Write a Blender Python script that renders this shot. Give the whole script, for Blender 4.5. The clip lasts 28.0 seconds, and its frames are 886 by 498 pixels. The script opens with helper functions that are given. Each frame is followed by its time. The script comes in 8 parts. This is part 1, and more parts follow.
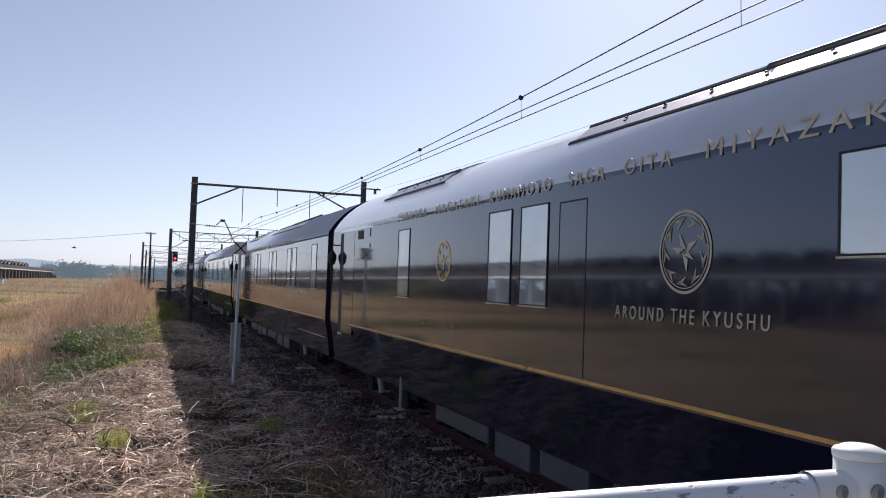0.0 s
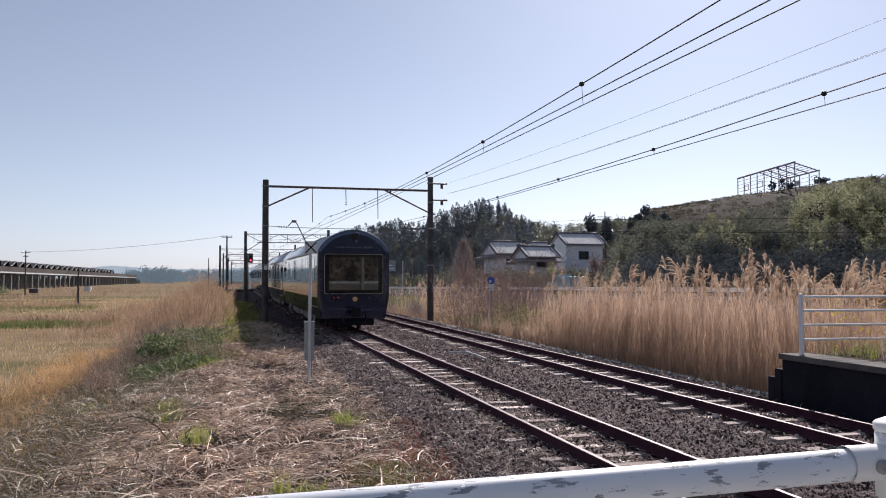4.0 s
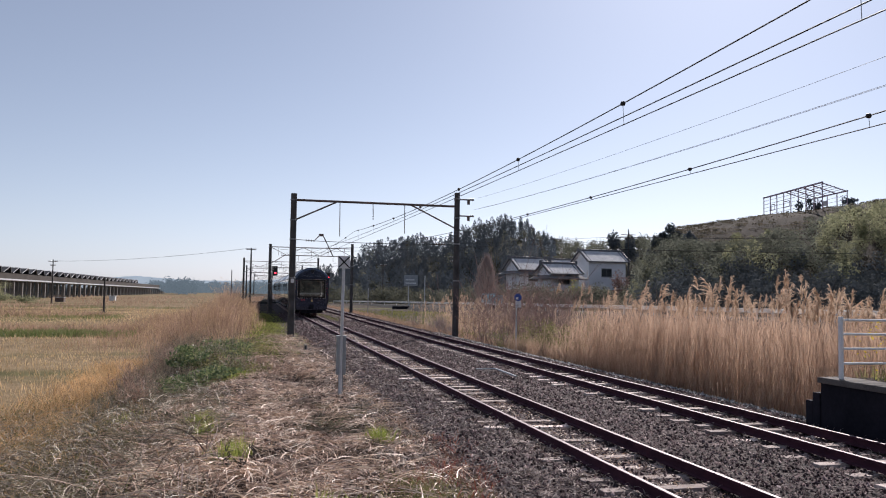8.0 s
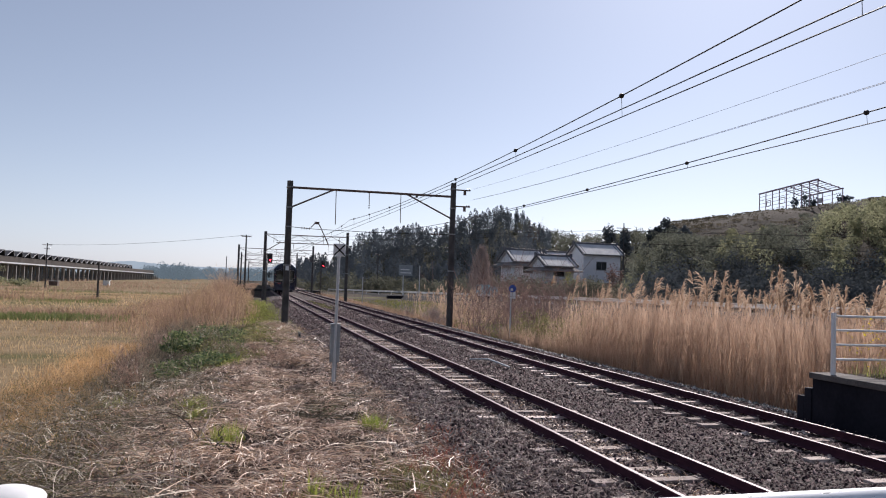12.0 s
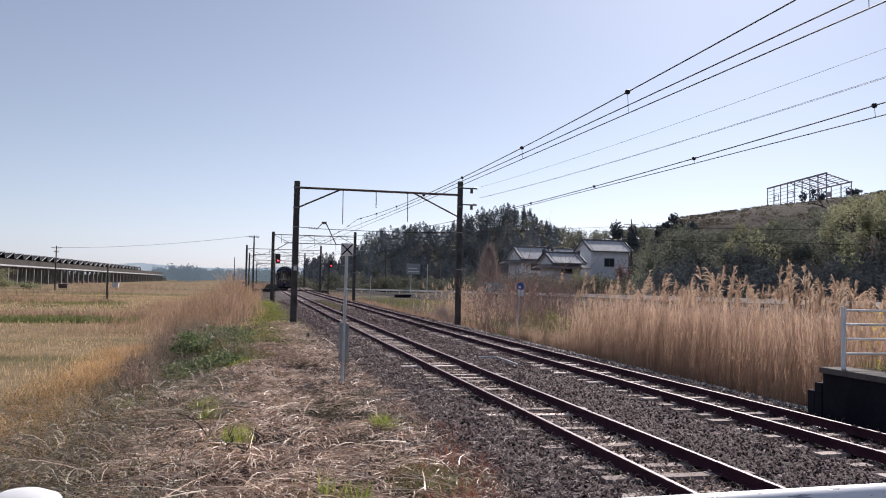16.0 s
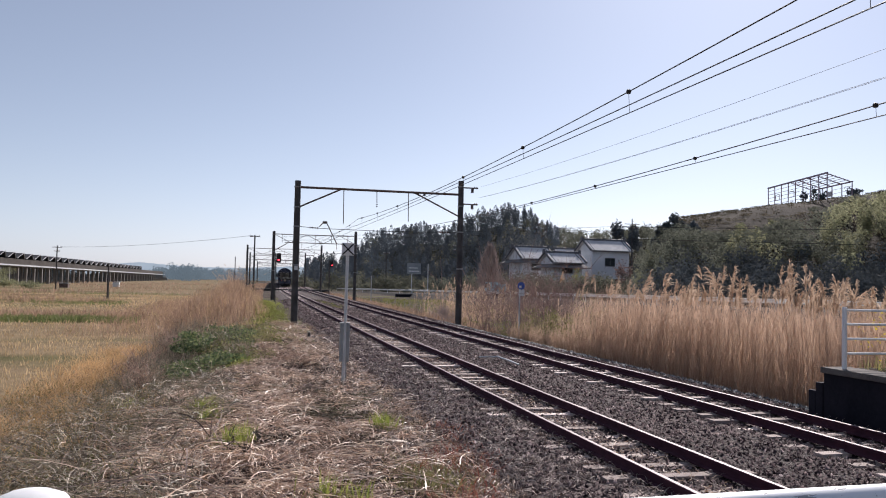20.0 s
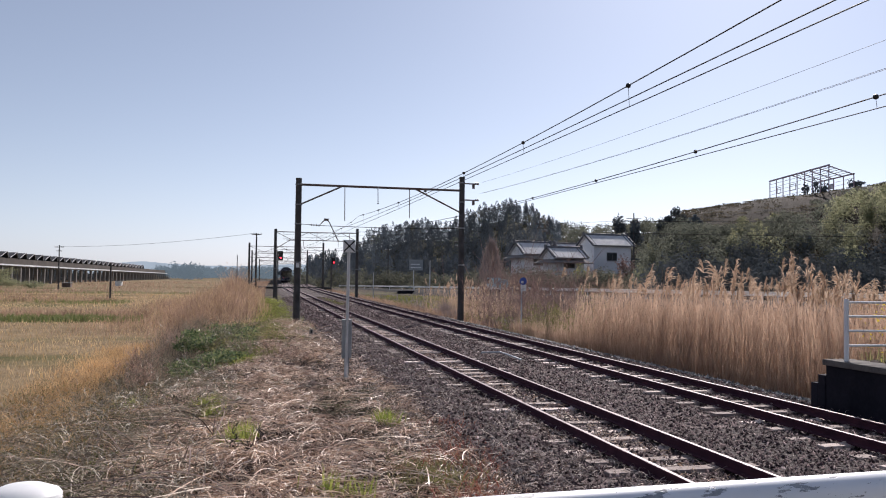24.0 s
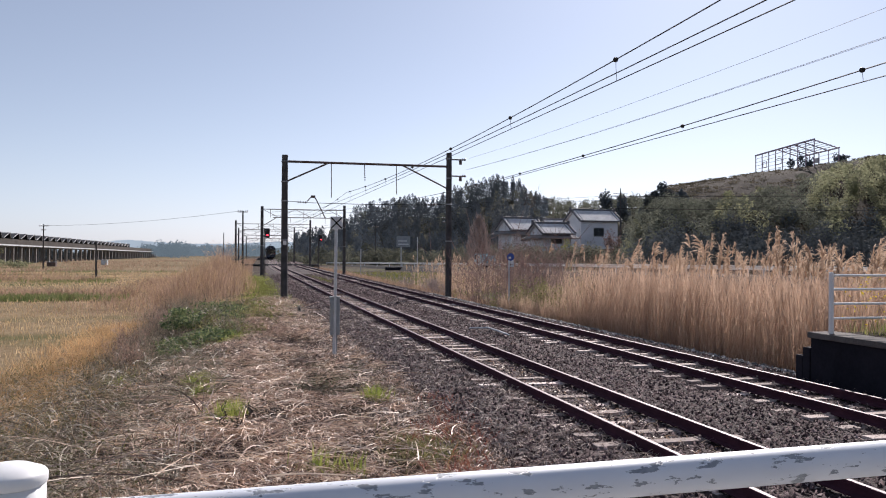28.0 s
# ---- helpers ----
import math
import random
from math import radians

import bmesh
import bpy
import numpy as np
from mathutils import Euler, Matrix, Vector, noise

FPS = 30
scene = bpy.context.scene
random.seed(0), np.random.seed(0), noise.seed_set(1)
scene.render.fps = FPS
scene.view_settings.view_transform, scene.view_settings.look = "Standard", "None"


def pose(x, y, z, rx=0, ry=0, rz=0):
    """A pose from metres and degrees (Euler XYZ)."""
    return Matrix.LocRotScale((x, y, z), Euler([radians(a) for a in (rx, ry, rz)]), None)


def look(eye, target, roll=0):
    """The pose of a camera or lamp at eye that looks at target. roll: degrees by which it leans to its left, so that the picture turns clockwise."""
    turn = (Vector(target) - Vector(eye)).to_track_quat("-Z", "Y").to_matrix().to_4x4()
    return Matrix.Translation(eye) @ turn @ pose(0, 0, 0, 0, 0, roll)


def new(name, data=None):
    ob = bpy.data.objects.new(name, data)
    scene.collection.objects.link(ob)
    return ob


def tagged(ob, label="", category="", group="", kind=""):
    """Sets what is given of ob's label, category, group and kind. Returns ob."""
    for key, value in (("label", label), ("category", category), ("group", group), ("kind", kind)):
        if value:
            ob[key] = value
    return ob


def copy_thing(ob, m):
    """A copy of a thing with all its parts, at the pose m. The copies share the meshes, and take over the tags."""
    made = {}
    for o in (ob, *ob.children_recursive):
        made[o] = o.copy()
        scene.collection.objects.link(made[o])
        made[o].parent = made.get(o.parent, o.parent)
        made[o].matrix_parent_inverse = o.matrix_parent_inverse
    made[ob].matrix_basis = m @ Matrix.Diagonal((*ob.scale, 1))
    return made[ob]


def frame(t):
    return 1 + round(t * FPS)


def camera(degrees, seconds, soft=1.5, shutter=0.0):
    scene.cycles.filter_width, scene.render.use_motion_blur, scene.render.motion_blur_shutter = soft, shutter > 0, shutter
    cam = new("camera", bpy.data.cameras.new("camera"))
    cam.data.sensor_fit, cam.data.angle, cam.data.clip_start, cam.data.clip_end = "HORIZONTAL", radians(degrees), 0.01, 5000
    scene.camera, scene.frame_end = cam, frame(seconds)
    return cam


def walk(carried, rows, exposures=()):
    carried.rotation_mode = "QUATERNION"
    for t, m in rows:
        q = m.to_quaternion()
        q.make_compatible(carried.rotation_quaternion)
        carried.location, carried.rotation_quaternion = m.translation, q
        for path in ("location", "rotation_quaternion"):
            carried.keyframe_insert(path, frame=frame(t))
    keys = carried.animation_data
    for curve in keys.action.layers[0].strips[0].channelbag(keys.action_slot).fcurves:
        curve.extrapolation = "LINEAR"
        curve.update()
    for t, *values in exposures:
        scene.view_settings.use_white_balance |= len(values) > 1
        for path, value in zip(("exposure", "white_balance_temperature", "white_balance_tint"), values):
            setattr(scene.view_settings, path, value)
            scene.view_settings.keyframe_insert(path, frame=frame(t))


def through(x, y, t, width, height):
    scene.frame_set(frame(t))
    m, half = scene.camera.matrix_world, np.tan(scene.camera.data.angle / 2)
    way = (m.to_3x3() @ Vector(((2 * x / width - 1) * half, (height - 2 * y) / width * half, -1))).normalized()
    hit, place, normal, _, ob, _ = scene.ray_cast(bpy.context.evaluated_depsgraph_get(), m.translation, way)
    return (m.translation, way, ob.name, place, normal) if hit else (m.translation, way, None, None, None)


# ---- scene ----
cam = camera(57.0, 28.0, soft=1.05, shutter=0.0)

# camera path: seconds, x, y, z, yaw, pitch, roll; the track runs along +y, rail tops lie at z = 0
PATH = [
    (0, 0.226, -0.005, 2.246, -20.17, 2.52, -2.01), (0.5, 0.287, -0.037, 2.236, -18.34, 1.71, 1.13), (1, 0.290, -0.069, 2.239, -19.11, 0.37, 2.78),
    (1.5, 0.291, -0.085, 2.238, -19.38, 0.09, 2.04), (2, 0.295, -0.085, 2.235, -18.76, 0.77, 0.96), (2.5, 0.289, -0.071, 2.239, -17.55, 1.43, 0.44),
    (3, 0.299, -0.041, 2.233, -16.54, 1.79, 0.14), (3.5, 0.296, -0.044, 2.234, -15.76, 1.91, 0.10), (5.5, 0.289, -0.003, 2.229, -13.94, 2.03, -0.70),
    (6, 0.301, 0.002, 2.232, -13.60, 2.10, -0.99), (6.5, 0.250, 0.013, 2.255, -13.55, 2.25, -1.21), (7, 0.121, 0.017, 2.266, -13.63, 2.53, -1.20),
    (7.5, 0.035, 0.013, 2.266, -13.67, 2.82, -1.03), (8, 0.004, 0.002, 2.262, -13.73, 3.01, -0.90), (8.5, -0.003, 0.003, 2.260, -13.98, 3.01, -1.01),
    (9, 0.006, -0.001, 2.248, -14.46, 2.92, -1.27), (9.5, 0.001, -0.035, 2.250, -15.04, 2.71, -1.59), (10, 0.006, -0.042, 2.247, -15.51, 2.52, -1.88),
    (10.5, 0.008, -0.029, 2.240, -15.58, 2.35, -2.07), (11, -0.004, -0.032, 2.238, -15.23, 2.29, -2.08), (11.5, -0.009, -0.000, 2.238, -14.68, 2.29, -2.04),
    (12, -0.004, 0.007, 2.242, -14.11, 2.35, -1.89), (12.5, -0.007, 0.010, 2.240, -13.72, 2.39, -1.75), (14.5, -0.001, 0.014, 2.239, -13.40, 1.71, -1.29),
    (15, -0.009, 0.008, 2.241, -13.46, 1.82, -1.21), (15.5, -0.008, 0.008, 2.242, -13.51, 2.02, -1.26), (16, -0.006, 0.001, 2.245, -13.56, 2.22, -1.25),
    (16.5, -0.009, 0.004, 2.246, -13.60, 2.35, -1.33), (17, -0.013, 0.003, 2.244, -13.60, 2.47, -1.35), (17.5, -0.012, 0.002, 2.246, -13.56, 2.51, -1.38),
    (18, -0.012, 0.003, 2.243, -13.53, 2.53, -1.35), (18.5, -0.009, 0.004, 2.242, -13.52, 2.48, -1.34), (19, -0.010, 0.012, 2.241, -13.52, 2.40, -1.32),
    (19.5, -0.013, 0.009, 2.242, -13.51, 2.32, -1.28), (20, -0.013, 0.001, 2.246, -13.52, 2.19, -1.28), (20.5, -0.013, 0.003, 2.245, -13.59, 2.07, -1.18),
    (21, -0.012, 0.000, 2.240, -13.70, 1.96, -1.16), (21.5, -0.014, 0.002, 2.240, -13.78, 1.89, -1.21), (23.5, -0.002, 0.000, 2.239, -13.38, 1.96, -0.82),
    (24, 0.001, -0.005, 2.241, -13.37, 1.92, -0.74), (24.5, -0.003, 0.002, 2.236, -13.46, 1.78, -0.59), (25, 0.000, 0.000, 2.240, -13.60, 1.50, -0.44),
    (25.5, 0.001, 0.005, 2.241, -13.79, 1.15, -0.28), (26, 0.002, 0.005, 2.240, -13.98, 0.86, -0.18), (26.5, 0.002, 0.002, 2.240, -14.13, 0.67, -0.19),
    (27, 0.002, 0.005, 2.238, -14.20, 0.55, -0.24), (27.5, 0.001, 0.010, 2.238, -14.23, 0.40, -0.30), (28, 0.000, 0.016, 2.236, -14.25, 0.27, -0.33),
]
walk(cam, [(t, pose(x, y, z, 90 + p, r, yaw)) for t, x, y, z, yaw, p, r in PATH], exposures=[(0.0, 0.5, 5950, 14), (0.5, 0.6, 5900, 14), (1.0, 0.72, 5780, 14), (1.5, 0.64, 5900, 14), (2.0, 0.54, 6050, 14), (3.0, 0.4, 6050, 14), (6.0, 0.4, 6050, 14), (8.0, 0.38, 6050, 14), (10.0, 0.34, 6050, 14), (12.0, 0.37, 6050, 14), (16.0, 0.4, 6050, 14), (24.0, 0.42, 6050, 14), (28.0, 0.47, 6050, 14)])

# ---- light ----
SUN_AZ, SUN_EL = 34.0, 34.0          # degrees right of the track, degrees above the horizon
world = bpy.data.worlds.new("sky")
scene.world = world
world.use_nodes = True
wn = world.node_tree.nodes
sky = wn.new("ShaderNodeTexSky")
sky.sky_type, sky.sun_disc = "NISHITA", False
sky.sun_elevation, sky.sun_rotation = radians(SUN_EL), radians(SUN_AZ)
sky.air_density, sky.dust_density, sky.ozone_density = 1.0, 0.45, 1.5
wn["Background"].inputs["Strength"].default_value = 0.076
# hazy spring air: the sky's colour drawn towards a pale lavender of the same brightness
grey = wn.new("ShaderNodeRGBToBW")
tint = wn.new("ShaderNodeMix")
tint.data_type, tint.blend_type = "RGBA", "MULTIPLY"
tint.inputs[0].default_value = 1.0
tint.inputs[7].default_value = (0.92, 0.98, 1.16, 1)
haze = wn.new("ShaderNodeMix")
haze.data_type = "RGBA"
haze.inputs[0].default_value = 0.55
wl = world.node_tree.links
wl.new(sky.outputs[0], grey.inputs[0])
wl.new(grey.outputs[0], tint.inputs[6])
wl.new(sky.outputs[0], haze.inputs[6])
wl.new(tint.outputs[2], haze.inputs[7])
veil = wn.new("ShaderNodeMix")
veil.data_type = "RGBA"
veil.inputs[0].default_value = 0.17
veil.inputs[7].default_value = (4.3, 4.6, 5.2, 1)
wl.new(haze.outputs[2], veil.inputs[6])
wl.new(veil.outputs[2], wn["Background"].inputs["Color"])
sun = new("sun", bpy.data.lights.new("sun", "SUN"))
sun.data.energy, sun.data.angle, sun.data.color = 4.7, radians(0.53), (1.0, 0.9, 0.795)
sun.matrix_basis = look((0, 0, 60), (-math.sin(radians(SUN_AZ)) * math.cos(radians(SUN_EL)) * 9, -math.cos(radians(SUN_AZ)) * math.cos(radians(SUN_EL)) * 9, 60 - math.sin(radians(SUN_EL)) * 9))

# ---- materials ----
def nodes_of(name):
    m = bpy.data.materials.new(name)
    m.use_nodes = True
    nt = m.node_tree
    return m, nt, nt.nodes["Principled BSDF"]


def noise_fac(nt, scale, detail=4.0, rough=0.6, coord="Object", stretch=None):
    tc = nt.nodes.new("ShaderNodeTexCoord")
    n = nt.nodes.new("ShaderNodeTexNoise")
    n.inputs["Scale"].default_value, n.inputs["Detail"].default_value, n.inputs["Roughness"].default_value = scale, detail, rough
    src = tc.outputs[coord]
    if stretch:
        mp = nt.nodes.new("ShaderNodeMapping")
        mp.inputs["Scale"].default_value = stretch
        nt.links.new(src, mp.inputs[0])
        src = mp.outputs[0]
    nt.links.new(src, n.inputs["Vector"])
    return n.outputs["Fac"]


def ramp(nt, fac, stops):
    r = nt.nodes.new("ShaderNodeValToRGB")
    els = r.color_ramp.elements
    while len(els) < len(stops):
        els.new(0.5)
    for e, (p, c) in zip(els, stops):
        e.position, e.color = p, (*c, 1)
    nt.links.new(fac, r.inputs[0])
    return r.outputs["Color"]


def blend(nt, fac, a, b):
    m = nt.nodes.new("ShaderNodeMix")
    m.data_type = "RGBA"
    for sock, val in ((m.inputs[0], fac), (m.inputs[6], a), (m.inputs[7], b)):
        if isinstance(val, bpy.types.NodeSocket):
            nt.links.new(val, sock)
        else:
            sock.default_value = val if isinstance(val, float) else (*val, 1)
    return m.outputs[2]


def bump(nt, bsdf, fac, strength, distance):
    b = nt.nodes.new("ShaderNodeBump")
    b.inputs["Strength"].default_value, b.inputs["Distance"].default_value = strength, distance
    nt.links.new(fac, b.inputs["Height"])
    nt.links.new(b.outputs[0], bsdf.inputs["Normal"])


def surface(name, a, b, rough=0.7, metal=0.0, scale=6.0, fine=60.0, relief=0.15, depth=0.01, stretch=None, coat=0.0, spread=(0.35, 0.65), gloss=0.5):
    """A two-scale surface: large stains between the colours a and b, fine grain in gloss and relief."""
    m, nt, p = nodes_of(name)
    big = noise_fac(nt, scale, stretch=stretch)
    small = noise_fac(nt, fine, 3.0, 0.7, stretch=stretch)
    mid = blend(nt, 0.35, big, small)
    nt.links.new(ramp(nt, mid, [(spread[0], a), (spread[1], b)]), p.inputs["Base Color"])
    rr = nt.nodes.new("ShaderNodeMapRange")
    rr.inputs[3].default_value, rr.inputs[4].default_value = max(rough - 0.12, 0.03), min(rough + 0.12, 1.0)
    nt.links.new(small, rr.inputs[0])
    nt.links.new(rr.outputs[0], p.inputs["Roughness"])
    p.inputs["Metallic"].default_value = metal
    p.inputs["Specular IOR Level"].default_value = gloss
    p.inputs["Coat Weight"].default_value = coat
    if relief:
        bump(nt, p, small, relief, depth)
    return m


def leafy(name, cols, rough=0.6, through=0.35, big=0.0):
    """Plant matter: each leaf or blade takes its own tone; some light passes through."""
    m, nt, p = nodes_of(name)
    g = nt.nodes.new("ShaderNodeNewGeometry")
    stops = [(i / max(1, len(cols) - 1), c) for i, c in enumerate(cols)]
    col = ramp(nt, g.outputs["Random Per Island"], stops)
    if big:
        dark = ramp(nt, noise_fac(nt, big, 2.0), [(0.35, (0.62, 0.6, 0.55)), (0.65, (1.15, 1.12, 1.05))])
        mul = nt.nodes.new("ShaderNodeMix")
        mul.data_type, mul.blend_type = "RGBA", "MULTIPLY"
        mul.inputs[0].default_value = 1.0
        nt.links.new(col, mul.inputs[6])
        nt.links.new(dark, mul.inputs[7])
        col = mul.outputs[2]
    nt.links.new(col, p.inputs["Base Color"])
    p.inputs["Roughness"].default_value = rough
    p.inputs["Specular IOR Level"].default_value = 0.25
    if through:
        tr = nt.nodes.new("ShaderNodeBsdfTranslucent")
        nt.links.new(col, tr.inputs["Color"])
        mix = nt.nodes.new("ShaderNodeMixShader")
        mix.inputs[0].default_value = through
        nt.links.new(p.outputs[0], mix.inputs[1])
        nt.links.new(tr.outputs[0], mix.inputs[2])
        nt.links.new(mix.outputs[0], nt.nodes["Material Output"].inputs["Surface"])
    return m


def glow(name, colour, strength):
    m, nt, p = nodes_of(name)
    p.inputs["Base Color"].default_value = (*colour, 1)
    p.inputs["Emission Color"].default_value = (*colour, 1)
    p.inputs["Emission Strength"].default_value = strength
    return m


M_RAIL = surface("rusty rail steel", (0.036, 0.012, 0.022), (0.075, 0.026, 0.04), 0.9, 0.0, 4, 90, 0.2, 0.003, gloss=0.2)
M_RAILTOP = surface("dull rail head", (0.14, 0.095, 0.105), (0.25, 0.18, 0.185), 0.55, 0.1, 3, 80, 0.05, 0.001, gloss=0.35)
M_SLEEPER = surface("weathered timber sleeper", (0.3, 0.245, 0.23), (0.58, 0.51, 0.485), 0.9, 0, 3, 30, 0.5, 0.01, stretch=(1, 8, 4))
nt = M_SLEEPER.node_tree
info = nt.nodes.new("ShaderNodeObjectInfo")
base = nt.nodes["Principled BSDF"].inputs["Base Color"]
vary = nt.nodes.new("ShaderNodeMix")
vary.data_type, vary.blend_type = "RGBA", "MULTIPLY"
vary.inputs[0].default_value = 1.0
nt.links.new(base.links[0].from_socket, vary.inputs[6])
nt.links.new(ramp(nt, info.outputs["Random"], [(0.0, (0.55, 0.5, 0.48)), (0.6, (1.0, 0.95, 0.9)), (0.85, (1.25, 1.2, 1.15)), (1.0, (2.1, 2.05, 2.0))]), vary.inputs[7])
nt.links.new(vary.outputs[2], base)
M_CONCRETE = surface("weathered concrete", (0.22, 0.21, 0.195), (0.4, 0.38, 0.355), 0.9, 0, 1.2, 25, 0.3, 0.01)
# near-black navy base: the shade on these concrete faces is put into the colour
M_DARKCONC = surface("shade-dark concrete", (0.008, 0.008, 0.014), (0.027, 0.025, 0.034), 0.95, 0, 0.7, 14, 0.4, 0.02, gloss=0.2)
M_MAST = surface("dark grey mast", (0.045, 0.042, 0.042), (0.1, 0.095, 0.092), 0.85, 0, 2, 40, 0.2, 0.005)
M_STEEL = surface("galvanised steel", (0.2, 0.2, 0.205), (0.36, 0.36, 0.365), 0.55, 0.6, 3, 40, 0.1, 0.003)
M_RUSTY = surface("brown painted steel", (0.09, 0.06, 0.05), (0.2, 0.14, 0.12), 0.7, 0.2, 3, 40, 0.1, 0.003)
M_WIRE = surface("dark wire", (0.03, 0.03, 0.03), (0.06, 0.055, 0.05), 0.6, 0.5, 3, 40, 0.0)
M_BLACK = surface("matt black paint", (0.01, 0.01, 0.012), (0.022, 0.021, 0.022), 0.6, 0, 5, 60, 0.05, 0.002)
M_WHITE = surface("white enamel", (0.74, 0.74, 0.74), (0.86, 0.86, 0.85), 0.45, 0, 2, 40, 0.05, 0.002)
M_POST = surface("pale grey post paint", (0.5, 0.51, 0.52), (0.68, 0.69, 0.7), 0.5, 0, 2, 30, 0.05, 0.002)
M_BOX = surface("grey cabinet paint", (0.27, 0.29, 0.3), (0.38, 0.4, 0.41), 0.55, 0.1, 3, 30, 0.05, 0.002)
M_BLUE = surface("blue sign paint", (0.03, 0.07, 0.3), (0.05, 0.1, 0.4), 0.5, 0, 4, 40, 0.0)
M_CERAMIC = surface("brown insulator", (0.06, 0.035, 0.03), (0.11, 0.07, 0.055), 0.25, 0, 6, 30, 0.0)
M_RED = glow("red signal light", (1.0, 0.03, 0.05), 5.0)
M_REDSPOT = glow("red marker light", (0.9, 0.07, 0.06), 0.18)

# car body: deep lacquer, nearly black with a plum cast
M_LACQUER, nt, p = nodes_of("deep plum lacquer")
nt.links.new(ramp(nt, noise_fac(nt, 0.7), [(0.3, (0.008, 0.008, 0.026)), (0.7, (0.014, 0.013, 0.036))]), p.inputs["Base Color"])
nt.links.new(ramp(nt, noise_fac(nt, 2.5, 5), [(0.3, (0.05, 0.05, 0.05)), (0.75, (0.12, 0.12, 0.12))]), p.inputs["Roughness"])
p.inputs["Coat Weight"].default_value, p.inputs["Coat Roughness"].default_value = 0.6, 0.04
p.inputs["IOR"].default_value = 1.85
# blue put into the gloss itself, standing in for a bluer reflected sky
p.inputs["Specular Tint"].default_value = (0.64, 0.74, 1.0, 1)
bump(nt, p, noise_fac(nt, 1.1, 2.0), 0.05, 0.03)
M_ENDPAINT, nt, p = nodes_of("dark navy end lacquer")
nt.links.new(ramp(nt, noise_fac(nt, 0.9), [(0.3, (0.005, 0.006, 0.022)), (0.7, (0.008, 0.009, 0.03))]), p.inputs["Base Color"])
nt.links.new(ramp(nt, noise_fac(nt, 3.0, 5), [(0.3, (0.1, 0.1, 0.1)), (0.75, (0.2, 0.2, 0.2))]), p.inputs["Roughness"])
p.inputs["IOR"].default_value = 1.95
p.inputs["Specular Tint"].default_value = (0.66, 0.78, 1.0, 1)
bump(nt, p, noise_fac(nt, 1.1, 2.0), 0.04, 0.03)
M_ROOF = surface("pearl grey roof lacquer", (0.58, 0.59, 0.64), (0.66, 0.67, 0.72), 0.34, 0.45, 0.6, 2.0, 0.0, coat=0.3)
M_COVER = surface("pinkish metal roof cover", (0.42, 0.38, 0.4), (0.56, 0.52, 0.54), 0.38, 0.6, 0.6, 8.0, 0.02, 0.002, coat=0.2)
M_BLACKGLASS = surface("black gloss surround", (0.006, 0.006, 0.008), (0.012, 0.012, 0.014), 0.14, 0, 3, 30, 0.0)
M_DULLGOLD = surface("dulled gilt script", (0.3, 0.21, 0.12), (0.42, 0.3, 0.18), 0.5, 0.3, 5, 60, 0.0)
M_HOUSEGLASS = surface("dim house window glass", (0.02, 0.025, 0.03), (0.05, 0.06, 0.065), 0.12, 0, 1, 20, 0.0)
M_LENS = surface("smoky lamp lens", (0.05, 0.03, 0.03), (0.12, 0.08, 0.075), 0.15, 0, 5, 30, 0.0)
M_DULLSILVER = surface("dulled silver lettering", (0.32, 0.32, 0.33), (0.45, 0.45, 0.46), 0.45, 0.3, 5, 60, 0.0)
M_GOLD = surface("brushed gold trim", (0.6, 0.4, 0.16), (0.78, 0.56, 0.26), 0.35, 0.85, 5, 60, 0.05, 0.002)
M_SILVER = surface("dull champagne lettering", (0.52, 0.45, 0.35), (0.68, 0.6, 0.48), 0.45, 0.2, 5, 60, 0.0)
M_SKIRT = surface("dark slate skirt panel", (0.05, 0.054, 0.07), (0.085, 0.09, 0.112), 0.45, 0, 2, 30, 0.1, 0.005)
M_UNDER = surface("underframe black", (0.007, 0.007, 0.012), (0.018, 0.017, 0.022), 0.8, 0, 4, 30, 0.2, 0.01, gloss=0.2)

# pale half-metal base: the brightness of the reflected sky is put into the glass
M_PANE, nt, p = nodes_of("car window glass")
p.inputs["Base Color"].default_value = (0.2, 0.21, 0.22, 1)
nt.links.new(ramp(nt, noise_fac(nt, 0.9), [(0.35, (0.6, 0.64, 0.68)), (0.65, (0.78, 0.8, 0.84))]), p.inputs["Base Color"])
p.inputs["Roughness"].default_value, p.inputs["IOR"].default_value = 0.03, 2.0
p.inputs["Metallic"].default_value = 0.5
M_TAILGLASS, nt, p = nodes_of("tail window glass")
nt.links.new(ramp(nt, noise_fac(nt, 0.8), [(0.35, (0.03, 0.025, 0.02)), (0.65, (0.07, 0.058, 0.046))]), p.inputs["Base Color"])
p.inputs["Roughness"].default_value, p.inputs["IOR"].default_value = 0.02, 3.0

# chipped white paint over grey steel
M_CHIPPED, nt, p = nodes_of("chipped white paint")
up = noise_fac(nt, 64.0, 6.0, 0.66, stretch=(0.38, 1.0, 1.2))
chips = ramp(nt, up, [(0.582, (0, 0, 0)), (0.596, (1, 1, 1))])
white = ramp(nt, noise_fac(nt, 3.0), [(0.3, (0.68, 0.71, 0.77)), (0.7, (0.8, 0.82, 0.86))])
grey = ramp(nt, noise_fac(nt, 70.0), [(0.3, (0.2, 0.22, 0.25)), (0.7, (0.36, 0.38, 0.41))])
bw = nt.nodes.new("ShaderNodeRGBToBW")
nt.links.new(chips, bw.inputs[0])
nt.links.new(blend(nt, bw.outputs[0], white, grey), p.inputs["Base Color"])
p.inputs["Roughness"].default_value = 0.42
inv = nt.nodes.new("ShaderNodeInvert")
nt.links.new(chips, inv.inputs[1])
bump(nt, p, inv.outputs[0], 0.4, 0.002)

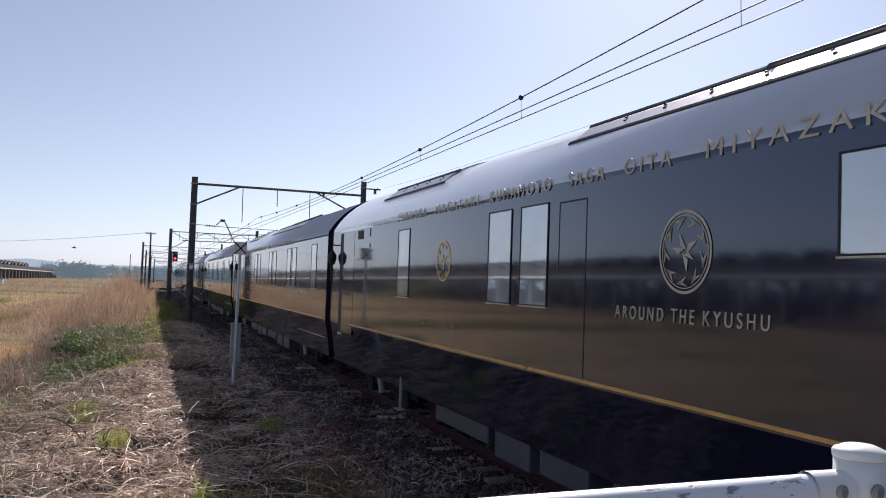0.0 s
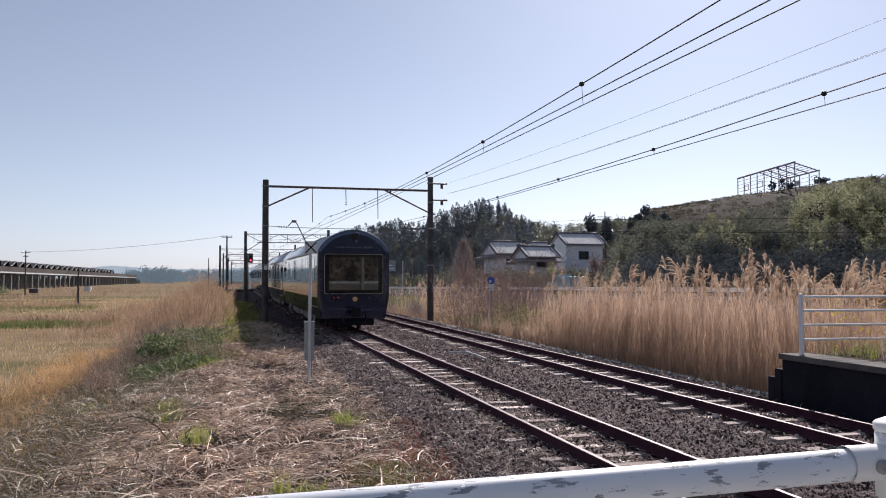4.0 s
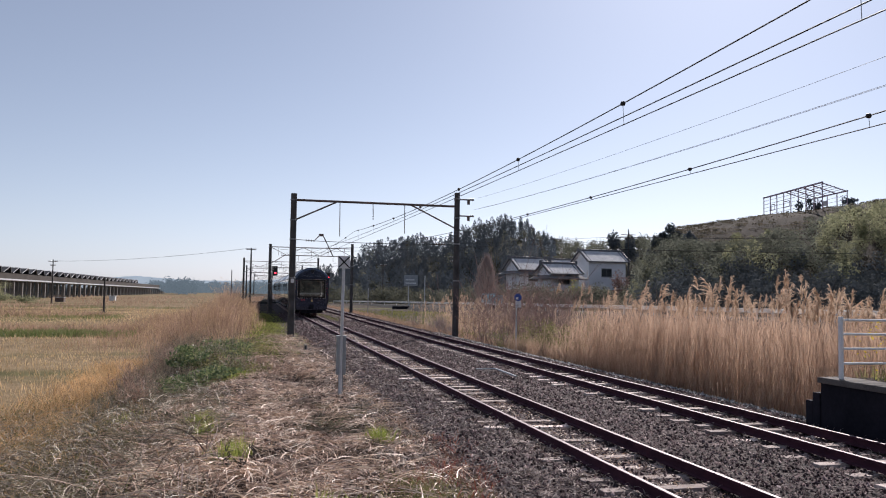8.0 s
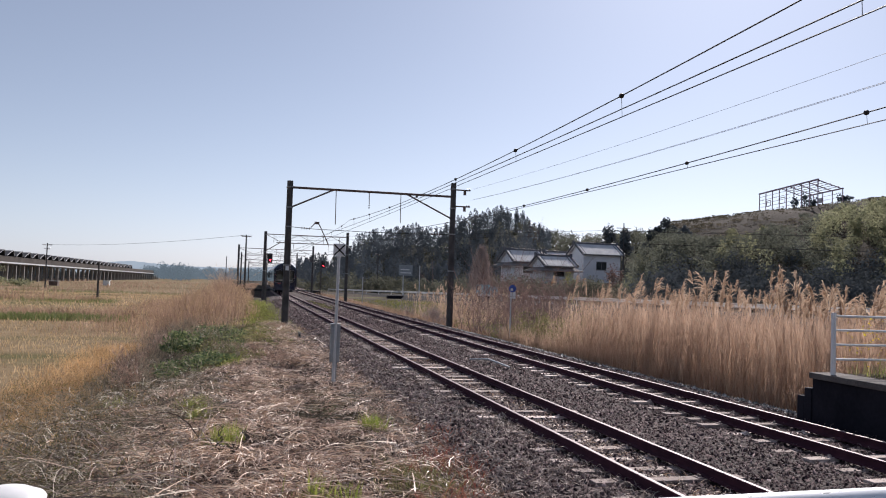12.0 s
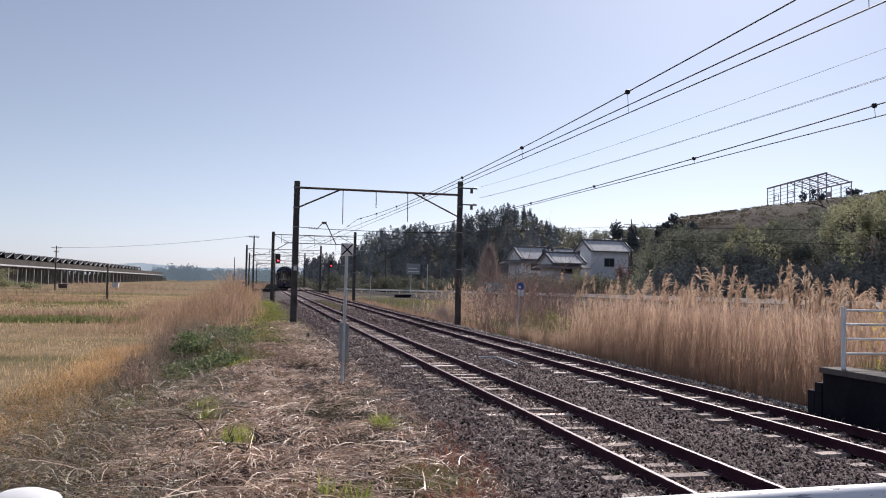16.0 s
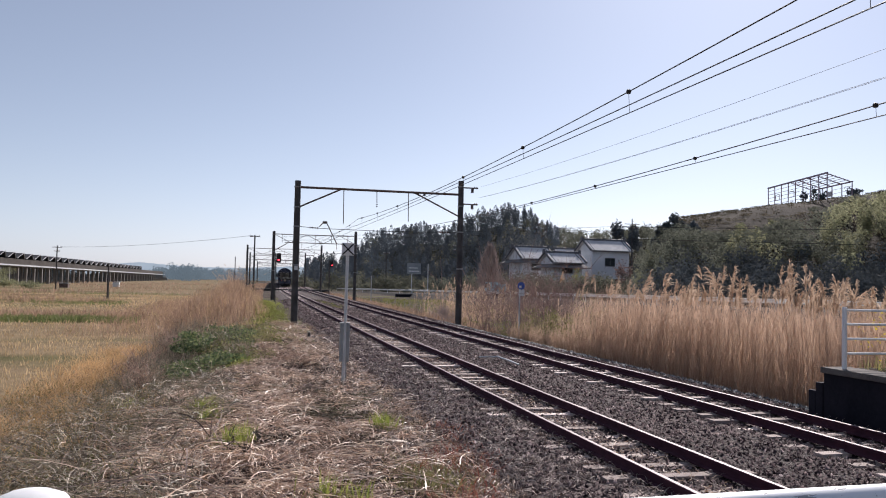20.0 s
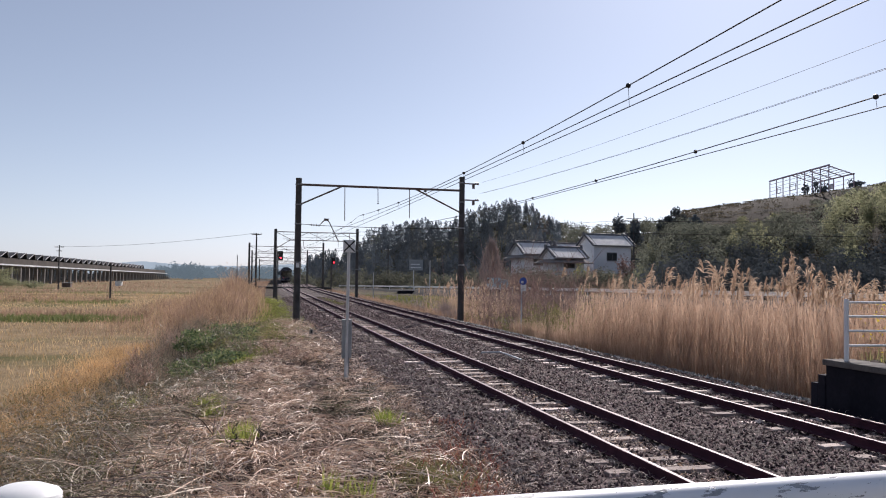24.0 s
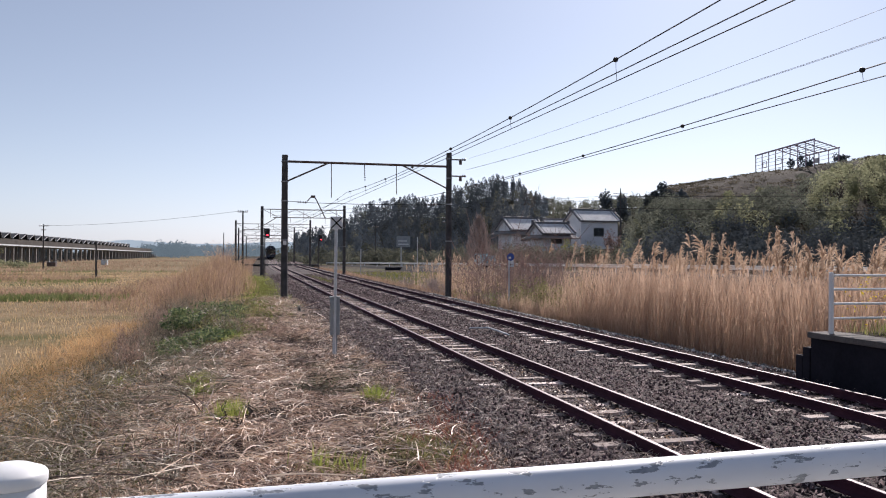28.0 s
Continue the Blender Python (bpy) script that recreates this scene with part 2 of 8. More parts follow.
M_STONE, nt, p = nodes_of("ballast stone")
g = nt.nodes.new("ShaderNodeNewGeometry")
nt.links.new(ramp(nt, g.outputs["Random Per Island"], [(0.0, (0.022, 0.014, 0.016)), (0.5, (0.068, 0.043, 0.046)), (0.88, (0.13, 0.087, 0.09)), (0.96, (0.2, 0.148, 0.15)), (1.0, (0.34, 0.27, 0.27))]), p.inputs["Base Color"])
p.inputs["Roughness"].default_value, p.inputs["Specular IOR Level"].default_value = 0.9, 0.25
M_PALESTONE, nt, p = nodes_of("pale fresh ballast stone")
g = nt.nodes.new("ShaderNodeNewGeometry")
nt.links.new(ramp(nt, g.outputs["Random Per Island"], [(0.0, (0.1, 0.1, 0.1)), (0.5, (0.22, 0.22, 0.22)), (1.0, (0.46, 0.46, 0.46))]), p.inputs["Base Color"])
p.inputs["Roughness"].default_value = 0.85

M_BALLAST, nt, p = nodes_of("ballast bed")
tc = nt.nodes.new("ShaderNodeTexCoord")
vor = nt.nodes.new("ShaderNodeTexVoronoi")
vor.inputs["Scale"].default_value = 16.0
nt.links.new(tc.outputs["Object"], vor.inputs["Vector"])
sep = nt.nodes.new("ShaderNodeSeparateColor")
nt.links.new(vor.outputs["Color"], sep.inputs[0])
tone = ramp(nt, sep.outputs[0], [(0.0, (0.028, 0.018, 0.019)), (0.6, (0.075, 0.05, 0.051)), (1.0, (0.14, 0.1, 0.1))])
patch = ramp(nt, noise_fac(nt, 0.35, 5), [(0.4, (0.55, 0.5, 0.45)), (0.65, (1.1, 1.05, 1.0))])
mul = nt.nodes.new("ShaderNodeMix")
mul.data_type, mul.blend_type = "RGBA", "MULTIPLY"
mul.inputs[0].default_value = 1.0
nt.links.new(tone, mul.inputs[6])
nt.links.new(patch, mul.inputs[7])
nt.links.new(mul.outputs[2], p.inputs["Base Color"])
p.inputs["Roughness"].default_value = 0.95
bump(nt, p, vor.outputs["Distance"], 0.9, 0.05)

# ground: straw-brown soil with green tracts, stubble field, far greenish land; shade between the bank's stems is put
# into its near-black soil
M_GROUND, nt, p = nodes_of("dry grass ground")
field = ramp(nt, blend(nt, 0.5, noise_fac(nt, 0.5, 6), noise_fac(nt, 9.0, 5)), [(0.36, (0.13, 0.092, 0.05)), (0.5, (0.22, 0.16, 0.09)), (0.64, (0.33, 0.25, 0.15))])
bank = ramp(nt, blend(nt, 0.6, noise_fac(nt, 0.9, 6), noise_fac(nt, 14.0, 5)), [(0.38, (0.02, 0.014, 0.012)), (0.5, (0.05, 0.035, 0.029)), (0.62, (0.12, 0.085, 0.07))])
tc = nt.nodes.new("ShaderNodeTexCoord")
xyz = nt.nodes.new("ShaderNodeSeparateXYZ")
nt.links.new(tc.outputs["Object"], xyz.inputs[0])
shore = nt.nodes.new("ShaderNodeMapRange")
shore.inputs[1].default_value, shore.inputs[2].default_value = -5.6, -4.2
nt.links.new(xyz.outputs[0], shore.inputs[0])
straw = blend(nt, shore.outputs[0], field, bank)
green = ramp(nt, noise_fac(nt, 2.5, 5), [(0.35, (0.06, 0.062, 0.022)), (0.65, (0.14, 0.13, 0.05))])
gm = ramp(nt, noise_fac(nt, 0.06, 5, 0.62, stretch=(0.5, 1.6, 1)), [(0.52, (0, 0, 0)), (0.62, (1, 1, 1))])
bw = nt.nodes.new("ShaderNodeRGBToBW")
nt.links.new(gm, bw.inputs[0])
nt.links.new(blend(nt, bw.outputs[0], straw, green), p.inputs["Base Color"])
p.inputs["Roughness"].default_value, p.inputs["Specular IOR Level"].default_value = 0.95, 0.1
bump(nt, p, noise_fac(nt, 7.0, 6), 0.8, 0.12)

M_ASPHALT = surface("worn asphalt", (0.04, 0.04, 0.042), (0.075, 0.073, 0.07), 0.95, 0, 1.5, 60, 0.3, 0.006, gloss=0.05)
M_STRAW = leafy("dry straw", [(0.3, 0.19, 0.13), (0.64, 0.44, 0.32), (0.86, 0.66, 0.49), (0.42, 0.28, 0.2), (0.95, 0.81, 0.65)], 0.5, 0.2)
M_DEADGRASS = leafy("grey-brown dead grass", [(0.1, 0.064, 0.048), (0.38, 0.25, 0.19), (0.68, 0.48, 0.37), (0.18, 0.12, 0.092), (0.53, 0.39, 0.31)], 0.75, 0.25)
# near-black stems laid under the straw; shade between the blades is painted in
M_GAPSTEMS = leafy("dark rotting thatch", [(0.022, 0.015, 0.013), (0.055, 0.038, 0.032), (0.1, 0.07, 0.057), (0.035, 0.025, 0.021)], 0.9, 0.05)
M_VINE = leafy("pale grey-brown dead vine", [(0.15, 0.115, 0.1), (0.33, 0.26, 0.225), (0.56, 0.47, 0.41), (0.08, 0.06, 0.054)], 0.8, 0.05)
M_SHOOT = leafy("bright spring shoots", [(0.2, 0.25, 0.055), (0.33, 0.37, 0.09), (0.46, 0.47, 0.13)], 0.7, 0.45)
M_STEM = leafy("grey weathered stems", [(0.09, 0.07, 0.054), (0.27, 0.215, 0.165), (0.54, 0.45, 0.33), (0.14, 0.125, 0.07), (0.34, 0.29, 0.2)], 0.7, 0.15)
M_FIELD = leafy("golden stubble", [(0.48, 0.35, 0.2), (0.64, 0.47, 0.275), (0.75, 0.58, 0.375), (0.48, 0.38, 0.22)], 0.75, 0.45, 0.12)
M_REDWEED = leafy("rust-red weeds", [(0.26, 0.08, 0.065), (0.38, 0.12, 0.08), (0.24, 0.12, 0.11), (0.44, 0.22, 0.12)], 0.7, 0.3)
M_GRASS = leafy("fresh green grass", [(0.1, 0.12, 0.03), (0.17, 0.18, 0.045), (0.27, 0.26, 0.08), (0.13, 0.14, 0.045)], 0.6, 0.4)
M_BUSH = leafy("bramble leaves", [(0.05, 0.08, 0.038), (0.11, 0.15, 0.07), (0.3, 0.32, 0.15), (0.075, 0.11, 0.055)], 0.7, 0.45)
M_REED = leafy("dry reed", [(0.4, 0.272, 0.195), (0.5, 0.355, 0.262), (0.61, 0.455, 0.345), (0.34, 0.232, 0.168), (0.47, 0.335, 0.248)], 0.75, 0.64)
M_PLUME = leafy("feathery reed plume", [(0.48, 0.35, 0.25), (0.58, 0.44, 0.325), (0.69, 0.55, 0.42)], 0.8, 0.48)
M_TWIG = leafy("bare brown twigs", [(0.11, 0.075, 0.065), (0.19, 0.135, 0.115), (0.27, 0.2, 0.17)], 0.8, 0.0)
M_REDTWIG = leafy("reddish-brown twigs", [(0.15, 0.098, 0.088), (0.23, 0.155, 0.14), (0.33, 0.235, 0.21)], 0.8, 0.25)
M_PINKTWIG = leafy("pinkish-grey twigs", [(0.26, 0.2, 0.185), (0.34, 0.27, 0.25), (0.41, 0.335, 0.305)], 0.8, 0.18)
M_GOLDGRASS = leafy("golden dry grass", [(0.36, 0.24, 0.135), (0.56, 0.4, 0.25), (0.72, 0.55, 0.38), (0.45, 0.32, 0.19)], 0.7, 0.4, 0.5)
M_AMBER = leafy("amber dry grass", [(0.5, 0.31, 0.15), (0.68, 0.45, 0.24), (0.8, 0.58, 0.35), (0.42, 0.26, 0.13)], 0.7, 0.4, 0.5)
M_PINKGRASS = leafy("pinkish-brown dry grass", [(0.27, 0.175, 0.13), (0.44, 0.3, 0.225), (0.58, 0.42, 0.33), (0.34, 0.235, 0.18)], 0.75, 0.4, 0.5)
M_OLIVE = leafy("sparse olive leaves", [(0.14, 0.14, 0.06), (0.22, 0.21, 0.09), (0.3, 0.27, 0.13)], 0.8, 0.5)
# bluish base: the haze over the dark trees is mixed into the leaf colour
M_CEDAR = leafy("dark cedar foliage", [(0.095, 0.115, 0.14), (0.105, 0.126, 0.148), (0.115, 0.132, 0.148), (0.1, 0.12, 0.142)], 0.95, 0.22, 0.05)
# leaf green lifted paler, in place of haze over the woods
M_BROADLEAF = leafy("mixed woodland foliage", [(0.14, 0.152, 0.135), (0.17, 0.182, 0.152), (0.2, 0.208, 0.165), (0.18, 0.18, 0.16)], 0.95, 0.4, 0.05)
# paler copy of the woodland leaf; the slope's haze is painted in
M_SLOPELEAF = leafy("grey-green evergreen scrub", [(0.165, 0.182, 0.162), (0.18, 0.196, 0.168), (0.2, 0.212, 0.172), (0.172, 0.188, 0.164)], 0.95, 0.55, 0.05)
# raised above true leaf brightness to make up for missing haze
M_BAMBOO = leafy("bamboo foliage", [(0.21, 0.225, 0.155), (0.27, 0.28, 0.185), (0.33, 0.335, 0.215), (0.235, 0.25, 0.17)], 0.85, 0.6, 0.06)
# distance haze on the hill is put into this blue-grey base colour
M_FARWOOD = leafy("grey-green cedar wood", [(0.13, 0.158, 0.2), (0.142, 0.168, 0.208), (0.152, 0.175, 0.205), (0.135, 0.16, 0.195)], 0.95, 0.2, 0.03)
M_BRUSH = leafy("brown-green slope brush", [(0.1, 0.085, 0.07), (0.14, 0.12, 0.09), (0.125, 0.12, 0.085), (0.18, 0.15, 0.115)], 0.9, 0.35, 0.08)
for leaf, wax, spec in ((M_STRAW, 0.47, 0.45), (M_DEADGRASS, 0.52, 0.36), (M_STEM, 0.52, 0.35), (M_VINE, 0.75, 0.2)):
    lp = leaf.node_tree.nodes["Principled BSDF"]
    lp.inputs["Roughness"].default_value, lp.inputs["Specular IOR Level"].default_value = wax, spec
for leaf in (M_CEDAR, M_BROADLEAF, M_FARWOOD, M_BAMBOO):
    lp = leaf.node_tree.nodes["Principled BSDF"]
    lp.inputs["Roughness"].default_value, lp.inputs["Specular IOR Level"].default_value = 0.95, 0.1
M_BROWNWOOD = leafy("brown spring woodland", [(0.045, 0.036, 0.03), (0.06, 0.048, 0.04), (0.052, 0.048, 0.034), (0.07, 0.058, 0.05)], 0.95, 0.3, 0.05)
M_BARK = surface("grey bark", (0.05, 0.042, 0.035), (0.13, 0.11, 0.09), 0.95, 0, 4, 30, 0.5, 0.02)
M_HILL = surface("wooded hillside soil", (0.02, 0.022, 0.012), (0.06, 0.055, 0.03), 0.95, 0, 0.15, 2, 0.5, 0.3, gloss=0.05)
M_SCRUB = surface("cleared brown slope", (0.03, 0.025, 0.02), (0.06, 0.048, 0.037), 0.95, 0, 0.2, 3, 0.5, 0.2, gloss=0.05)
M_PLASTER = surface("white plaster wall", (0.76, 0.76, 0.78), (0.84, 0.84, 0.85), 0.85, 0, 0.8, 20, 0.1, 0.01)
# pale base: the light caught on the upper slopes is put into it
M_TILE = surface("silver-grey roof tile", (0.5, 0.5, 0.51), (0.68, 0.67, 0.66), 0.8, 0, 1.0, 12, 0.2, 0.02, gloss=0.12)
# darker copy of the tile for the skirt roof, its shade painted in
M_SHADETILE = surface("shade-dark roof tile", (0.12, 0.12, 0.125), (0.22, 0.215, 0.21), 0.85, 0, 1.5, 20, 0.2, 0.02)
M_BROWNWALL = surface("brown timber wall", (0.2, 0.14, 0.1), (0.36, 0.27, 0.2), 0.85, 0, 0.8, 20, 0.1, 0.01)
M_RIDGE = surface("dark ridge tile", (0.07, 0.07, 0.08), (0.14, 0.14, 0.15), 0.6, 0, 2, 20, 0.2, 0.02)
M_SCREEN = surface("dark grey side screen", (0.045, 0.038, 0.034), (0.085, 0.074, 0.066), 0.9, 0, 0.3, 6, 0.0, gloss=0.15)
M_COLUMN = surface("dark concrete columns", (0.12, 0.115, 0.11), (0.24, 0.225, 0.21), 0.9, 0, 0.4, 6, 0.0, gloss=0.2)
M_COPING = surface("weathered coping concrete", (0.07, 0.064, 0.062), (0.18, 0.165, 0.15), 0.95, 0, 1.6, 30, 0.3, 0.008, gloss=0.2)
M_PANEL = surface("dark solar panel", (0.03, 0.033, 0.038), (0.06, 0.062, 0.07), 0.8, 0, 0.5, 10, 0.0, gloss=0.1)
# primer colour paled to purple-grey, the haze before it put into the base
M_PURLIN = surface("haze-lightened primer steel", (0.34, 0.24, 0.28), (0.46, 0.34, 0.39), 0.6, 0.1, 2, 20, 0.0)
M_SKYBLUE = surface("bright blue van paint", (0.05, 0.22, 0.5), (0.07, 0.28, 0.6), 0.35, 0, 2, 20, 0.0)
M_GREENBOX = surface("dull green sheet", (0.06, 0.2, 0.12), (0.09, 0.26, 0.16), 0.6, 0, 1, 20, 0.05, 0.01, stretch=(6, 1, 1))
M_FARTRUCK = surface("pale blue truck paint", (0.2, 0.35, 0.4), (0.3, 0.45, 0.5), 0.4, 0, 2, 20, 0.0)

# ---- builders ----
def part(name, bm, material, parent=None, label="", smooth=False):
    me = bpy.data.meshes.new(name)
    bm.to_mesh(me)
    bm.free()
    me.materials.append(material)
    if smooth:
        me.polygons.foreach_set("use_smooth", [True] * len(me.polygons))
    ob = new(name, me)
    if parent:
        ob.parent = parent
    if label:
        ob["label"] = label
    return ob


def empty(name, m=None):
    ob = new(name)
    ob.empty_display_size = 0.2
    if m is not None:
        ob.matrix_basis = m
    return ob


def boxes(*items, bevel=0.0):
    """A bmesh of boxes, each (x0, y0, z0, x1, y1, z1)."""
    bm = bmesh.new()
    for x0, y0, z0, x1, y1, z1 in items:
        m = Matrix.LocRotScale(((x0 + x1) / 2, (y0 + y1) / 2, (z0 + z1) / 2), None, (x1 - x0, y1 - y0, z1 - z0))
        bmesh.ops.create_cube(bm, size=1.0, matrix=m)
    if bevel:
        bmesh.ops.bevel(bm, geom=bm.edges[:], offset=bevel, segments=2, affect="EDGES", profile=0.6)
    return bm


def rods(*items, n=10):
    """A bmesh of round bars, each (p, q, radius) or (p, q, radius, end radius)."""
    bm = bmesh.new()
    for p, q, r, *r2 in items:
        p, q = Vector(p), Vector(q)
        rot = (q - p).to_track_quat("Z", "Y").to_matrix().to_4x4()
        bmesh.ops.create_cone(bm, cap_ends=True, segments=n, radius1=r, radius2=r2[0] if r2 else r, depth=(q - p).length, matrix=Matrix.Translation((p + q) / 2) @ rot)
    return bm


def tube(points, r, n=5):
    """A bmesh of a thin tube along points."""
    bm = bmesh.new()
    rings = []
    for i, c in enumerate(points):
        d = (Vector(points[min(i + 1, len(points) - 1)]) - Vector(points[max(i - 1, 0)])).normalized()
        side = d.cross((0, 0, 1)) if abs(d.z) < 0.95 else d.cross((1, 0, 0))
        side.normalize()
        up = side.cross(d)
        rings.append([bm.verts.new(Vector(c) + r * (math.cos(a) * side + math.sin(a) * up)) for a in (2 * math.pi * k / n for k in range(n))])
    for a, b in zip(rings, rings[1:]):
        for k in range(n):
            bm.faces.new((a[k], a[(k + 1) % n], b[(k + 1) % n], b[k]))
    return bm


def turned(profile, n=20, m=None):
    """A bmesh turned about z from (radius, height) pairs."""
    bm = bmesh.new()
    rings = [[bm.verts.new((r * math.cos(2 * math.pi * k / n), r * math.sin(2 * math.pi * k / n), z)) for k in range(n)] for r, z in profile]
    for a, b in zip(rings, rings[1:]):
        for k in range(n):
            bm.faces.new((a[k], a[(k + 1) % n], b[(k + 1) % n], b[k]))
    bm.faces.new(rings[0][::-1])
    bm.faces.new(rings[-1])
    if m is not None:
        bmesh.ops.transform(bm, matrix=m, verts=bm.verts[:])
    return bm


def prism(outline, y0, y1, bulge=None):
    """A bmesh of an x-z outline run along y."""
    bm = bmesh.new()
    a = [bm.verts.new((x, y0, z)) for x, z in outline]
    b = [bm.verts.new((x, y1, z)) for x, z in outline]
    n = len(a)
    for k in range(n):
        bm.faces.new((a[k], a[(k + 1) % n], b[(k + 1) % n], b[k]))
    bm.faces.new(a[::-1])
    bm.faces.new(b)
    bmesh.ops.recalc_face_normals(bm, faces=bm.faces[:])
    return bm


def shell(name, verts, sizes, index, material, parent=None):
    """A mesh from arrays: vertices (n, 3), the corners of each face, and the running index."""
    me = bpy.data.meshes.new(name)
    verts, sizes, index = np.asarray(verts, np.float32), np.asarray(sizes, np.int32), np.asarray(index, np.int32)
    me.vertices.add(len(verts))
    me.vertices.foreach_set("co", verts.ravel())
    me.loops.add(len(index))
    me.loops.foreach_set("vertex_index", index)
    me.polygons.add(len(sizes))
    starts = np.concatenate([[0], np.cumsum(sizes)[:-1]]).astype(np.int32)
    me.polygons.foreach_set("loop_start", starts)
    me.update(calc_edges=True)
    me.validate()
    me.materials.append(material)
    ob = new(name, me)
    if parent:
        ob.parent = parent
    return ob


rng = np.random.default_rng(7)


def unit(v):
    return v / np.maximum(np.linalg.norm(v, axis=-1, keepdims=True), 1e-9)


def blades(base, mid, tip, width):
    """Bent, tapered blades: arrays of vertices, sizes and index."""
    n = len(base)
    side = unit(np.cross(tip - base, unit(rng.normal(size=(n, 3))))) * np.asarray(width).reshape(-1, 1) / 2
    v = np.stack([base - side, base + side, mid - side * 0.8, mid + side * 0.8, tip], 1).reshape(-1, 3)
    o = (np.arange(n) * 5)[:, None]
    idx = (o + np.array([0, 1, 3, 2, 2, 3, 4])).ravel()
    return v, np.tile([4, 3], n), idx


def leaves(centre, size, flat=0.0, out=None, loose=0.45):
    """Pointed leaf quads about their centres, of random turn or facing out of their crown."""
    n = len(centre)
    if out is None:
        a = unit(rng.normal(size=(n, 3)) * np.array([1, 1, 1 - flat]))
        b = unit(np.cross(a, rng.normal(size=(n, 3))))
    else:
        f = unit(unit(out) + loose * rng.normal(size=(n, 3)))
        a = unit(np.cross(f, rng.normal(size=(n, 3))))
        b = np.cross(f, a)
    s = np.asarray(size).reshape(-1, 1) / 2
    v = np.stack([centre - a * s, centre + b * s * 0.55, centre + a * s, centre - b * s * 0.55], 1).reshape(-1, 3)
    return v, np.full(n, 4), np.arange(n * 4)


def merged(*soups):
    vs, ss, ix, off = [], [], [], 0
    for v, s, i in soups:
        vs.append(v), ss.append(s), ix.append(np.asarray(i) + off)
        off += len(v)
    return np.concatenate(vs), np.concatenate(ss), np.concatenate(ix)


def stones(centre, size):
    """Rough stones bedded in the ballast: a crooked four-sided top with its edge sunk in."""
    n = len(centre)
    turn = rng.uniform(0, 2 * math.pi, n)
    ang = turn[:, None] + np.arange(4) * math.pi / 2 + rng.normal(0, 0.3, (n, 4))
    s = np.asarray(size).reshape(-1, 1) / 2
    rad = s * rng.uniform(0.6, 1.3, (n, 4))
    rim = np.stack([np.cos(ang) * rad, np.sin(ang) * rad, s * rng.uniform(-0.9, 0.3, (n, 4))], -1)
    top = np.stack([rng.normal(0, 0.5, n) * s[:, 0], rng.normal(0, 0.5, n) * s[:, 0], s[:, 0] * rng.uniform(0.5, 1.25, n)], -1)
    v = centre[:, None, :] + np.concatenate([rim, top[:, None, :]], 1)
    f = np.array([0, 1, 4, 1, 2, 4, 2, 3, 4, 3, 0, 4])
    return v.reshape(-1, 3), np.full(n * 4, 3), ((np.arange(n) * 5)[:, None] + f).ravel()


def smooth(a, b, x):
    t = np.clip((x - a) / (b - a), 0, 1)
    return t * t * (3 - 2 * t)


def ripple(x, y):
    return 0.5 * np.sin(x * 1.7 + 1.3 * np.sin(y * 0.9)) + 0.3 * np.sin(y * 2.3 + x * 0.8) + 0.2 * np.sin(x * 4.1 - y * 3.3)


NEAR, FAR, BEND = 5.38, 9.235, 1.1e-4


def track_x(centre, y):
    """A long gentle curve; the shift to the right past y = 138 is fitted to the camera's view of the train."""
    return centre + BEND * y * y / 2 * (y > 0) + 1.45 * smooth(138, 215, y)


def ground_z(x, y):
    x = x - BEND * y * y / 2 * (y > 0)
    z = -1.5 + 1.15 * smooth(-6.0, 0.6, x)
    z = z - 0.55 * smooth(11.4, 14.5, x) * 1.0
    rough = (0.08 + 0.05 * np.sin(x * 7.1 + 2 * np.sin(y * 2.9)) * np.sin(y * 5.3 + 1.7 * np.sin(x * 3.7)) * smooth(40, 20, y)) * smooth(3.4, 2.0, x) * smooth(-9, -4, x) + 0.05 * smooth(12, 13, x) * smooth(60, 30, x)
    return z + rough * ripple(x, y)


# ---- the land ----
def build_ground():
    xs = np.concatenate([-np.geomspace(2600, 14, 40), np.arange(-12, -6.1, 0.3), np.arange(-6, 4, 0.14), np.arange(4.2, 16.1, 0.3), np.geomspace(17, 2600, 40)])
    ys = np.concatenate([-np.geomspace(1200, 6, 14), np.arange(-4, 7, 0.5), np.arange(7.2, 22, 0.17), np.arange(22.3, 60, 0.45), np.geomspace(61, 4200, 70)])
    X, Y = np.meshgrid(xs, ys)
    Z = ground_z(X, Y)
    nx, ny = len(xs), len(ys)
    i = (np.arange(ny - 1)[:, None] * nx + np.arange(nx - 1)).ravel()
    idx = np.stack([i, i + 1, i + nx + 1, i + nx], 1).ravel()
    ob = shell("ground", np.stack([X, Y, Z], -1).reshape(-1, 3), np.full(len(i), 4), idx, M_GROUND)
    ob.data.polygons.foreach_set("use_smooth", [True] * len(ob.data.polygons))
    tagged(ob, "dry straw-coloured ground with green tracts beside the railway", "ground", kind="structure")


build_ground()


def strip(name, x0z, ys, material):
    """A long bed whose cross-section (x, z) follows the bend of the line."""
    rows = np.array([[(track_x(x, y), y, z) for x, z in x0z] for y in ys])
    ny, nx = rows.shape[:2]
    i = (np.arange(ny - 1)[:, None] * nx + np.arange(nx - 1)).ravel()
    return shell(name, rows.reshape(-1, 3), np.full(len(i), 4), np.stack([i, i + 1, i + nx + 1, i + nx], 1).ravel(), material)


LONG_Y = [float(v) for v in np.concatenate([np.arange(-60, 60, 2.0), np.arange(60, 420, 6.0), np.geomspace(420, 900, 12)])]
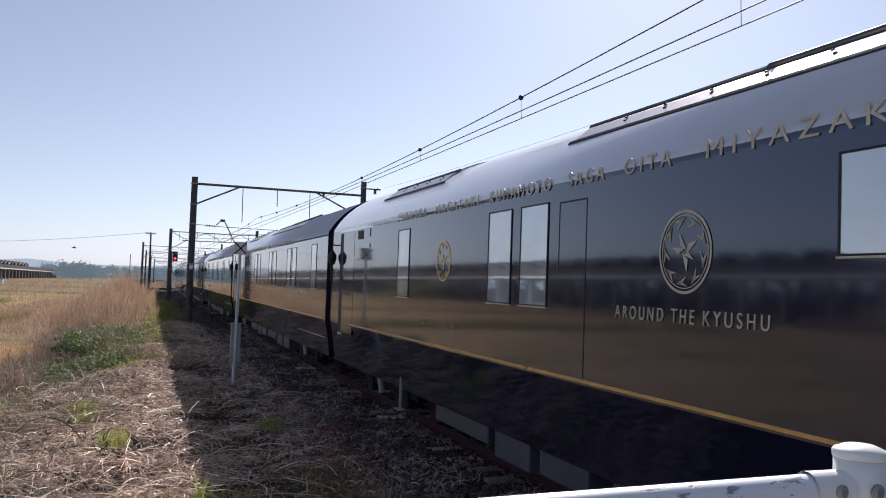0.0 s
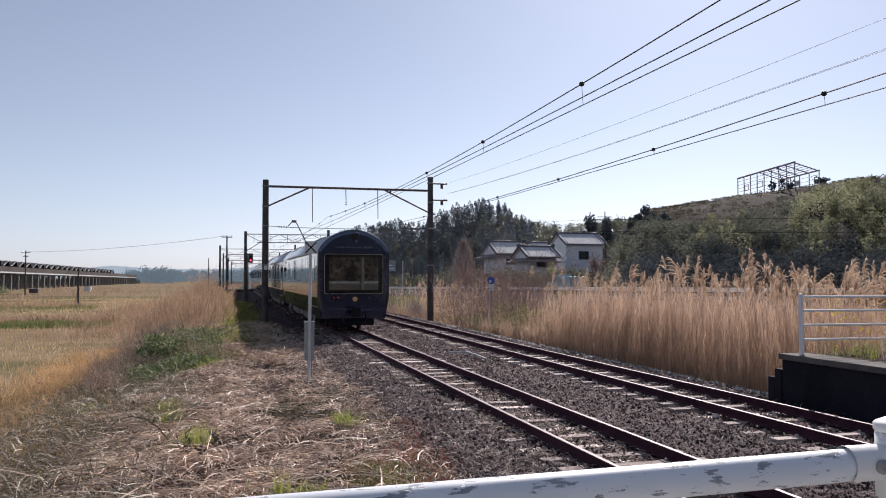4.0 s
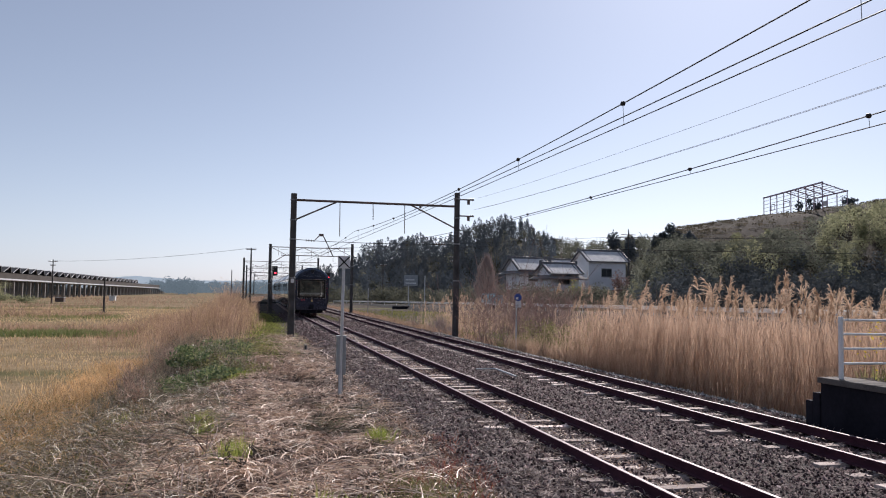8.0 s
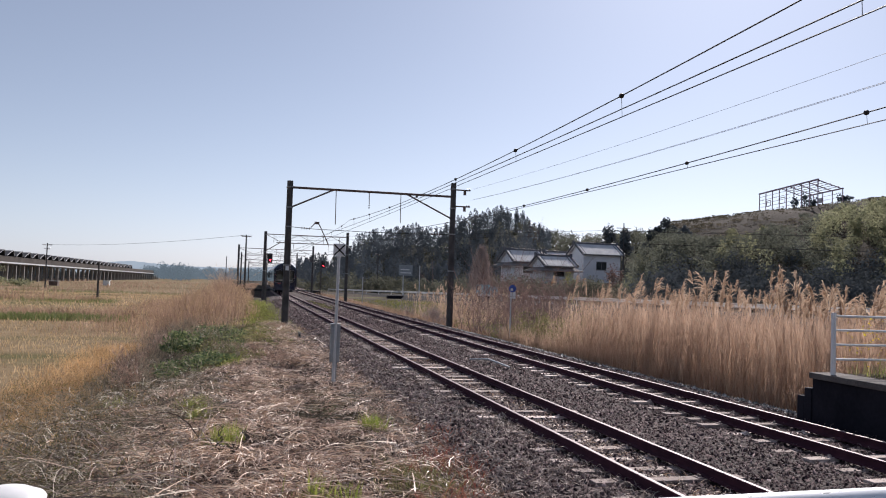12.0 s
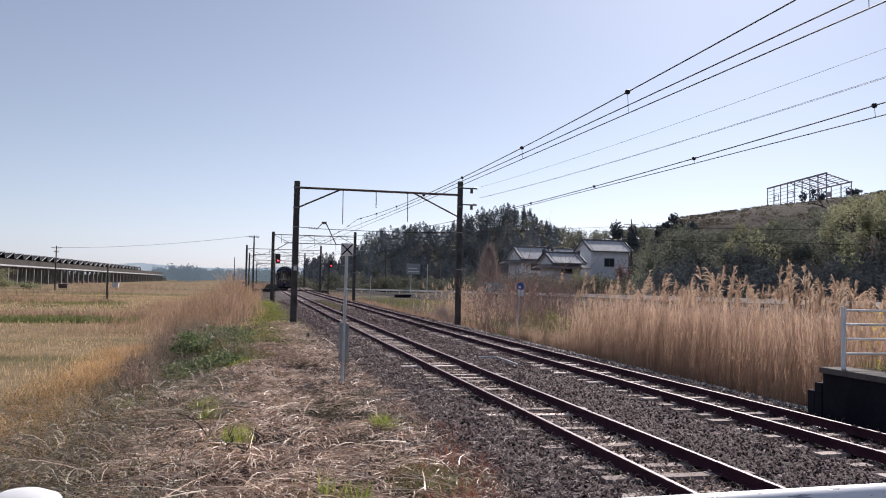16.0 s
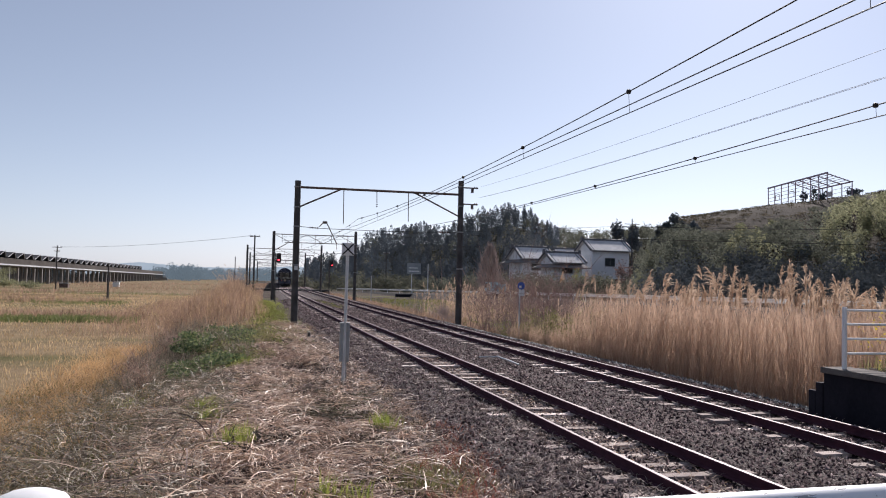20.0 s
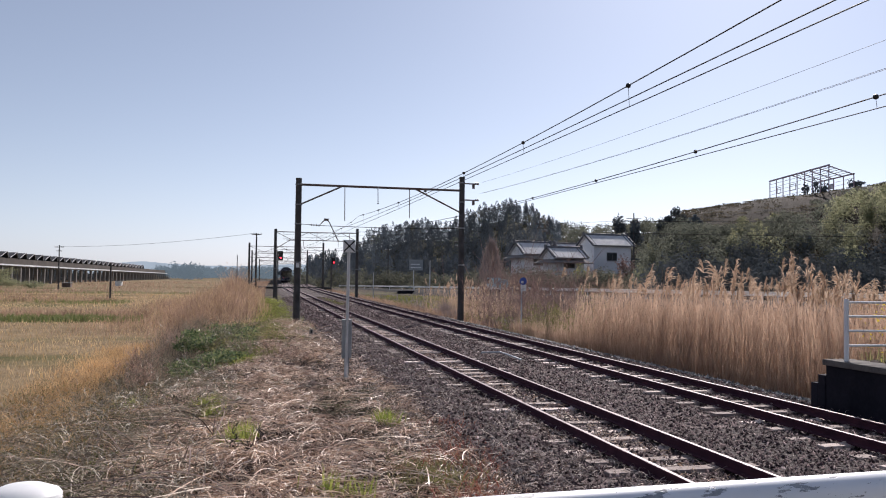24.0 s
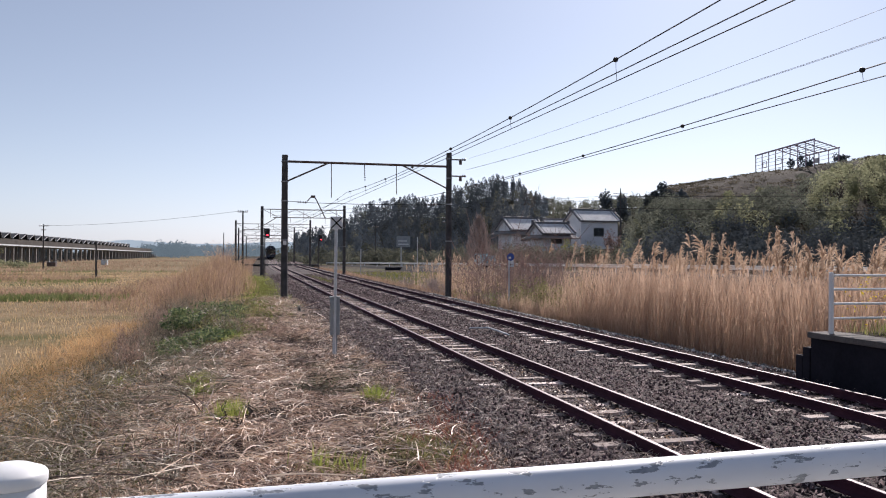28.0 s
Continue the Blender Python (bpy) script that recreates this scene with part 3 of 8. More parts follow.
bed = strip("ballast_bed", [(2.6, -0.55), (3.5, -0.24), (4.1, -0.19), (6.7, -0.2), (7.3, -0.26), (7.9, -0.2), (10.6, -0.19), (11.3, -0.24), (12.6, -0.7)], LONG_Y, M_BALLAST)
tagged(bed, "brown-grey crushed stone ballast under both tracks", "ballast", kind="structure")


def rail_section(w):
    return [(-0.064, -0.145), (0.064, -0.145), (0.064, -0.133), (0.012, -0.112), (0.009, -0.045), (w, -0.034), (w, -0.004), (w - 0.006, 0.0),
            (0.014, 0.001), (-0.012, 0.001), (-w + 0.006, 0.0), (-w, -0.004), (-w, -0.034), (-0.009, -0.045), (-0.012, -0.112), (-0.064, -0.133)]


def railway(centre, label):
    thing = empty("railway_track")
    tagged(thing, label, "railway track", group="railway tracks", kind="structure")
    for side in (-1, 1):
        sec = rail_section(0.0325)
        bm = bmesh.new()
        rings = []
        for y in LONG_Y:
            cx = track_x(centre, y) + side * 0.566
            rings.append([bm.verts.new((cx + x, y, z)) for x, z in sec])
        n = len(sec)
        for a, b in zip(rings, rings[1:]):
            for k in range(n):
                bm.faces.new((a[k], a[(k + 1) % n], b[(k + 1) % n], b[k]))
        bmesh.ops.recalc_face_normals(bm, faces=bm.faces[:])
        rail = part("rail", bm, M_RAIL, thing, "rusty brown steel rail with a polished head")
        rail.data.materials.append(M_RAILTOP)
        me = rail.data
        for i, poly in enumerate(me.polygons):
            if i % n in (7, 8, 9):
                poly.material_index = 1
    return thing


track_near = railway(NEAR, "rusty railway track on timber sleepers, its rail heads worn bright")
track_far = railway(FAR, "rusty second railway track on timber sleepers beside reeds")


def sleeper_mesh(seed):
    r = random.Random(seed)
    bm = boxes((-1.05 + r.uniform(-0.05, 0.05), -0.1, -0.28, 1.05 + r.uniform(-0.05, 0.05), 0.1, -0.147), bevel=0.008)
    for s in (-0.566, 0.566):
        for item in ((s - 0.15, -0.08, -0.147, s - 0.068, 0.08, -0.136), (s + 0.068, -0.08, -0.147, s + 0.15, 0.08, -0.136),
                     (s - 0.115, -0.02, -0.14, s - 0.085, 0.02, -0.105), (s + 0.085, -0.02, -0.14, s + 0.115, 0.02, -0.105)):
            bmesh.ops.create_cube(bm, size=1.0, matrix=Matrix.LocRotScale(((item[0] + item[3]) / 2, (item[1] + item[4]) / 2, (item[2] + item[5]) / 2), None, (item[3] - item[0], item[4] - item[1], item[5] - item[2])))
    me = bpy.data.meshes.new("sleeper")
    bm.to_mesh(me)
    bm.free()
    me.materials.append(M_SLEEPER)
    return me


# platform ends: the one the camera stands on, and the one across the tracks
def platform(name, x0, x1, y1, label):
    thing = empty(name)
    tagged(thing, label, "platform", kind="structure")
    part("platform_wall", boxes((x0, -70, -0.7, x1, y1, 0.66), bevel=0.01), M_DARKCONC, thing, "concrete platform wall, its shade put into the near-black colour")
    lip0, lip1 = (x1 - 0.55, x1 + 0.06) if name == "platform_near" else (x0 - 0.06, x0 + 0.55)
    part("coping", boxes((lip0, -70, 0.664, lip1, y1 + 0.03, 0.775), bevel=0.015), M_COPING, thing, "weathered grey concrete coping slab")
    a, b = (x0, lip0 - 0.01) if name == "platform_near" else (lip1 + 0.01, x1)
    part("platform_top", boxes((a, -70, 0.664, b, y1, 0.755)), M_CONCRETE if name == "platform_near" else M_GROUND, thing)
    return thing


near_pf = platform("platform_near", -5.0, 3.75, 1.75, "worn concrete end of the platform beside the track")
far_pf = platform("platform_far", 10.62, 16.0, 13.35, "weedy far platform end with a dark concrete face")
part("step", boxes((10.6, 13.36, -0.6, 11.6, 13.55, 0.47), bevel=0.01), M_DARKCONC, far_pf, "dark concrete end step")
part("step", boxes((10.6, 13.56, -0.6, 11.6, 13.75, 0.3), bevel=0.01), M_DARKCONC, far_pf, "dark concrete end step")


# hills, as ground that rises in arcs round the line
def hill(name, az, height, r0, r1, material, label, peak=0.6):
    """Land that rises between the ranges r0 and r1; az in degrees right of the track, height the crest's, in metres, at each."""
    A = np.radians(np.linspace(az[0], az[-1], 90))
    H = np.interp(np.degrees(A), az, height)
    R = np.linspace(0, 1, 26)
    prof = np.where(R < peak, smooth(0, peak, R), 1 - 0.75 * smooth(peak, 1, R))
    end = smooth(0, 0.06, np.linspace(0, 1, 90)) * smooth(1, 0.94, np.linspace(0, 1, 90))
    rr = r0 + (r1 - r0) * R
    X, Y = np.sin(A)[:, None] * rr, np.cos(A)[:, None] * rr
    Z = -2.5 + (H + 2.5)[:, None] * prof * end[:, None] + 0.4 * ripple(X * 0.12, Y * 0.12) * prof
    i = (np.arange(89)[:, None] * 26 + np.arange(25)).ravel()
    ob = shell(name, np.stack([X, Y, Z], -1).reshape(-1, 3), np.full(len(i), 4), np.stack([i, i + 26, i + 27, i + 1], 1).ravel(), material)
    ob.data.polygons.foreach_set("use_smooth", [True] * len(ob.data.polygons))
    tagged(ob, label, "hill", kind="structure")

    def at(a, r):
        """The hill's height at the azimuth a (degrees) and the range r."""
        q = np.clip((r - r0) / (r1 - r0), 0, 1)
        pr = np.where(q < peak, smooth(0, peak, q), 1 - 0.75 * smooth(peak, 1, q))
        u = (a - az[0]) / (az[-1] - az[0])
        return -2.5 + (np.interp(a, az, height) + 2.5) * pr * smooth(0, 0.06, u) * smooth(1, 0.94, u)
    return at


HA_AZ = [1.0, 4.5, 6.5, 8.65, 11.4, 13.8, 15.8, 17.8, 19.4, 21.7, 24, 27, 31, 36]
HA_H = [0, 3, 6.5, 12.5, 16, 15.5, 21.5, 24, 22, 17.5, 16.5, 19, 18, 15]
hill_a = hill("hill_wooded", HA_AZ, HA_H, 210, 420, M_HILL, "hill covered with dark woodland behind the line", 0.5)
HB_AZ = [25.5, 28, 29.5, 32, 35, 38.5, 42, 46, 52, 60, 75, 95]
HB_H = [0, 11.0, 12.4, 13.2, 14.1, 14.8, 15.9, 16.4, 17, 18, 15, 8]
hill_b = hill("hill_slope", HB_AZ, HB_H, 70, 190, M_SCRUB, "steep slope with bamboo below a cleared brown crest", 0.5)


def far_ridge(name, az0, az1, dist, base, rise, seed, label, material=None, fine=0):
    r = np.random.default_rng(seed)
    n = int((az1 - az0) * 9)
    A = np.radians(np.linspace(az0, az1, n))
    walk_h = np.interp(np.linspace(0, 1, n), np.linspace(0, 1, 26), r.uniform(0.35, 1.0, 26))
    H = base + rise * walk_h + r.uniform(-0.5, 0.5, n) * rise * 0.05
    if fine:
        H = H + rise * 0.35 * np.abs(np.interp(np.linspace(0, 1, n), np.linspace(0, 1, fine * 8), r.uniform(-1, 1, fine * 8)))
    rows = []
    for k, (d, f) in enumerate(((0, 0.0), (20, 0.55), (45, 0.85), (80, 1.0), (300, 0.6))):
        rows.append(np.stack([np.sin(A) * (dist + d), np.cos(A) * (dist + d), -3 + (H + 3) * f + r.uniform(-0.015, 0.015, n) * H], 1))
    v = np.concatenate(rows)
    i = (np.arange(4)[:, None] * n + np.arange(n - 1)).ravel()
    ob = shell(name, v, np.full(len(i), 4), np.stack([i, i + 1, i + n + 1, i + n], 1).ravel(), material or M_BROADFAR)
    ob.data.polygons.foreach_set("use_smooth", [True] * len(ob.data.polygons))
    tagged(ob, label, "hills", kind="structure")


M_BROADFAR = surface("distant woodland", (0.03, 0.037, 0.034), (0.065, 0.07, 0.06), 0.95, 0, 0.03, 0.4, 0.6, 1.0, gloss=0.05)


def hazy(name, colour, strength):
    """Distance whose haze is put in as a glow of the surface itself."""
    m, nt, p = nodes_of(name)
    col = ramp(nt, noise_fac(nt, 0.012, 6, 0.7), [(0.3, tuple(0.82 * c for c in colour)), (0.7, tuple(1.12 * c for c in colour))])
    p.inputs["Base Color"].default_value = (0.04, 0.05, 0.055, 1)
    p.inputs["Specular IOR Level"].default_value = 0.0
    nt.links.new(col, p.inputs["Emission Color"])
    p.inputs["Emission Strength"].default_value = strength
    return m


# no light source: these emit the colour of bright haze
M_HAZE_FAR = hazy("pale haze glow", (0.27, 0.31, 0.345), 1.0)
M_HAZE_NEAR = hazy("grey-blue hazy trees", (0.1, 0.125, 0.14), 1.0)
far_ridge("backdrop_hills", -75, 6, 1500, 9, 14, 3, "low hills on the horizon, haze put in as a pale glow", M_HAZE_FAR)
far_ridge("backdrop_treeline", -5.9, 5, 700, 2.0, 4.0, 12, "line of trees across the plain, haze put in as grey-blue glow", M_HAZE_NEAR, 26)
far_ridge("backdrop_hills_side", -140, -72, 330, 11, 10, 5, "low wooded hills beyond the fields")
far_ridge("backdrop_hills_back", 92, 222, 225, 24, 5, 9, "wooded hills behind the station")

# ---- the train ----
CAR_LEN, CAR_PITCH, HALF, REAR = 20.35, 20.9, 1.455, 0.0
APEX = 4.15


def car_outline():
    """A shallow round roof over upright sides, tucked in at the sill (x, z), counter-clockwise."""
    pts = [(-1.33, 0.62), (1.33, 0.62), (1.37, 0.95), (1.415, 1.2), (HALF, 1.4), (HALF, 3.22), (1.4545, 3.26), (1.4505, 3.295), (1.441, 3.325)]
    R = 1.66
    for k in range(15):
        x = 1.425 * math.cos(radians(90 * k / 15))
        pts.append((x, APEX - R + math.sqrt(R * R - x * x)))
    pts.append((0, APEX))
    return pts + [(-x, z) for x, z in pts[::-1][1:-2]]


def window(car, side, s0, s1, z0, z1, sill=True):
    """A window on a car's side, from s0 to s1 metres from its rear."""
    x = side * HALF
    fr = empty("window")
    fr.parent = car
    t = 0.014
    lo, hi = sorted((x - side * 0.01, x + side * 0.01))
    part("window_frame", boxes((lo, s0 - t, z0 - t, hi, s1 + t, z0), (lo, s0 - t, z1, hi, s1 + t, z1 + t), (lo, s0 - t, z0, hi, s0, z1), (lo, s1, z0, hi, s1 + t, z1)), M_BLACK, fr)
    lo, hi = sorted((x - side * 0.02, x + side * 0.004))
    part("pane", boxes((lo, s0, z0, hi, s1, z1)), M_PANE, fr, "reflecting window glass, pale base added to its sky reflection")
    if sill:
        lo, hi = sorted((x, x + side * 0.022))
        part("sill", boxes((lo, s0 - t, z0 - t - 0.014, hi, s1 + t, z0 - t)), M_SILVER, fr, "bright metal sill strip")
    return fr


def rounded_outline(w, z0, z1, r, n=6):
    pts = []
    for cx, cz, a0 in ((w - r, z1 - r, 0), (-w + r, z1 - r, 90), (-w + r, z0 + r, 180), (w - r, z0 + r, 270)):
        for k in range(n + 1):
            a = radians(a0 + 90 * k / n)
            pts.append((cx + r * math.cos(a), cz + r * math.sin(a)))
    return pts


def rounded_plate(w, z0, z1, r, y0, y1):
    """A flat plate with rounded corners, half-width w."""
    return prism(rounded_outline(w, z0, z1, r), y0, y1)


def rounded_ring(w, z0, z1, r, t, y0, y1):
    """A thin strip run round a rounded rectangle."""
    bm = bmesh.new()
    loops = [[bm.verts.new((x, y, z)) for x, z in rounded_outline(w - d, z0 + d, z1 - d, r - d)] for d, y in ((0, y1), (0, y0), (t, y0), (t, y1))]
    n = len(loops[0])
    for a, b in zip(loops, loops[1:] + loops[:1]):
        for k in range(n):
            bm.faces.new((a[k], a[(k + 1) % n], b[(k + 1) % n], b[k]))
    bmesh.ops.recalc_face_normals(bm, faces=bm.faces[:])
    return bm


def lettering(name, text, size, centre, material, car, side=-1, extrude=0.004, spacing=1.0, label=""):
    cu = bpy.data.curves.new(name, "FONT")
    cu.body, cu.size, cu.extrude, cu.align_x, cu.align_y, cu.space_character = text, size, extrude, "CENTER", "CENTER", spacing
    tmp = bpy.data.objects.new(name, cu)
    scene.collection.objects.link(tmp)
    me = bpy.data.meshes.new_from_object(tmp.evaluated_get(bpy.context.evaluated_depsgraph_get()))
    bpy.data.objects.remove(tmp)
    bpy.data.curves.remove(cu)
    me.materials.append(material)
    ob = new(name, me)
    ob.parent = car
    ob.matrix_basis = Matrix.Translation(centre) @ (pose(0, 0, 0, 90, 0, -90) if side < 0 else pose(0, 0, 0, 90, 0, 0) if side == 2 else pose(0, 0, 0, 90, 0, 90))
    if label:
        ob["label"] = label
    return ob


def ring_badge(car, s, z, r, material, label):
    """A round crest on the car's side: two rings and swallow-like leaves."""
    bm = bmesh.new()
    for rad, w in ((r, 0.022), (r * 0.88, 0.008)):
        for k in range(36):
            a0, a1 = 2 * math.pi * k / 36, 2 * math.pi * (k + 1) / 36
            q = [(rad, a0), (rad, a1), (rad - w, a1), (rad - w, a0)]
            bm.faces.new([bm.verts.new((-HALF - 0.006, s + d * math.sin(a), z + d * math.cos(a))) for d, a in q])
    for k in range(9):
        a = 2 * math.pi * k / 9 + 0.2
        c = Vector((-HALF - 0.006, s + r * 0.74 * math.sin(a), z + r * 0.74 * math.cos(a)))
        u = Vector((0, math.cos(a + 0.3), -math.sin(a + 0.3)))
        w = Vector((0, u.z, -u.y))
        for f in (-1, 1):
            bm.faces.new([bm.verts.new(c + q) for q in (-u * r * 0.2, w * r * 0.05, u * r * 0.24 + w * f * r * 0.13, -w * r * 0.05)])
    c = Vector((-HALF - 0.006, s, z))
    for d in ((0.5, 0.1), (-0.45, 0.25), (-0.1, -0.5), (0.2, 0.45), (-0.35, -0.2)):
        u = Vector((0, d[0], d[1])) * r
        w = Vector((0, u.z, -u.y)) * 0.18
        bm.faces.new([bm.verts.new(c + q) for q in (-w, u * 0.5 - w * 0.6, u, u * 0.4 + w)])
    return part("crest", bm, material, car, label)


def bogie(car, s):
    bg = empty("bogie")
    bg.parent = car
    part("bogie_frame", boxes((-1.12, s - 1.6, 0.42, -0.94, s + 1.6, 0.66), (0.94, s - 1.6, 0.42, 1.12, s + 1.6, 0.66), (-1.0, s - 0.2, 0.4, 1.0, s + 0.2, 0.68), bevel=0.03), M_UNDER, bg)
    for d in (-1.05, 1.05):
        for side in (-1, 1):
            part("wheel", turned([(0.2, -0.07), (0.44, -0.07), (0.46, -0.04), (0.42, 0.06), (0.15, 0.06)], 20, Matrix.Translation((side * 0.56, s + d, 0.43)) @ pose(0, 0, 0, 0, 90 * side)), M_RAIL, bg)
            part("axle_box", boxes((side * 1.03 - 0.13, s + d - 0.17, 0.28, side * 1.03 + 0.13, s + d + 0.17, 0.58), bevel=0.03), M_UNDER, bg)
        part("axle", rods(((-0.6, s + d, 0.43), (0.6, s + d, 0.43), 0.07)), M_UNDER, bg)
    if s > 10:
        part("step_bracket", boxes((-1.36, s - 1.44, 0.3, -1.33, s - 1.4, 0.8), (-1.38, s - 1.44, 0.28, -1.25, s - 1.2, 0.3)), M_BOX, bg, "pale steel boarding step")
    for side in (-1, 1):
        part("damper", rods(((side * 1.2, s + 0.1, 0.36), (side * 1.24, s + 0.12, 0.62), 0.055), ((side * 1.24, s + 0.12, 0.6), (side * 1.26, s + 0.13, 0.92), 0.035), n=10), M_BOX, bg, "pale grey upright damper")


CITY = (("FUKUOKA", 15.7, 14.35), ("NAGASAKI", 13.95, 12.45), ("KUMAMOTO", 12.1, 10.6), ("SAGA", 10.25, 9.62), ("OITA", 9.3, 8.66), ("MIYAZAKI", 8.25, 6.62), ("KAGOSHIMA", 6.3, 4.42))


def word_on_side(word, s0, s1, z0, z1, material, car, label=""):
    """One word on the car's left side, from s0 down to s1 metres from its rear, between the heights z0 and z1."""
    ob = lettering("lettering", word, 1.0, (-HALF - 0.006, (s0 + s1) / 2, (z0 + z1) / 2), material, car, spacing=1.5, label=label)
    me = ob.data
    co = np.empty(len(me.vertices) * 3, np.float32)
    me.vertices.foreach_get("co", co)
    co = co.reshape(-1, 3)
    lo, hi = co.min(0), co.max(0)
    co = (co - (lo + hi) / 2) * np.array([(s0 - s1) / (hi[0] - lo[0]), (z1 - z0) / (hi[1] - lo[1]), 1.0])
    me.vertices.foreach_set("co", co.astype(np.float32).ravel())
    # each letter a piece of its own
    word_piece = empty("lettering", ob.matrix_basis.copy())
    word_piece.parent = car
    if label:
        word_piece["label"] = label
    bm = bmesh.new()
    bm.from_mesh(me)
    left = set(bm.verts)
    while left:
        seed = left.pop()
        isle, edge = {seed}, [seed]
        while edge:
            for e in edge.pop().link_edges:
                for v in e.verts:
                    if v in left:
                        left.discard(v)
                        isle.add(v)
                        edge.append(v)
        one = bm.copy()
        bm.verts.index_update()
        one.verts.ensure_lookup_table()
        keep = {v.index for v in isle}
        bmesh.ops.delete(one, geom=[v for i, v in enumerate(one.verts) if i not in keep], context="VERTS")
        part("letter", one, material, word_piece)
    bm.free()
    bpy.data.objects.remove(ob)
    return word_piece


def car_base(label, tail=False):
    car = empty("railway_car")
    tagged(car, label, "railway car", group="cars of the train")
    L = CAR_LEN
    body = part("body", prism(car_outline(), 0.12 + REAR if tail else 0.0, L), M_LACQUER, car, smooth=False)
    for poly in body.data.polygons:
        poly.use_smooth = len(poly.vertices) == 4 and poly.center.z > 3.22
    body.data.materials.append(M_ROOF)
    for poly in body.data.polygons:
        if poly.center.z > 3.27 and len(poly.vertices) == 4:
            poly.material_index = 1
    # gold line along the sill, both sides
    for side in (-1, 1):
        lo, hi = sorted((side * HALF, side * (HALF + 0.008)))
        part("sill_line", boxes((lo, 0.4, 1.42, hi, 11.0, 1.447), (lo, 11.06, 1.42, hi, L - 1.6, 1.447)), M_GOLD, car, "thin gold waist line")
        lo, hi = sorted((side * 1.36, side * 1.392))
        part("skirt_rail", boxes((lo, 0.3, 1.0, hi, 3.6, 1.015)), M_SILVER, car)
    # roof equipment covers, bent to the roof, edged with dark joints
    def arc(x, up):
        return APEX + up - 1.66 + math.sqrt((1.66 + 0.0) ** 2 - x * x)
    for s0, s1, g1 in ((5.4, 10.9, 8.4), (14.8, 17.8, 16.6)):
        xs = [-1.08 + 2.16 * k / 12 for k in range(13)]
        cover = part("roof_cover", prism([(x, arc(x, 0.025 if abs(x) < 1.05 else 0.005)) for x in xs] + [(x, arc(x, -0.02)) for x in xs[::-1]], s0, s1), M_COVER, car, "long low metal roof cover")
        for side in (-1, 1):
            for x in (1.085, 0.84):
                z = arc(x, 0.025 if x < 1 else 0.0)
                part("joint", prism([(side * (x - 0.018), z + 0.004), (side * (x + 0.012), z - 0.016), (side * (x + 0.012), z + 0.004), (side * (x - 0.01), z + 0.03)], s0 - 0.1, s1 + 0.05), M_BLACK, cover)
            if s0 < 10:
                part("cover_grille", prism([(side * 0.83, arc(0.83, 0.02)), (side * 0.8, arc(0.8, 0.06)), (side * 0.5, arc(0.5, 0.06)), (side * 0.47, arc(0.47, 0.02))], s0 + 0.1, g1), M_BLACK, cover, "dark intake grille")
            for k in range(int((s1 - s0) / 0.62)):
                for d, x in ((0.0, 1.0), (0.1, 0.92)):
                    part("rivet", turned([(0.016, 0), (0.016, 0.01), (0.006, 0.014)], 6, Matrix.Translation((side * x, s0 + 0.3 + 0.62 * k + d, arc(x, 0.025))) @ pose(0, 0, 0, 0, side * 35)), M_BLACK, cover)
    # underfloor boxes
    r = random.Random(4)
    s = 5.4
    while s < L - 6:
        w = r.uniform(0.7, 1.9)
        part("equipment_box", boxes((-1.3, s, r.uniform(0.3, 0.42), 1.3, s + w, 0.64), bevel=0.02), M_SKIRT, car, "slate-grey underfloor equipment case")
        s += w + r.uniform(0.12, 0.5)
    for s in (3.3, L - 3.3):
        bogie(car, s)
    # end door strip and gangway bellows at the front
    part("bellows", prism([(x * 0.93, 0.75 + (z - 0.62) * 0.94) for x, z in car_outline()], L, CAR_PITCH), M_BLACK, car, "black gangway bellows")
    for side in (-1, 1):
        lo, hi = sorted((side * (HALF - 0.01), side * (HALF + 0.004)))
        # no real recess: a flat black strip stands in for its shade
        part("door_gap_strip", boxes((lo, L - 0.95, 1.25, hi, L - 0.7, 3.2)), M_BLACK, car, "black strip standing in for the shaded door recess")
        part("door_step", boxes((lo, L - 1.05, 1.2, hi + side * 0.02, L - 0.7, 1.24)), M_SILVER, car)
        part("door_leaf", boxes((lo, L - 1.85, 1.25, hi, L - 0.96, 3.18), bevel=0.004), M_LACQUER, car)
        X, S = side * HALF, L - 0.42
        coach = part("coach_lamp", turned([(0.02, -0.15), (0.06, -0.12), (0.09, -0.03), (0.09, 0.05), (0.055, 0.11), (0.02, 0.15)], 14, Matrix.Translation((X + side * 0.11, S, 2.72))), M_BLACK, car, "black round coach lamp on a bracket")
        part("bracket", tube([(X, S + 0.12, 2.98), (X + side * 0.08, S + 0.05, 2.99), (X + side * 0.11, S, 2.96), (X + side * 0.11, S, 2.85)], 0.014, 6), M_BLACK, coach)
        part("pendant", turned([(0.012, -0.5), (0.03, -0.48), (0.035, -0.42), (0.02, -0.3), (0.035, -0.22), (0.02, -0.14)], 10, Matrix.Translation((X + side * 0.11, S, 2.72))), M_BLACK, coach)
        for y0, y1, z0, z1 in ((2.5, 2.1, 3.03, 3.19), (3.0, 2.94, 3.05, 3.2), (3.0, 2.94, 2.86, 2.93)):
            part("door_vent", boxes((lo, L - y0, z0, hi, L - y1, z1)), M_BLACK, car)
        plate = empty("nameplate")
        plate.parent = car
        plate["label"] = "small gilt script, unreadable"
        for k in range(24):
            if k not in (5, 11, 14):
                part("letter_bar", boxes((lo, L - 7.3 + k * 0.06, 1.68, hi, L - 7.3 + k * 0.06 + 0.02, 1.76)), M_DULLGOLD, plate)
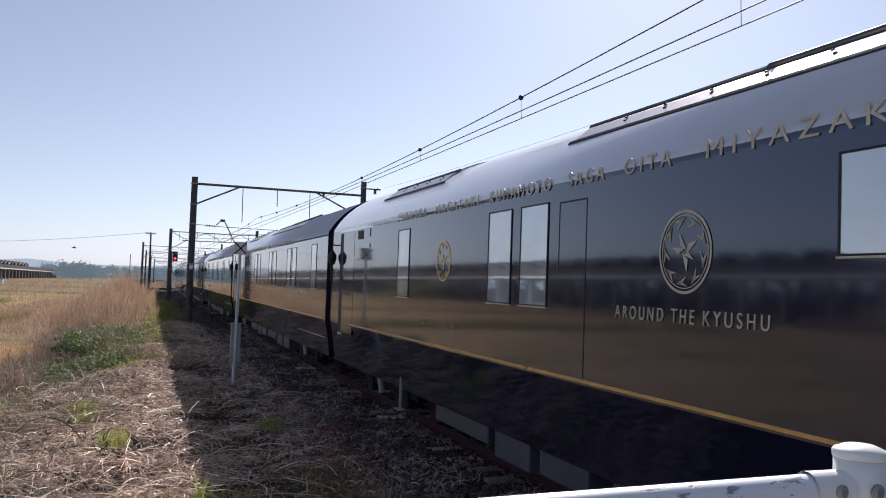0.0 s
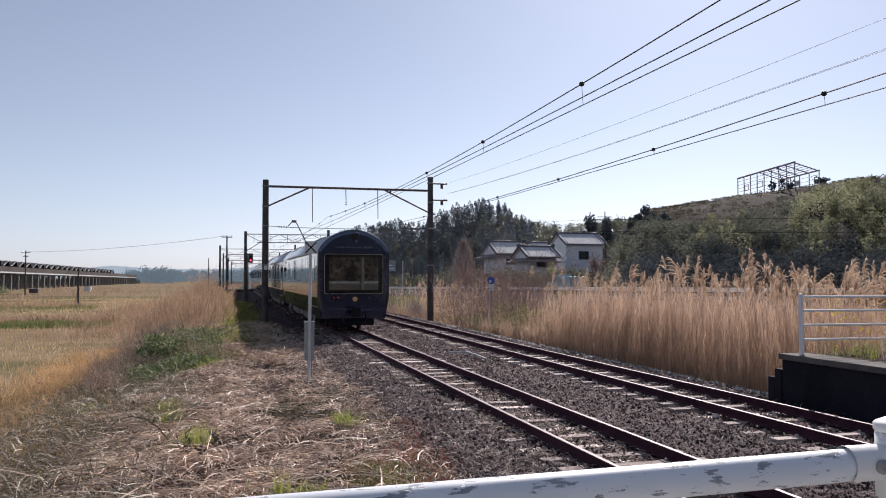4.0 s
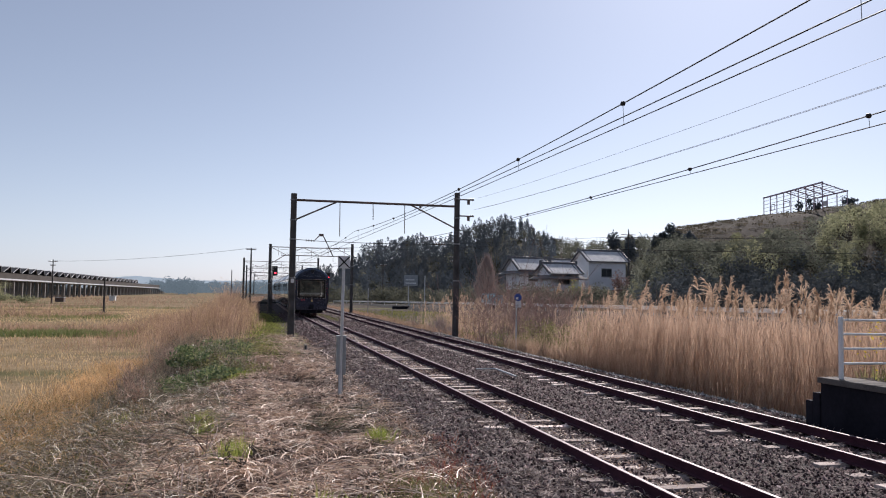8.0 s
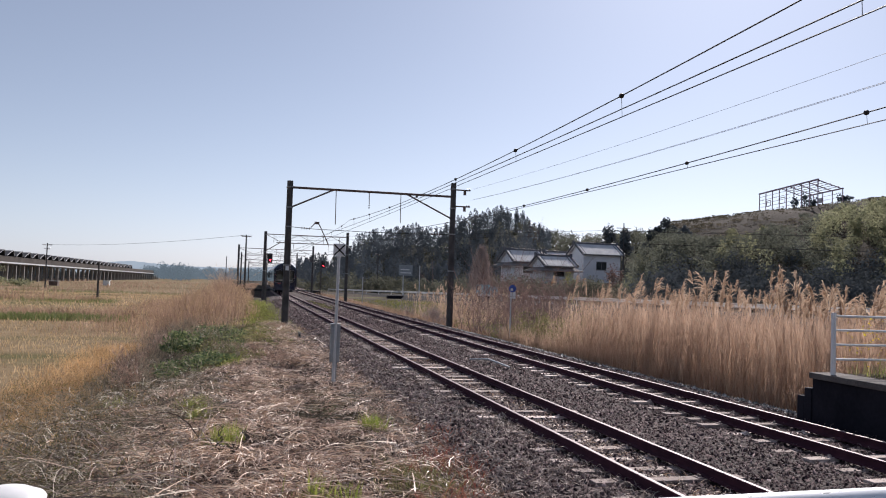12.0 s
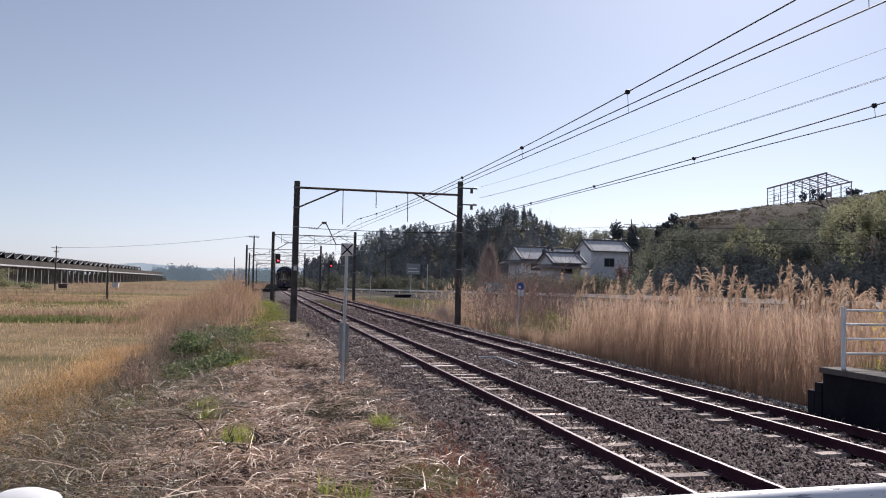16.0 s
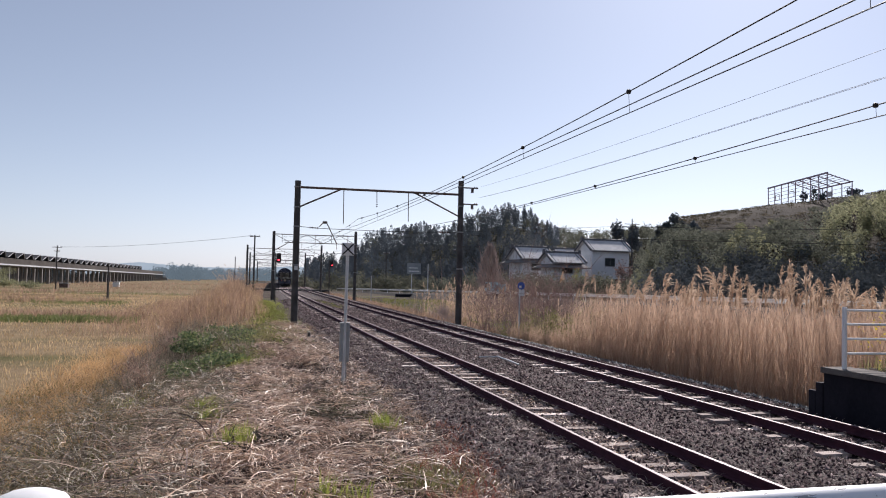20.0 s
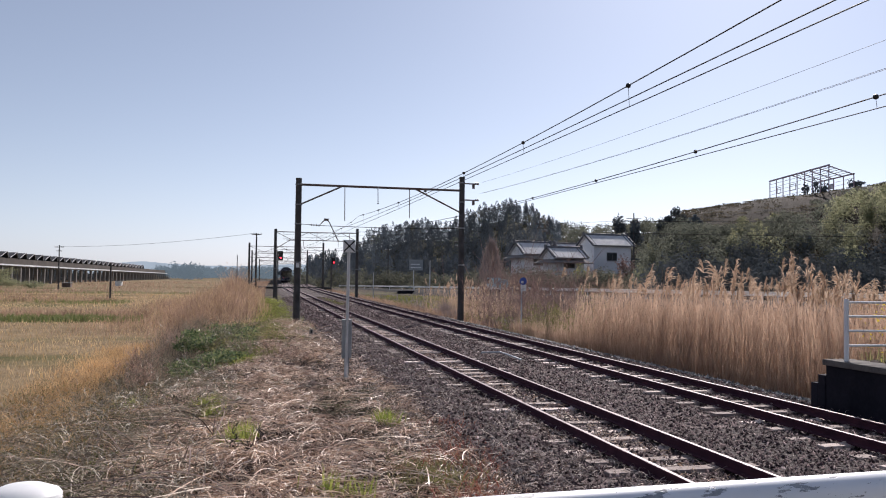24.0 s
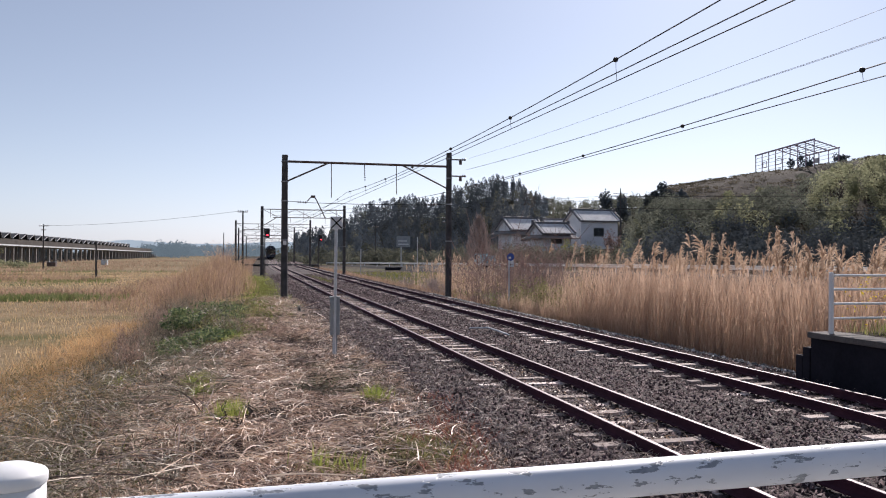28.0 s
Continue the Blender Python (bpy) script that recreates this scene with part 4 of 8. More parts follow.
    for k in range(8):
        part("star_stud", turned([(0.008, 0), (0.03, 0.004), (0.008, 0.01)], 5, Matrix.Translation((-HALF - 0.003, 16.0 + 0.22 * k, 3.26)) @ pose(0, 0, 0, 0, -90)), M_SILVER, car)
    if tail:
        for k in range(7):
            part("star_stud", turned([(0.008, 0), (0.028, 0.004), (0.008, 0.01)], 5, Matrix.Translation((-HALF - 0.003, 2.64 + 0.265 * k, 3.2)) @ pose(0, 0, 0, 0, -90)), M_SILVER, car)
    return car


def city_text(car):
    for word, s0, s1 in CITY:
        word_on_side(word, s0, s1, 3.205, 3.335, M_SILVER, car, "widely spaced silver place name")


def tail_car():
    car = car_base("dark plum lacquered tail car with a large end window", tail=True)
    for side in (-1, 1):
        window(car, side, 1.14, 2.21, 2.1, 3.06)
        window(car, side, 3.99, 5.22, 2.1, 3.05)
        window(car, side, 6.52, 7.06, 2.5, 3.07)
        window(car, side, 10.65, 11.25, 2.08, 3.08)
        window(car, side, 11.5, 12.1, 2.08, 3.08)
        window(car, side, 15.1, 15.65, 2.06, 3.06)
        lo, hi = sorted((side * HALF, side * (HALF + 0.003)))
        part("panel_seam", boxes((lo, 9.9, 3.06, hi, 10.42, 3.075), (lo, 9.9, 1.46, hi, 9.912, 3.06), (lo, 10.408, 2.4, hi, 10.42, 3.06)), M_BLACK, car, "thin dark seam of a flush side door")
    city_text(car)
    ring_badge(car, 8.48, 2.55, 0.31, M_SILVER, "round silver crest of flying swallows")
    ring_badge(car, 13.6, 2.56, 0.27, M_GOLD, "gilt oval crest")
    for word, s0, s1 in (("AROUND", 9.39, 8.72), ("THE", 8.62, 8.35), ("KYUSHU", 8.25, 7.6)):
        word_on_side(word, s0, s1, 2.025, 2.13, M_SILVER, car, "silver capital lettering")
    script = empty("script")
    script.parent = car
    script["label"] = "line of small silver letters, unreadable"
    for k in range(36):
        if k not in (6, 12, 18, 24, 27):
            part("letter_bar", boxes((-HALF - 0.006, 1.14 + 0.078 * k, 1.475, -HALF, 1.16 + 0.078 * k, 1.53)), M_DULLSILVER, script)
    # monogram and stars by the rear corner
    mono = empty("monogram")
    mono.parent = car
    mono["label"] = "gold scripted monogram"
    X = -HALF - 0.006
    part("stroke", tube([(X, 0.61, 2.405), (X, 0.615, 2.5), (X, 0.63, 2.6), (X, 0.645, 2.66)], 0.013, 6), M_GOLD, mono)
    part("stroke", tube([(X, 0.76, 2.66), (X, 0.78, 2.615), (X, 0.74, 2.585), (X, 0.71, 2.62), (X, 0.73, 2.66), (X, 0.66, 2.675), (X, 0.57, 2.66), (X, 0.51, 2.675)], 0.011, 6), M_GOLD, mono)
    part("stroke", tube([(X, 0.51, 2.675), (X, 0.49, 2.63), (X, 0.52, 2.61), (X, 0.56, 2.64)], 0.01, 6), M_GOLD, mono)
    for k in range(7):
        a = radians(200 * k / 6 - 10)
        part("star", turned([(0.005, 0), (0.022, 0.004), (0.005, 0.008)], 5, Matrix.Translation((-HALF - 0.004, 0.63 + 0.3 * math.cos(a), 2.55 + 0.3 * math.sin(a))) @ pose(0, 0, 0, 0, -90)), M_SILVER, car)
    for k in range(7):
        s, z = ((2.94, 2.93), (3.09, 2.93), (3.24, 2.94), (3.39, 2.94), (3.07, 2.85), (3.03, 2.75), (2.99, 2.62))[k]
        part("star", turned([(0.005, 0), (0.021, 0.003), (0.005, 0.008)], 5, Matrix.Translation((-HALF - 0.004, s, z)) @ pose(0, 0, 0, 0, -90)), M_SILVER, car)
    # rear face: dished surround, big window set in a rounded bright trim
    out = car_outline()
    bm = bmesh.new()
    c = Vector((0, 0, 2.3))
    rings = []
    for f, y in ((1.0, 0.12), (1.0, 0.045), (0.994, 0.014), (0.983, -0.004), (0.965, -0.012), (0.9, -0.014)):
        rings.append([bm.verts.new((x * f, REAR + y, c.z + (z - c.z) * f)) for x, z in out])
    n = len(out)
    for a, b in zip(rings, rings[1:]):
        for k in range(n):
            bm.faces.new((a[k], a[(k + 1) % n], b[(k + 1) % n], b[k]))
    bm.faces.new(rings[-1])
    bmesh.ops.recalc_face_normals(bm, faces=bm.faces[:])
    wall = part("rear_wall", bm, M_ENDPAINT, car, "dark navy rounded end wall", smooth=True)
    wall.data.polygons[len(wall.data.polygons) - 1].use_smooth = False
    win = empty("rear_window")
    win.parent = car
    part("window_surround", rounded_plate(1.18, 1.565, 3.145, 0.09, REAR - 0.03, REAR - 0.013), M_BLACKGLASS, win, "black glossy window surround")
    part("bright_trim", rounded_ring(1.19, 1.552, 3.158, 0.1, 0.011, REAR - 0.036, REAR - 0.013), M_SILVER, win, "thin silver trim line")
    part("pane", rounded_plate(1.0, 1.7, 3.03, 0.05, REAR - 0.04, REAR - 0.031), M_TAILGLASS, win, "large dark reflecting end window")
    wiper = part("wiper", tube([(-0.35, REAR - 0.055, 1.66), (-0.1, REAR - 0.06, 1.7), (0.5, REAR - 0.06, 1.735)], 0.009, 6), M_BLACK, win, "black window wiper")
    # gilt name over the window, drawn as bars of its letters' size
    for k in range(20):
        if k not in (5, 11, 14):
            x = -0.73 + 0.0765 * k
            part("letter_bar", boxes((x, REAR - 0.024, 3.405, x + 0.011, REAR - 0.012, 3.465), (x + 0.011, REAR - 0.022, 3.405, x + 0.034, REAR - 0.012, 3.411)), M_DULLSILVER, car)
    for k in range(7):
        part("small_star", turned([(0.004, 0), (0.017, 0.003), (0.004, 0.006)], 5, Matrix.Translation((-0.3 + 0.1 * k, REAR - 0.013, 3.545 + 0.012 * (k % 2))) @ pose(0, 0, 0, 90)), M_BLACK, car)
    part("dome_camera", turned([(0.1, 0), (0.125, 0.02), (0.125, 0.1), (0.105, 0.14), (0.07, 0.12), (0.02, 0.13)], 20, Matrix.Translation((0.1, REAR - 0.012, 3.9)) @ pose(0, 0, 0, 90)), M_BLACK, car, "round black camera housing")
    part("camera_mount", rods(((0.02, REAR + 0.06, 3.86), (0.02, REAR - 0.06, 3.86), 0.17, 0.15), n=18), M_BLACK, car, "matt black mounting boss")
    part("monogram", boxes((0.04, REAR - 0.024, 3.69, 0.15, REAR - 0.012, 3.7), (0.09, REAR - 0.024, 3.61, 0.1, REAR - 0.012, 3.69)), M_SILVER, car)
    for x in (-1.31, 1.31):
        for k in range(7):
            part("marker_light", turned([(0.011, 0), (0.011, 0.01), (0.005, 0.013)], 8, Matrix.Translation((x, REAR - 0.012, 3.0 - 0.217 * k)) @ pose(0, 0, 0, 90)), M_REDSPOT, car, "tiny red marker light")
    for x in (-0.97, -0.8, -0.63, 0.63, 0.8, 0.97):
        lamp = part("tail_lamp", turned([(0.04, 0), (0.042, 0.02), (0.034, 0.03)], 14, Matrix.Translation((x, REAR - 0.012, 1.4)) @ pose(0, 0, 0, 90)), M_BLACK, car)
        part("lens", turned([(0.024, 0), (0.024, 0.006), (0.01, 0.01)], 10, Matrix.Translation((x, REAR - 0.043, 1.4)) @ pose(0, 0, 0, 90)), M_REDSPOT if x in (-0.8, -0.63) else M_LENS, lamp, "small round lens")
    badge = [(0.078, 0), (0.098, 0.0), (0.098, 0.014), (0.09, 0.02), (0.08, 0.014)]
    for k in range(5):
        a = 2 * math.pi * k / 5 + 0.3
        part("crest_star", turned([(0.022, 0), (0.024, 0.01), (0.006, 0.016)], 5, Matrix.Translation((0.05 + 0.045 * math.cos(a), REAR - 0.014, 1.34 + 0.045 * math.sin(a))) @ pose(0, 0, 0, 90)), M_GOLD, car)
    part("crest", turned(badge, 24, Matrix.Translation((0.05, REAR - 0.012, 1.34)) @ pose(0, 0, 0, 90)), M_GOLD, car, "round gilt crest")
    part("buffer_beam", boxes((-1.3, REAR - 0.03, 0.55, 1.3, 0.2, 0.94), bevel=0.03), M_ENDPAINT, car)
    coup = part("coupler", boxes((-0.12, -0.72, 0.72, 0.12, 0.1, 0.96), (-0.2, -0.85, 0.66, 0.16, -0.6, 1.02), bevel=0.03), M_UNDER, car, "black knuckle coupler")
    part("hose", tube([(0.5, REAR, 0.8), (0.5, REAR - 0.15, 0.6), (0.45, REAR - 0.2, 0.4), (0.3, REAR - 0.17, 0.36)], 0.025, 8), M_BLACK, car)
    part("hose", tube([(-0.45, REAR, 0.8), (-0.45, REAR - 0.15, 0.55), (-0.4, REAR - 0.17, 0.4)], 0.025, 8), M_BLACK, car)
    part("plough", boxes((-0.85, 0.1, 0.28, 0.85, 0.25, 0.56), bevel=0.04), M_UNDER, car)
    return car


def sleeper_car():
    car = car_base("sleeping car of a dark plum lacquered train with tall windows")
    for side in (-1, 1):
        for s in (1.2, 3.9, 4.75, 7.4, 8.3, 11.0, 11.9, 14.6, 15.5, 17.2):
            window(car, side, s, s + 0.6, 2.08, 3.08)
    city_text(car)
    return car


tail = tail_car()
cars = [tail, sleeper_car()]
for _ in range(5):
    cars.append(copy_thing(cars[1], Matrix.Identity(4)))

# ---- along the line ----
def mast(parent, x, y, top, r=0.17, base=-0.35, lean=0.0):
    m = part("mast", rods(((x, y, base), (x + lean, y, top), r * 1.08, r * 0.92), n=16), M_MAST, parent, "weathered dark concrete mast")
    for z in (top - 0.35, top - 1.45, 5.0, 2.9):
        part("band", turned([(r * 1.02, -0.035), (r * 1.1, -0.03), (r * 1.1, 0.03), (r * 1.02, 0.035)], 16, Matrix.Translation((x + lean * z / top, y, z))), M_STEEL, m)
    return m


def insulator(parent, p, q, n=4, r=0.07):
    p, q = Vector(p), Vector(q)
    for k in range(n):
        c = p.lerp(q, (k + 0.5) / n)
        rot = (q - p).to_track_quat("Z", "Y").to_matrix().to_4x4()
        part("insulator_disc", turned([(0.02, -0.03), (r, -0.015), (r * 0.8, 0.02), (0.02, 0.03)], 10, Matrix.Translation(c) @ rot), M_CERAMIC, parent)


def near_portal(y):
    thing = empty("catenary_portal")
    tagged(thing, "overhead line portal of two dark masts and a thin braced crossbeam", "catenary portal", group="catenary portals")
    xl, xr, zb = 2.55, 11.75, 7.15
    left = mast(thing, xl, y, 7.5, 0.175)
    part("plate", boxes((xl - 0.08, y - 0.2, 2.62, xl + 0.1, y - 0.175, 2.85)), M_WHITE, left, "small white number plate")
    mast(thing, xr, y, 7.93, 0.17)
    part("crossbeam", rods(((xl, y, zb), (xr, y, zb), 0.065)), M_RUSTY, thing, "thin rusty steel crossbeam")
    part("brace", rods(((xl, y, 6.02), (4.88, y, 7.12), 0.045)), M_RUSTY, thing)
    part("brace", rods(((xr, y, 5.85), (9.08, y, 7.12), 0.045)), M_RUSTY, thing)
    for x, z, r in ((5.06, 5.24, 0.022), (6.9, 6.45, 0.022), (8.7, 5.5, 0.022)):
        part("drop_rod", rods(((x, y, zb), (x + 0.02, y, z), r)), M_RUSTY, thing)
    insulator(thing, (6.92, y, 6.45), (6.92, y, 6.2), 2, 0.05)
    part("cross_wire", tube([(xl, y, 5.0), (4, y, 4.93), (7, y, 4.9), (9.5, y, 4.93), (xr, y, 5.0)], 0.016), M_WIRE, thing)
    insulator(thing, (3.2, y, 4.96), (3.75, y, 4.94), 4)
    insulator(thing, (10.5, y, 4.95), (11.1, y, 4.97), 4)
    for z in (7.56, 6.62):
        part("bracket", rods(((xr, y, z), (12.75, y, z), 0.04)), M_RUSTY, thing)
        insulator(thing, (12.5, y, z + 0.02), (12.75, y, z + 0.02), 2, 0.08)
        part("bracket_strut", boxes((12.35, y - 0.03, z - 0.28, 12.5, y + 0.03, z)), M_RUSTY, thing)
    part("steady_arm", tube([(3.75, y, 5.0), (3.95, y, 5.22), (4.12, y, 5.3), (4.25, y, 5.1), (4.75, y, 4.1)], 0.03, 6), M_RUSTY, thing, "bent pull-off arm")
    part("arm_tip", boxes((3.95, y - 0.05, 5.2, 4.2, y + 0.05, 5.33)), M_RUSTY, thing)
    return thing


def truss_portal(y, xl, xr, top, zb, zt):
    thing = empty("catenary_portal")
    tagged(thing, "overhead line portal with a lattice crossbeam on two masts", "catenary portal", group="catenary portals")
    mast(thing, xl, y, top, 0.17)
    mast(thing, xr, y, top + 0.25, 0.17)
    for z in (zb, zt):
        part("chord", rods(((xl + (1.2 if z == zb else 0), y, z), (xr - (1.2 if z == zb else 0), y, z), 0.045)), M_RUSTY, thing)
    n = 5
    w = (xr - xl) / n
    for k in range(n):
        a, b = xl + k * w, xl + (k + 1) * w
        zs = (zt, zb) if k % 2 == 0 else (zb, zt)
        part("diagonal", rods(((a, y, zs[0]), (b, y, zs[1]), 0.028)), M_RUSTY, thing)
        part("post", rods(((a + w / 2, y, zb), (a + w / 2, y, zt), 0.025)), M_RUSTY, thing)
    part("brace", rods(((xl, y, zb - 1.0), (xl + 1.6, y, zb), 0.04)), M_RUSTY, thing)
    part("brace", rods(((xr, y, zb - 1.0), (xr - 1.6, y, zb), 0.04)), M_RUSTY, thing)
    for c in (NEAR, FAR):
        x = float(track_x(c, y))
        part("drop_rod", rods(((x, y, zb), (x, y, 5.4), 0.022)), M_RUSTY, thing)
    part("cross_wire", tube([(xl, y, 5.0), ((xl + xr) / 2, y, 4.95), (xr, y, 5.0)], 0.016), M_WIRE, thing)
    return thing


near_portal(45.0)
truss_portal(92.0, 2.78, 11.85, 7.25, 6.05, 6.95)
truss_portal(140.0, -0.02, 12.25, 7.45, 5.95, 6.9)
truss_portal(190.0, 0.6, 13.0, 7.6, 6.0, 6.95)
truss_portal(240.0, 2.0, 14.5, 7.6, 6.0, 6.95)
truss_portal(290.0, 3.5, 16.0, 7.6, 6.0, 6.95)
truss_portal(-8.0, 2.0, 12.2, 7.4, 6.1, 6.95)


def overhead(centre, offs, sag_at, low, name, label, sag, contact):
    """Messenger, auxiliary and contact wires with their droppers."""
    thing = empty(name)
    tagged(thing, label, "overhead line", group="overhead wires")
    spans = [(-8, 45), (45, 92), (92, 140), (140, 190), (190, 240), (240, 290)]

    def mess(y):
        for a, b in spans:
            if a <= y <= b:
                u = (y - a) / (b - a)
                return low + sag * (y - 25) ** 2 if a < 0 else low + 0.3 * (2 * u - 1) ** 2
        return low + 0.3
    ys = [float(v) for v in np.concatenate([np.arange(-8, 45, 2.0), np.arange(45, 290.1, 4.0)])]
    xs = [float(track_x(centre, y)) + offs + 0.12 * math.sin(y * 0.068) for y in ys]
    part("messenger_wire", tube([(x, y, mess(y)) for x, y in zip(xs, ys)], 0.011, 4), M_WIRE, thing)
    part("contact_wire", tube([(x + 0.03, y, contact) for x, y in zip(xs, ys)], 0.009, 4), M_WIRE, thing)
    y = sag_at
    while y < 88:
        x = float(track_x(centre, y)) + offs + 0.12 * math.sin(y * 0.068)
        z = mess(y)
        d = part("dropper", rods(((x, y, z), (x + 0.02, y, contact), 0.004), n=5), M_WIRE, thing)
        part("clamp", turned([(0.01, -0.04), (0.035, -0.03), (0.045, 0), (0.035, 0.03), (0.01, 0.04)], 8, Matrix.Translation((x, y, z))), M_WIRE, d)
        y += 5.25
    return thing


near_wires = overhead(NEAR, 0.38, 6.7, 5.19, "overhead_wire", "dark overhead wires with round dropper clamps over the near track", 0.00085, 5.0)
ys = [float(v) for v in np.arange(-8, 92, 2.0)]
part("auxiliary_wire", tube([(float(track_x(NEAR, y)) + 0.41 + 0.12 * math.sin(y * 0.068), y, 5.11 + 0.0002 * (y - 22) ** 2) for y in ys], 0.01, 4), M_WIRE, near_wires)
overhead(FAR, -0.03, 5.3, 4.95, "overhead_wire", "dark overhead wires with round dropper clamps over the far track", 0.0006, 4.9)
for x, z0, z1 in ((12.65, 7.3, 7.2), (12.68, 6.62, 6.6), (12.5, 6.68, 6.56)):
    fw = part("feeder_wire", tube([(x, y, z1 + (z0 - z1) * 0 + 0.0006 * (y - 20) ** 2) for y in [float(v) for v in np.arange(-10, 46, 2.0)]], 0.005, 4), M_WIRE)
    tagged(fw, "thin feeder wire strung between the mast brackets", "wire", group="feeder wires")


def cross_sign(x, y):
    thing = empty("line_sign")
    tagged(thing, "white square board with a black cross on a pale post", "railway sign")
    part("post", rods(((x - 0.03, y, -0.5), (x, y, 3.1), 0.038)), M_POST, thing, "pale grey steel post")
    board = part("board", boxes((x - 0.15, y - 0.045, 2.8, x + 0.15, y - 0.03, 3.11), bevel=0.003), M_WHITE, thing, "weathered pale grey square board")
    for s in (-1, 1):
        bm = boxes((-0.19, -0.004, -0.016, 0.19, 0.004, 0.016))
        bmesh.ops.transform(bm, matrix=Matrix.Translation((x, y - 0.052, 2.955)) @ pose(0, 0, 0, 0, 45 * s), verts=bm.verts[:])
        part("stroke", bm, M_BLACK, board, "black painted diagonal stroke")
    cab = part("junction_box", boxes((x - 0.13, y - 0.02, 0.2, x + 0.1, y + 0.16, 1.12), bevel=0.012), M_BOX, thing, "grey metal junction box")
    part("box_lid", boxes((x - 0.14, y - 0.03, 1.123, x + 0.11, y + 0.17, 1.15), bevel=0.006), M_BOX, cab)
    part("box_leg", boxes((x - 0.06, y + 0.06, -0.5, x + 0.05, y + 0.14, 0.21)), M_BOX, cab)
    for z in (0.9, 0.3):
        part("box_hinge", boxes((x - 0.145, y - 0.03, z, x - 0.125, y - 0.02, z + 0.1)), M_STEEL, cab)


cross_sign(2.39, 20.1)


def blue_sign(x, y):
    thing = empty("marker_post")
    tagged(thing, "slender white post with a small blue and white disc", "marker post")
    part("post", rods(((x, y, -0.7), (x, y, 1.95), 0.033)), M_POST, thing)
    part("disc", turned([(0.02, 0), (0.17, 0), (0.17, 0.015), (0.02, 0.02)], 20, Matrix.Translation((x + 0.05, y - 0.05, 2.07)) @ pose(0, 0, 0, 90)), M_BLUE, thing, "round blue plate")
    part("lower_plate", boxes((x - 0.06, y - 0.06, 1.62, x + 0.2, y - 0.04, 1.92)), M_WHITE, thing)
    part("disc_mark", boxes((x - 0.05, y - 0.085, 1.98, x + 0.06, y - 0.075, 2.08)), M_WHITE, thing)


blue_sign(11.9, 34.8)


def signal(x, y, z, facing=True, post_top=None):
    thing = empty("railway_signal")
    tagged(thing, "black colour-light signal head on a dark post", "railway signal", group="railway signals")
    part("post", rods(((x - 0.12, y, -0.6), (x - 0.12, y, z + 0.5), 0.06)), M_MAST, thing)
    head = part("head", boxes((x - 0.05, y - 0.1, z - 0.48, x + 0.42, y + 0.1, z + 0.48), bevel=0.09), M_BLACK, thing, "black rounded backing board")
    for k, dz in enumerate((0.22, -0.22)):
        part("hood", rods(((x + 0.18, y - 0.1, z + dz + 0.02), (x + 0.18, y - 0.3, z + dz), 0.11, 0.1), n=12), M_BLACK, head)
        part("lens", turned([(0.085, 0), (0.085, 0.02), (0.03, 0.03)], 14, Matrix.Translation((x + 0.18, y - 0.302, z + dz)) @ pose(0, 0, 0, 90)), M_RED if k else M_BLACK, head, "lit red lens" if k else "dark lens")
    part("ladder", boxes((x - 0.25, y + 0.1, -0.5, x - 0.22, y + 0.14, z), (x - 0.02, y + 0.1, -0.5, x + 0.01, y + 0.14, z)), M_MAST, thing)


signal(2.85, 83.0, 4.1)
signal(11.55, 117.0, 4.25)


def pole(x, y, top, arms, label, base=-1.6):
    thing = empty("utility_pole")
    tagged(thing, label, "utility pole", group="utility poles")
    part("shaft", rods(((x, y, base), (x, y, top), 0.16, 0.1), n=10), M_MAST, thing)
    for z, w in arms:
        part("crossarm", boxes((x - w, y - 0.05, z - 0.05, x + w, y + 0.05, z + 0.05)), M_RUSTY, thing)
        for k in (-0.9, -0.45, 0.45, 0.9):
            part("pin_insulator", turned([(0.03, 0), (0.06, 0.05), (0.05, 0.16), (0.02, 0.2)], 8, Matrix.Translation((x + k * w, y, z + 0.05))), M_WHITE, thing)


pole(-37.75, 180.0, 7.6, ((7.2, 0.9), (6.4, 0.5)), "thin grey utility pole with crossarms in the field")
pole(-19.3, 125.0, 3.6, (), "short wooden pole standing in the field")
pole(-3.2, 230.0, 7.4, (), "slim pole beside the line")
pole(0.95, 120.0, 8.1, ((7.9, 0.7),), "slender pole with a short crossarm beside the line", -0.4)
pole(74.8, 150.0, 15.4, ((14.3, 1.6), (13.6, 1.2)), "tall utility pole with long crossarms above the houses", 0.0)
pole(40.0, 155.0, 9.5, ((9.0, 0.9), (8.2, 0.7)), "utility pole by the road", -1.2)
pole(33.5, 200.0, 9.0, ((8.6, 0.8),), "utility pole by the road", -1.2)
w = part("service_wire", tube([(-37.75 + 38.7 * u, 180 - 60 * u, 7.3 + 0.8 * u - 2.2 * u * (1 - u)) for u in [k / 16 for k in range(17)]], 0.02, 4), M_WIRE)
tagged(w, "single service wire between field poles", "wire")
for z in (9.0, 8.2):
    w = part("service_wire", tube([(-60 + 134.8 * u + 0, 205 - 55 * u, z + (5.0 * u) - 3.0 * u * (1 - u)) for u in [k / 16 for k in range(8, 17)]], 0.025, 4), M_WIRE)
    tagged(w, "service wires below the wooded hill", "wire")
for k, (z0, z1) in enumerate(((7.0, 8.6), (6.0, 6.8))):
    w = part("roadside_wire", tube([(30 + 75 * u, 62 - 20 * u, z0 + (z1 - z0) * u - 1.5 * u * (1 - u)) for u in [j / 12 for j in range(13)]], 0.02, 4), M_WIRE)
    tagged(w, "thin roadside wire in front of the bamboo slope", "wire", group="roadside wires")


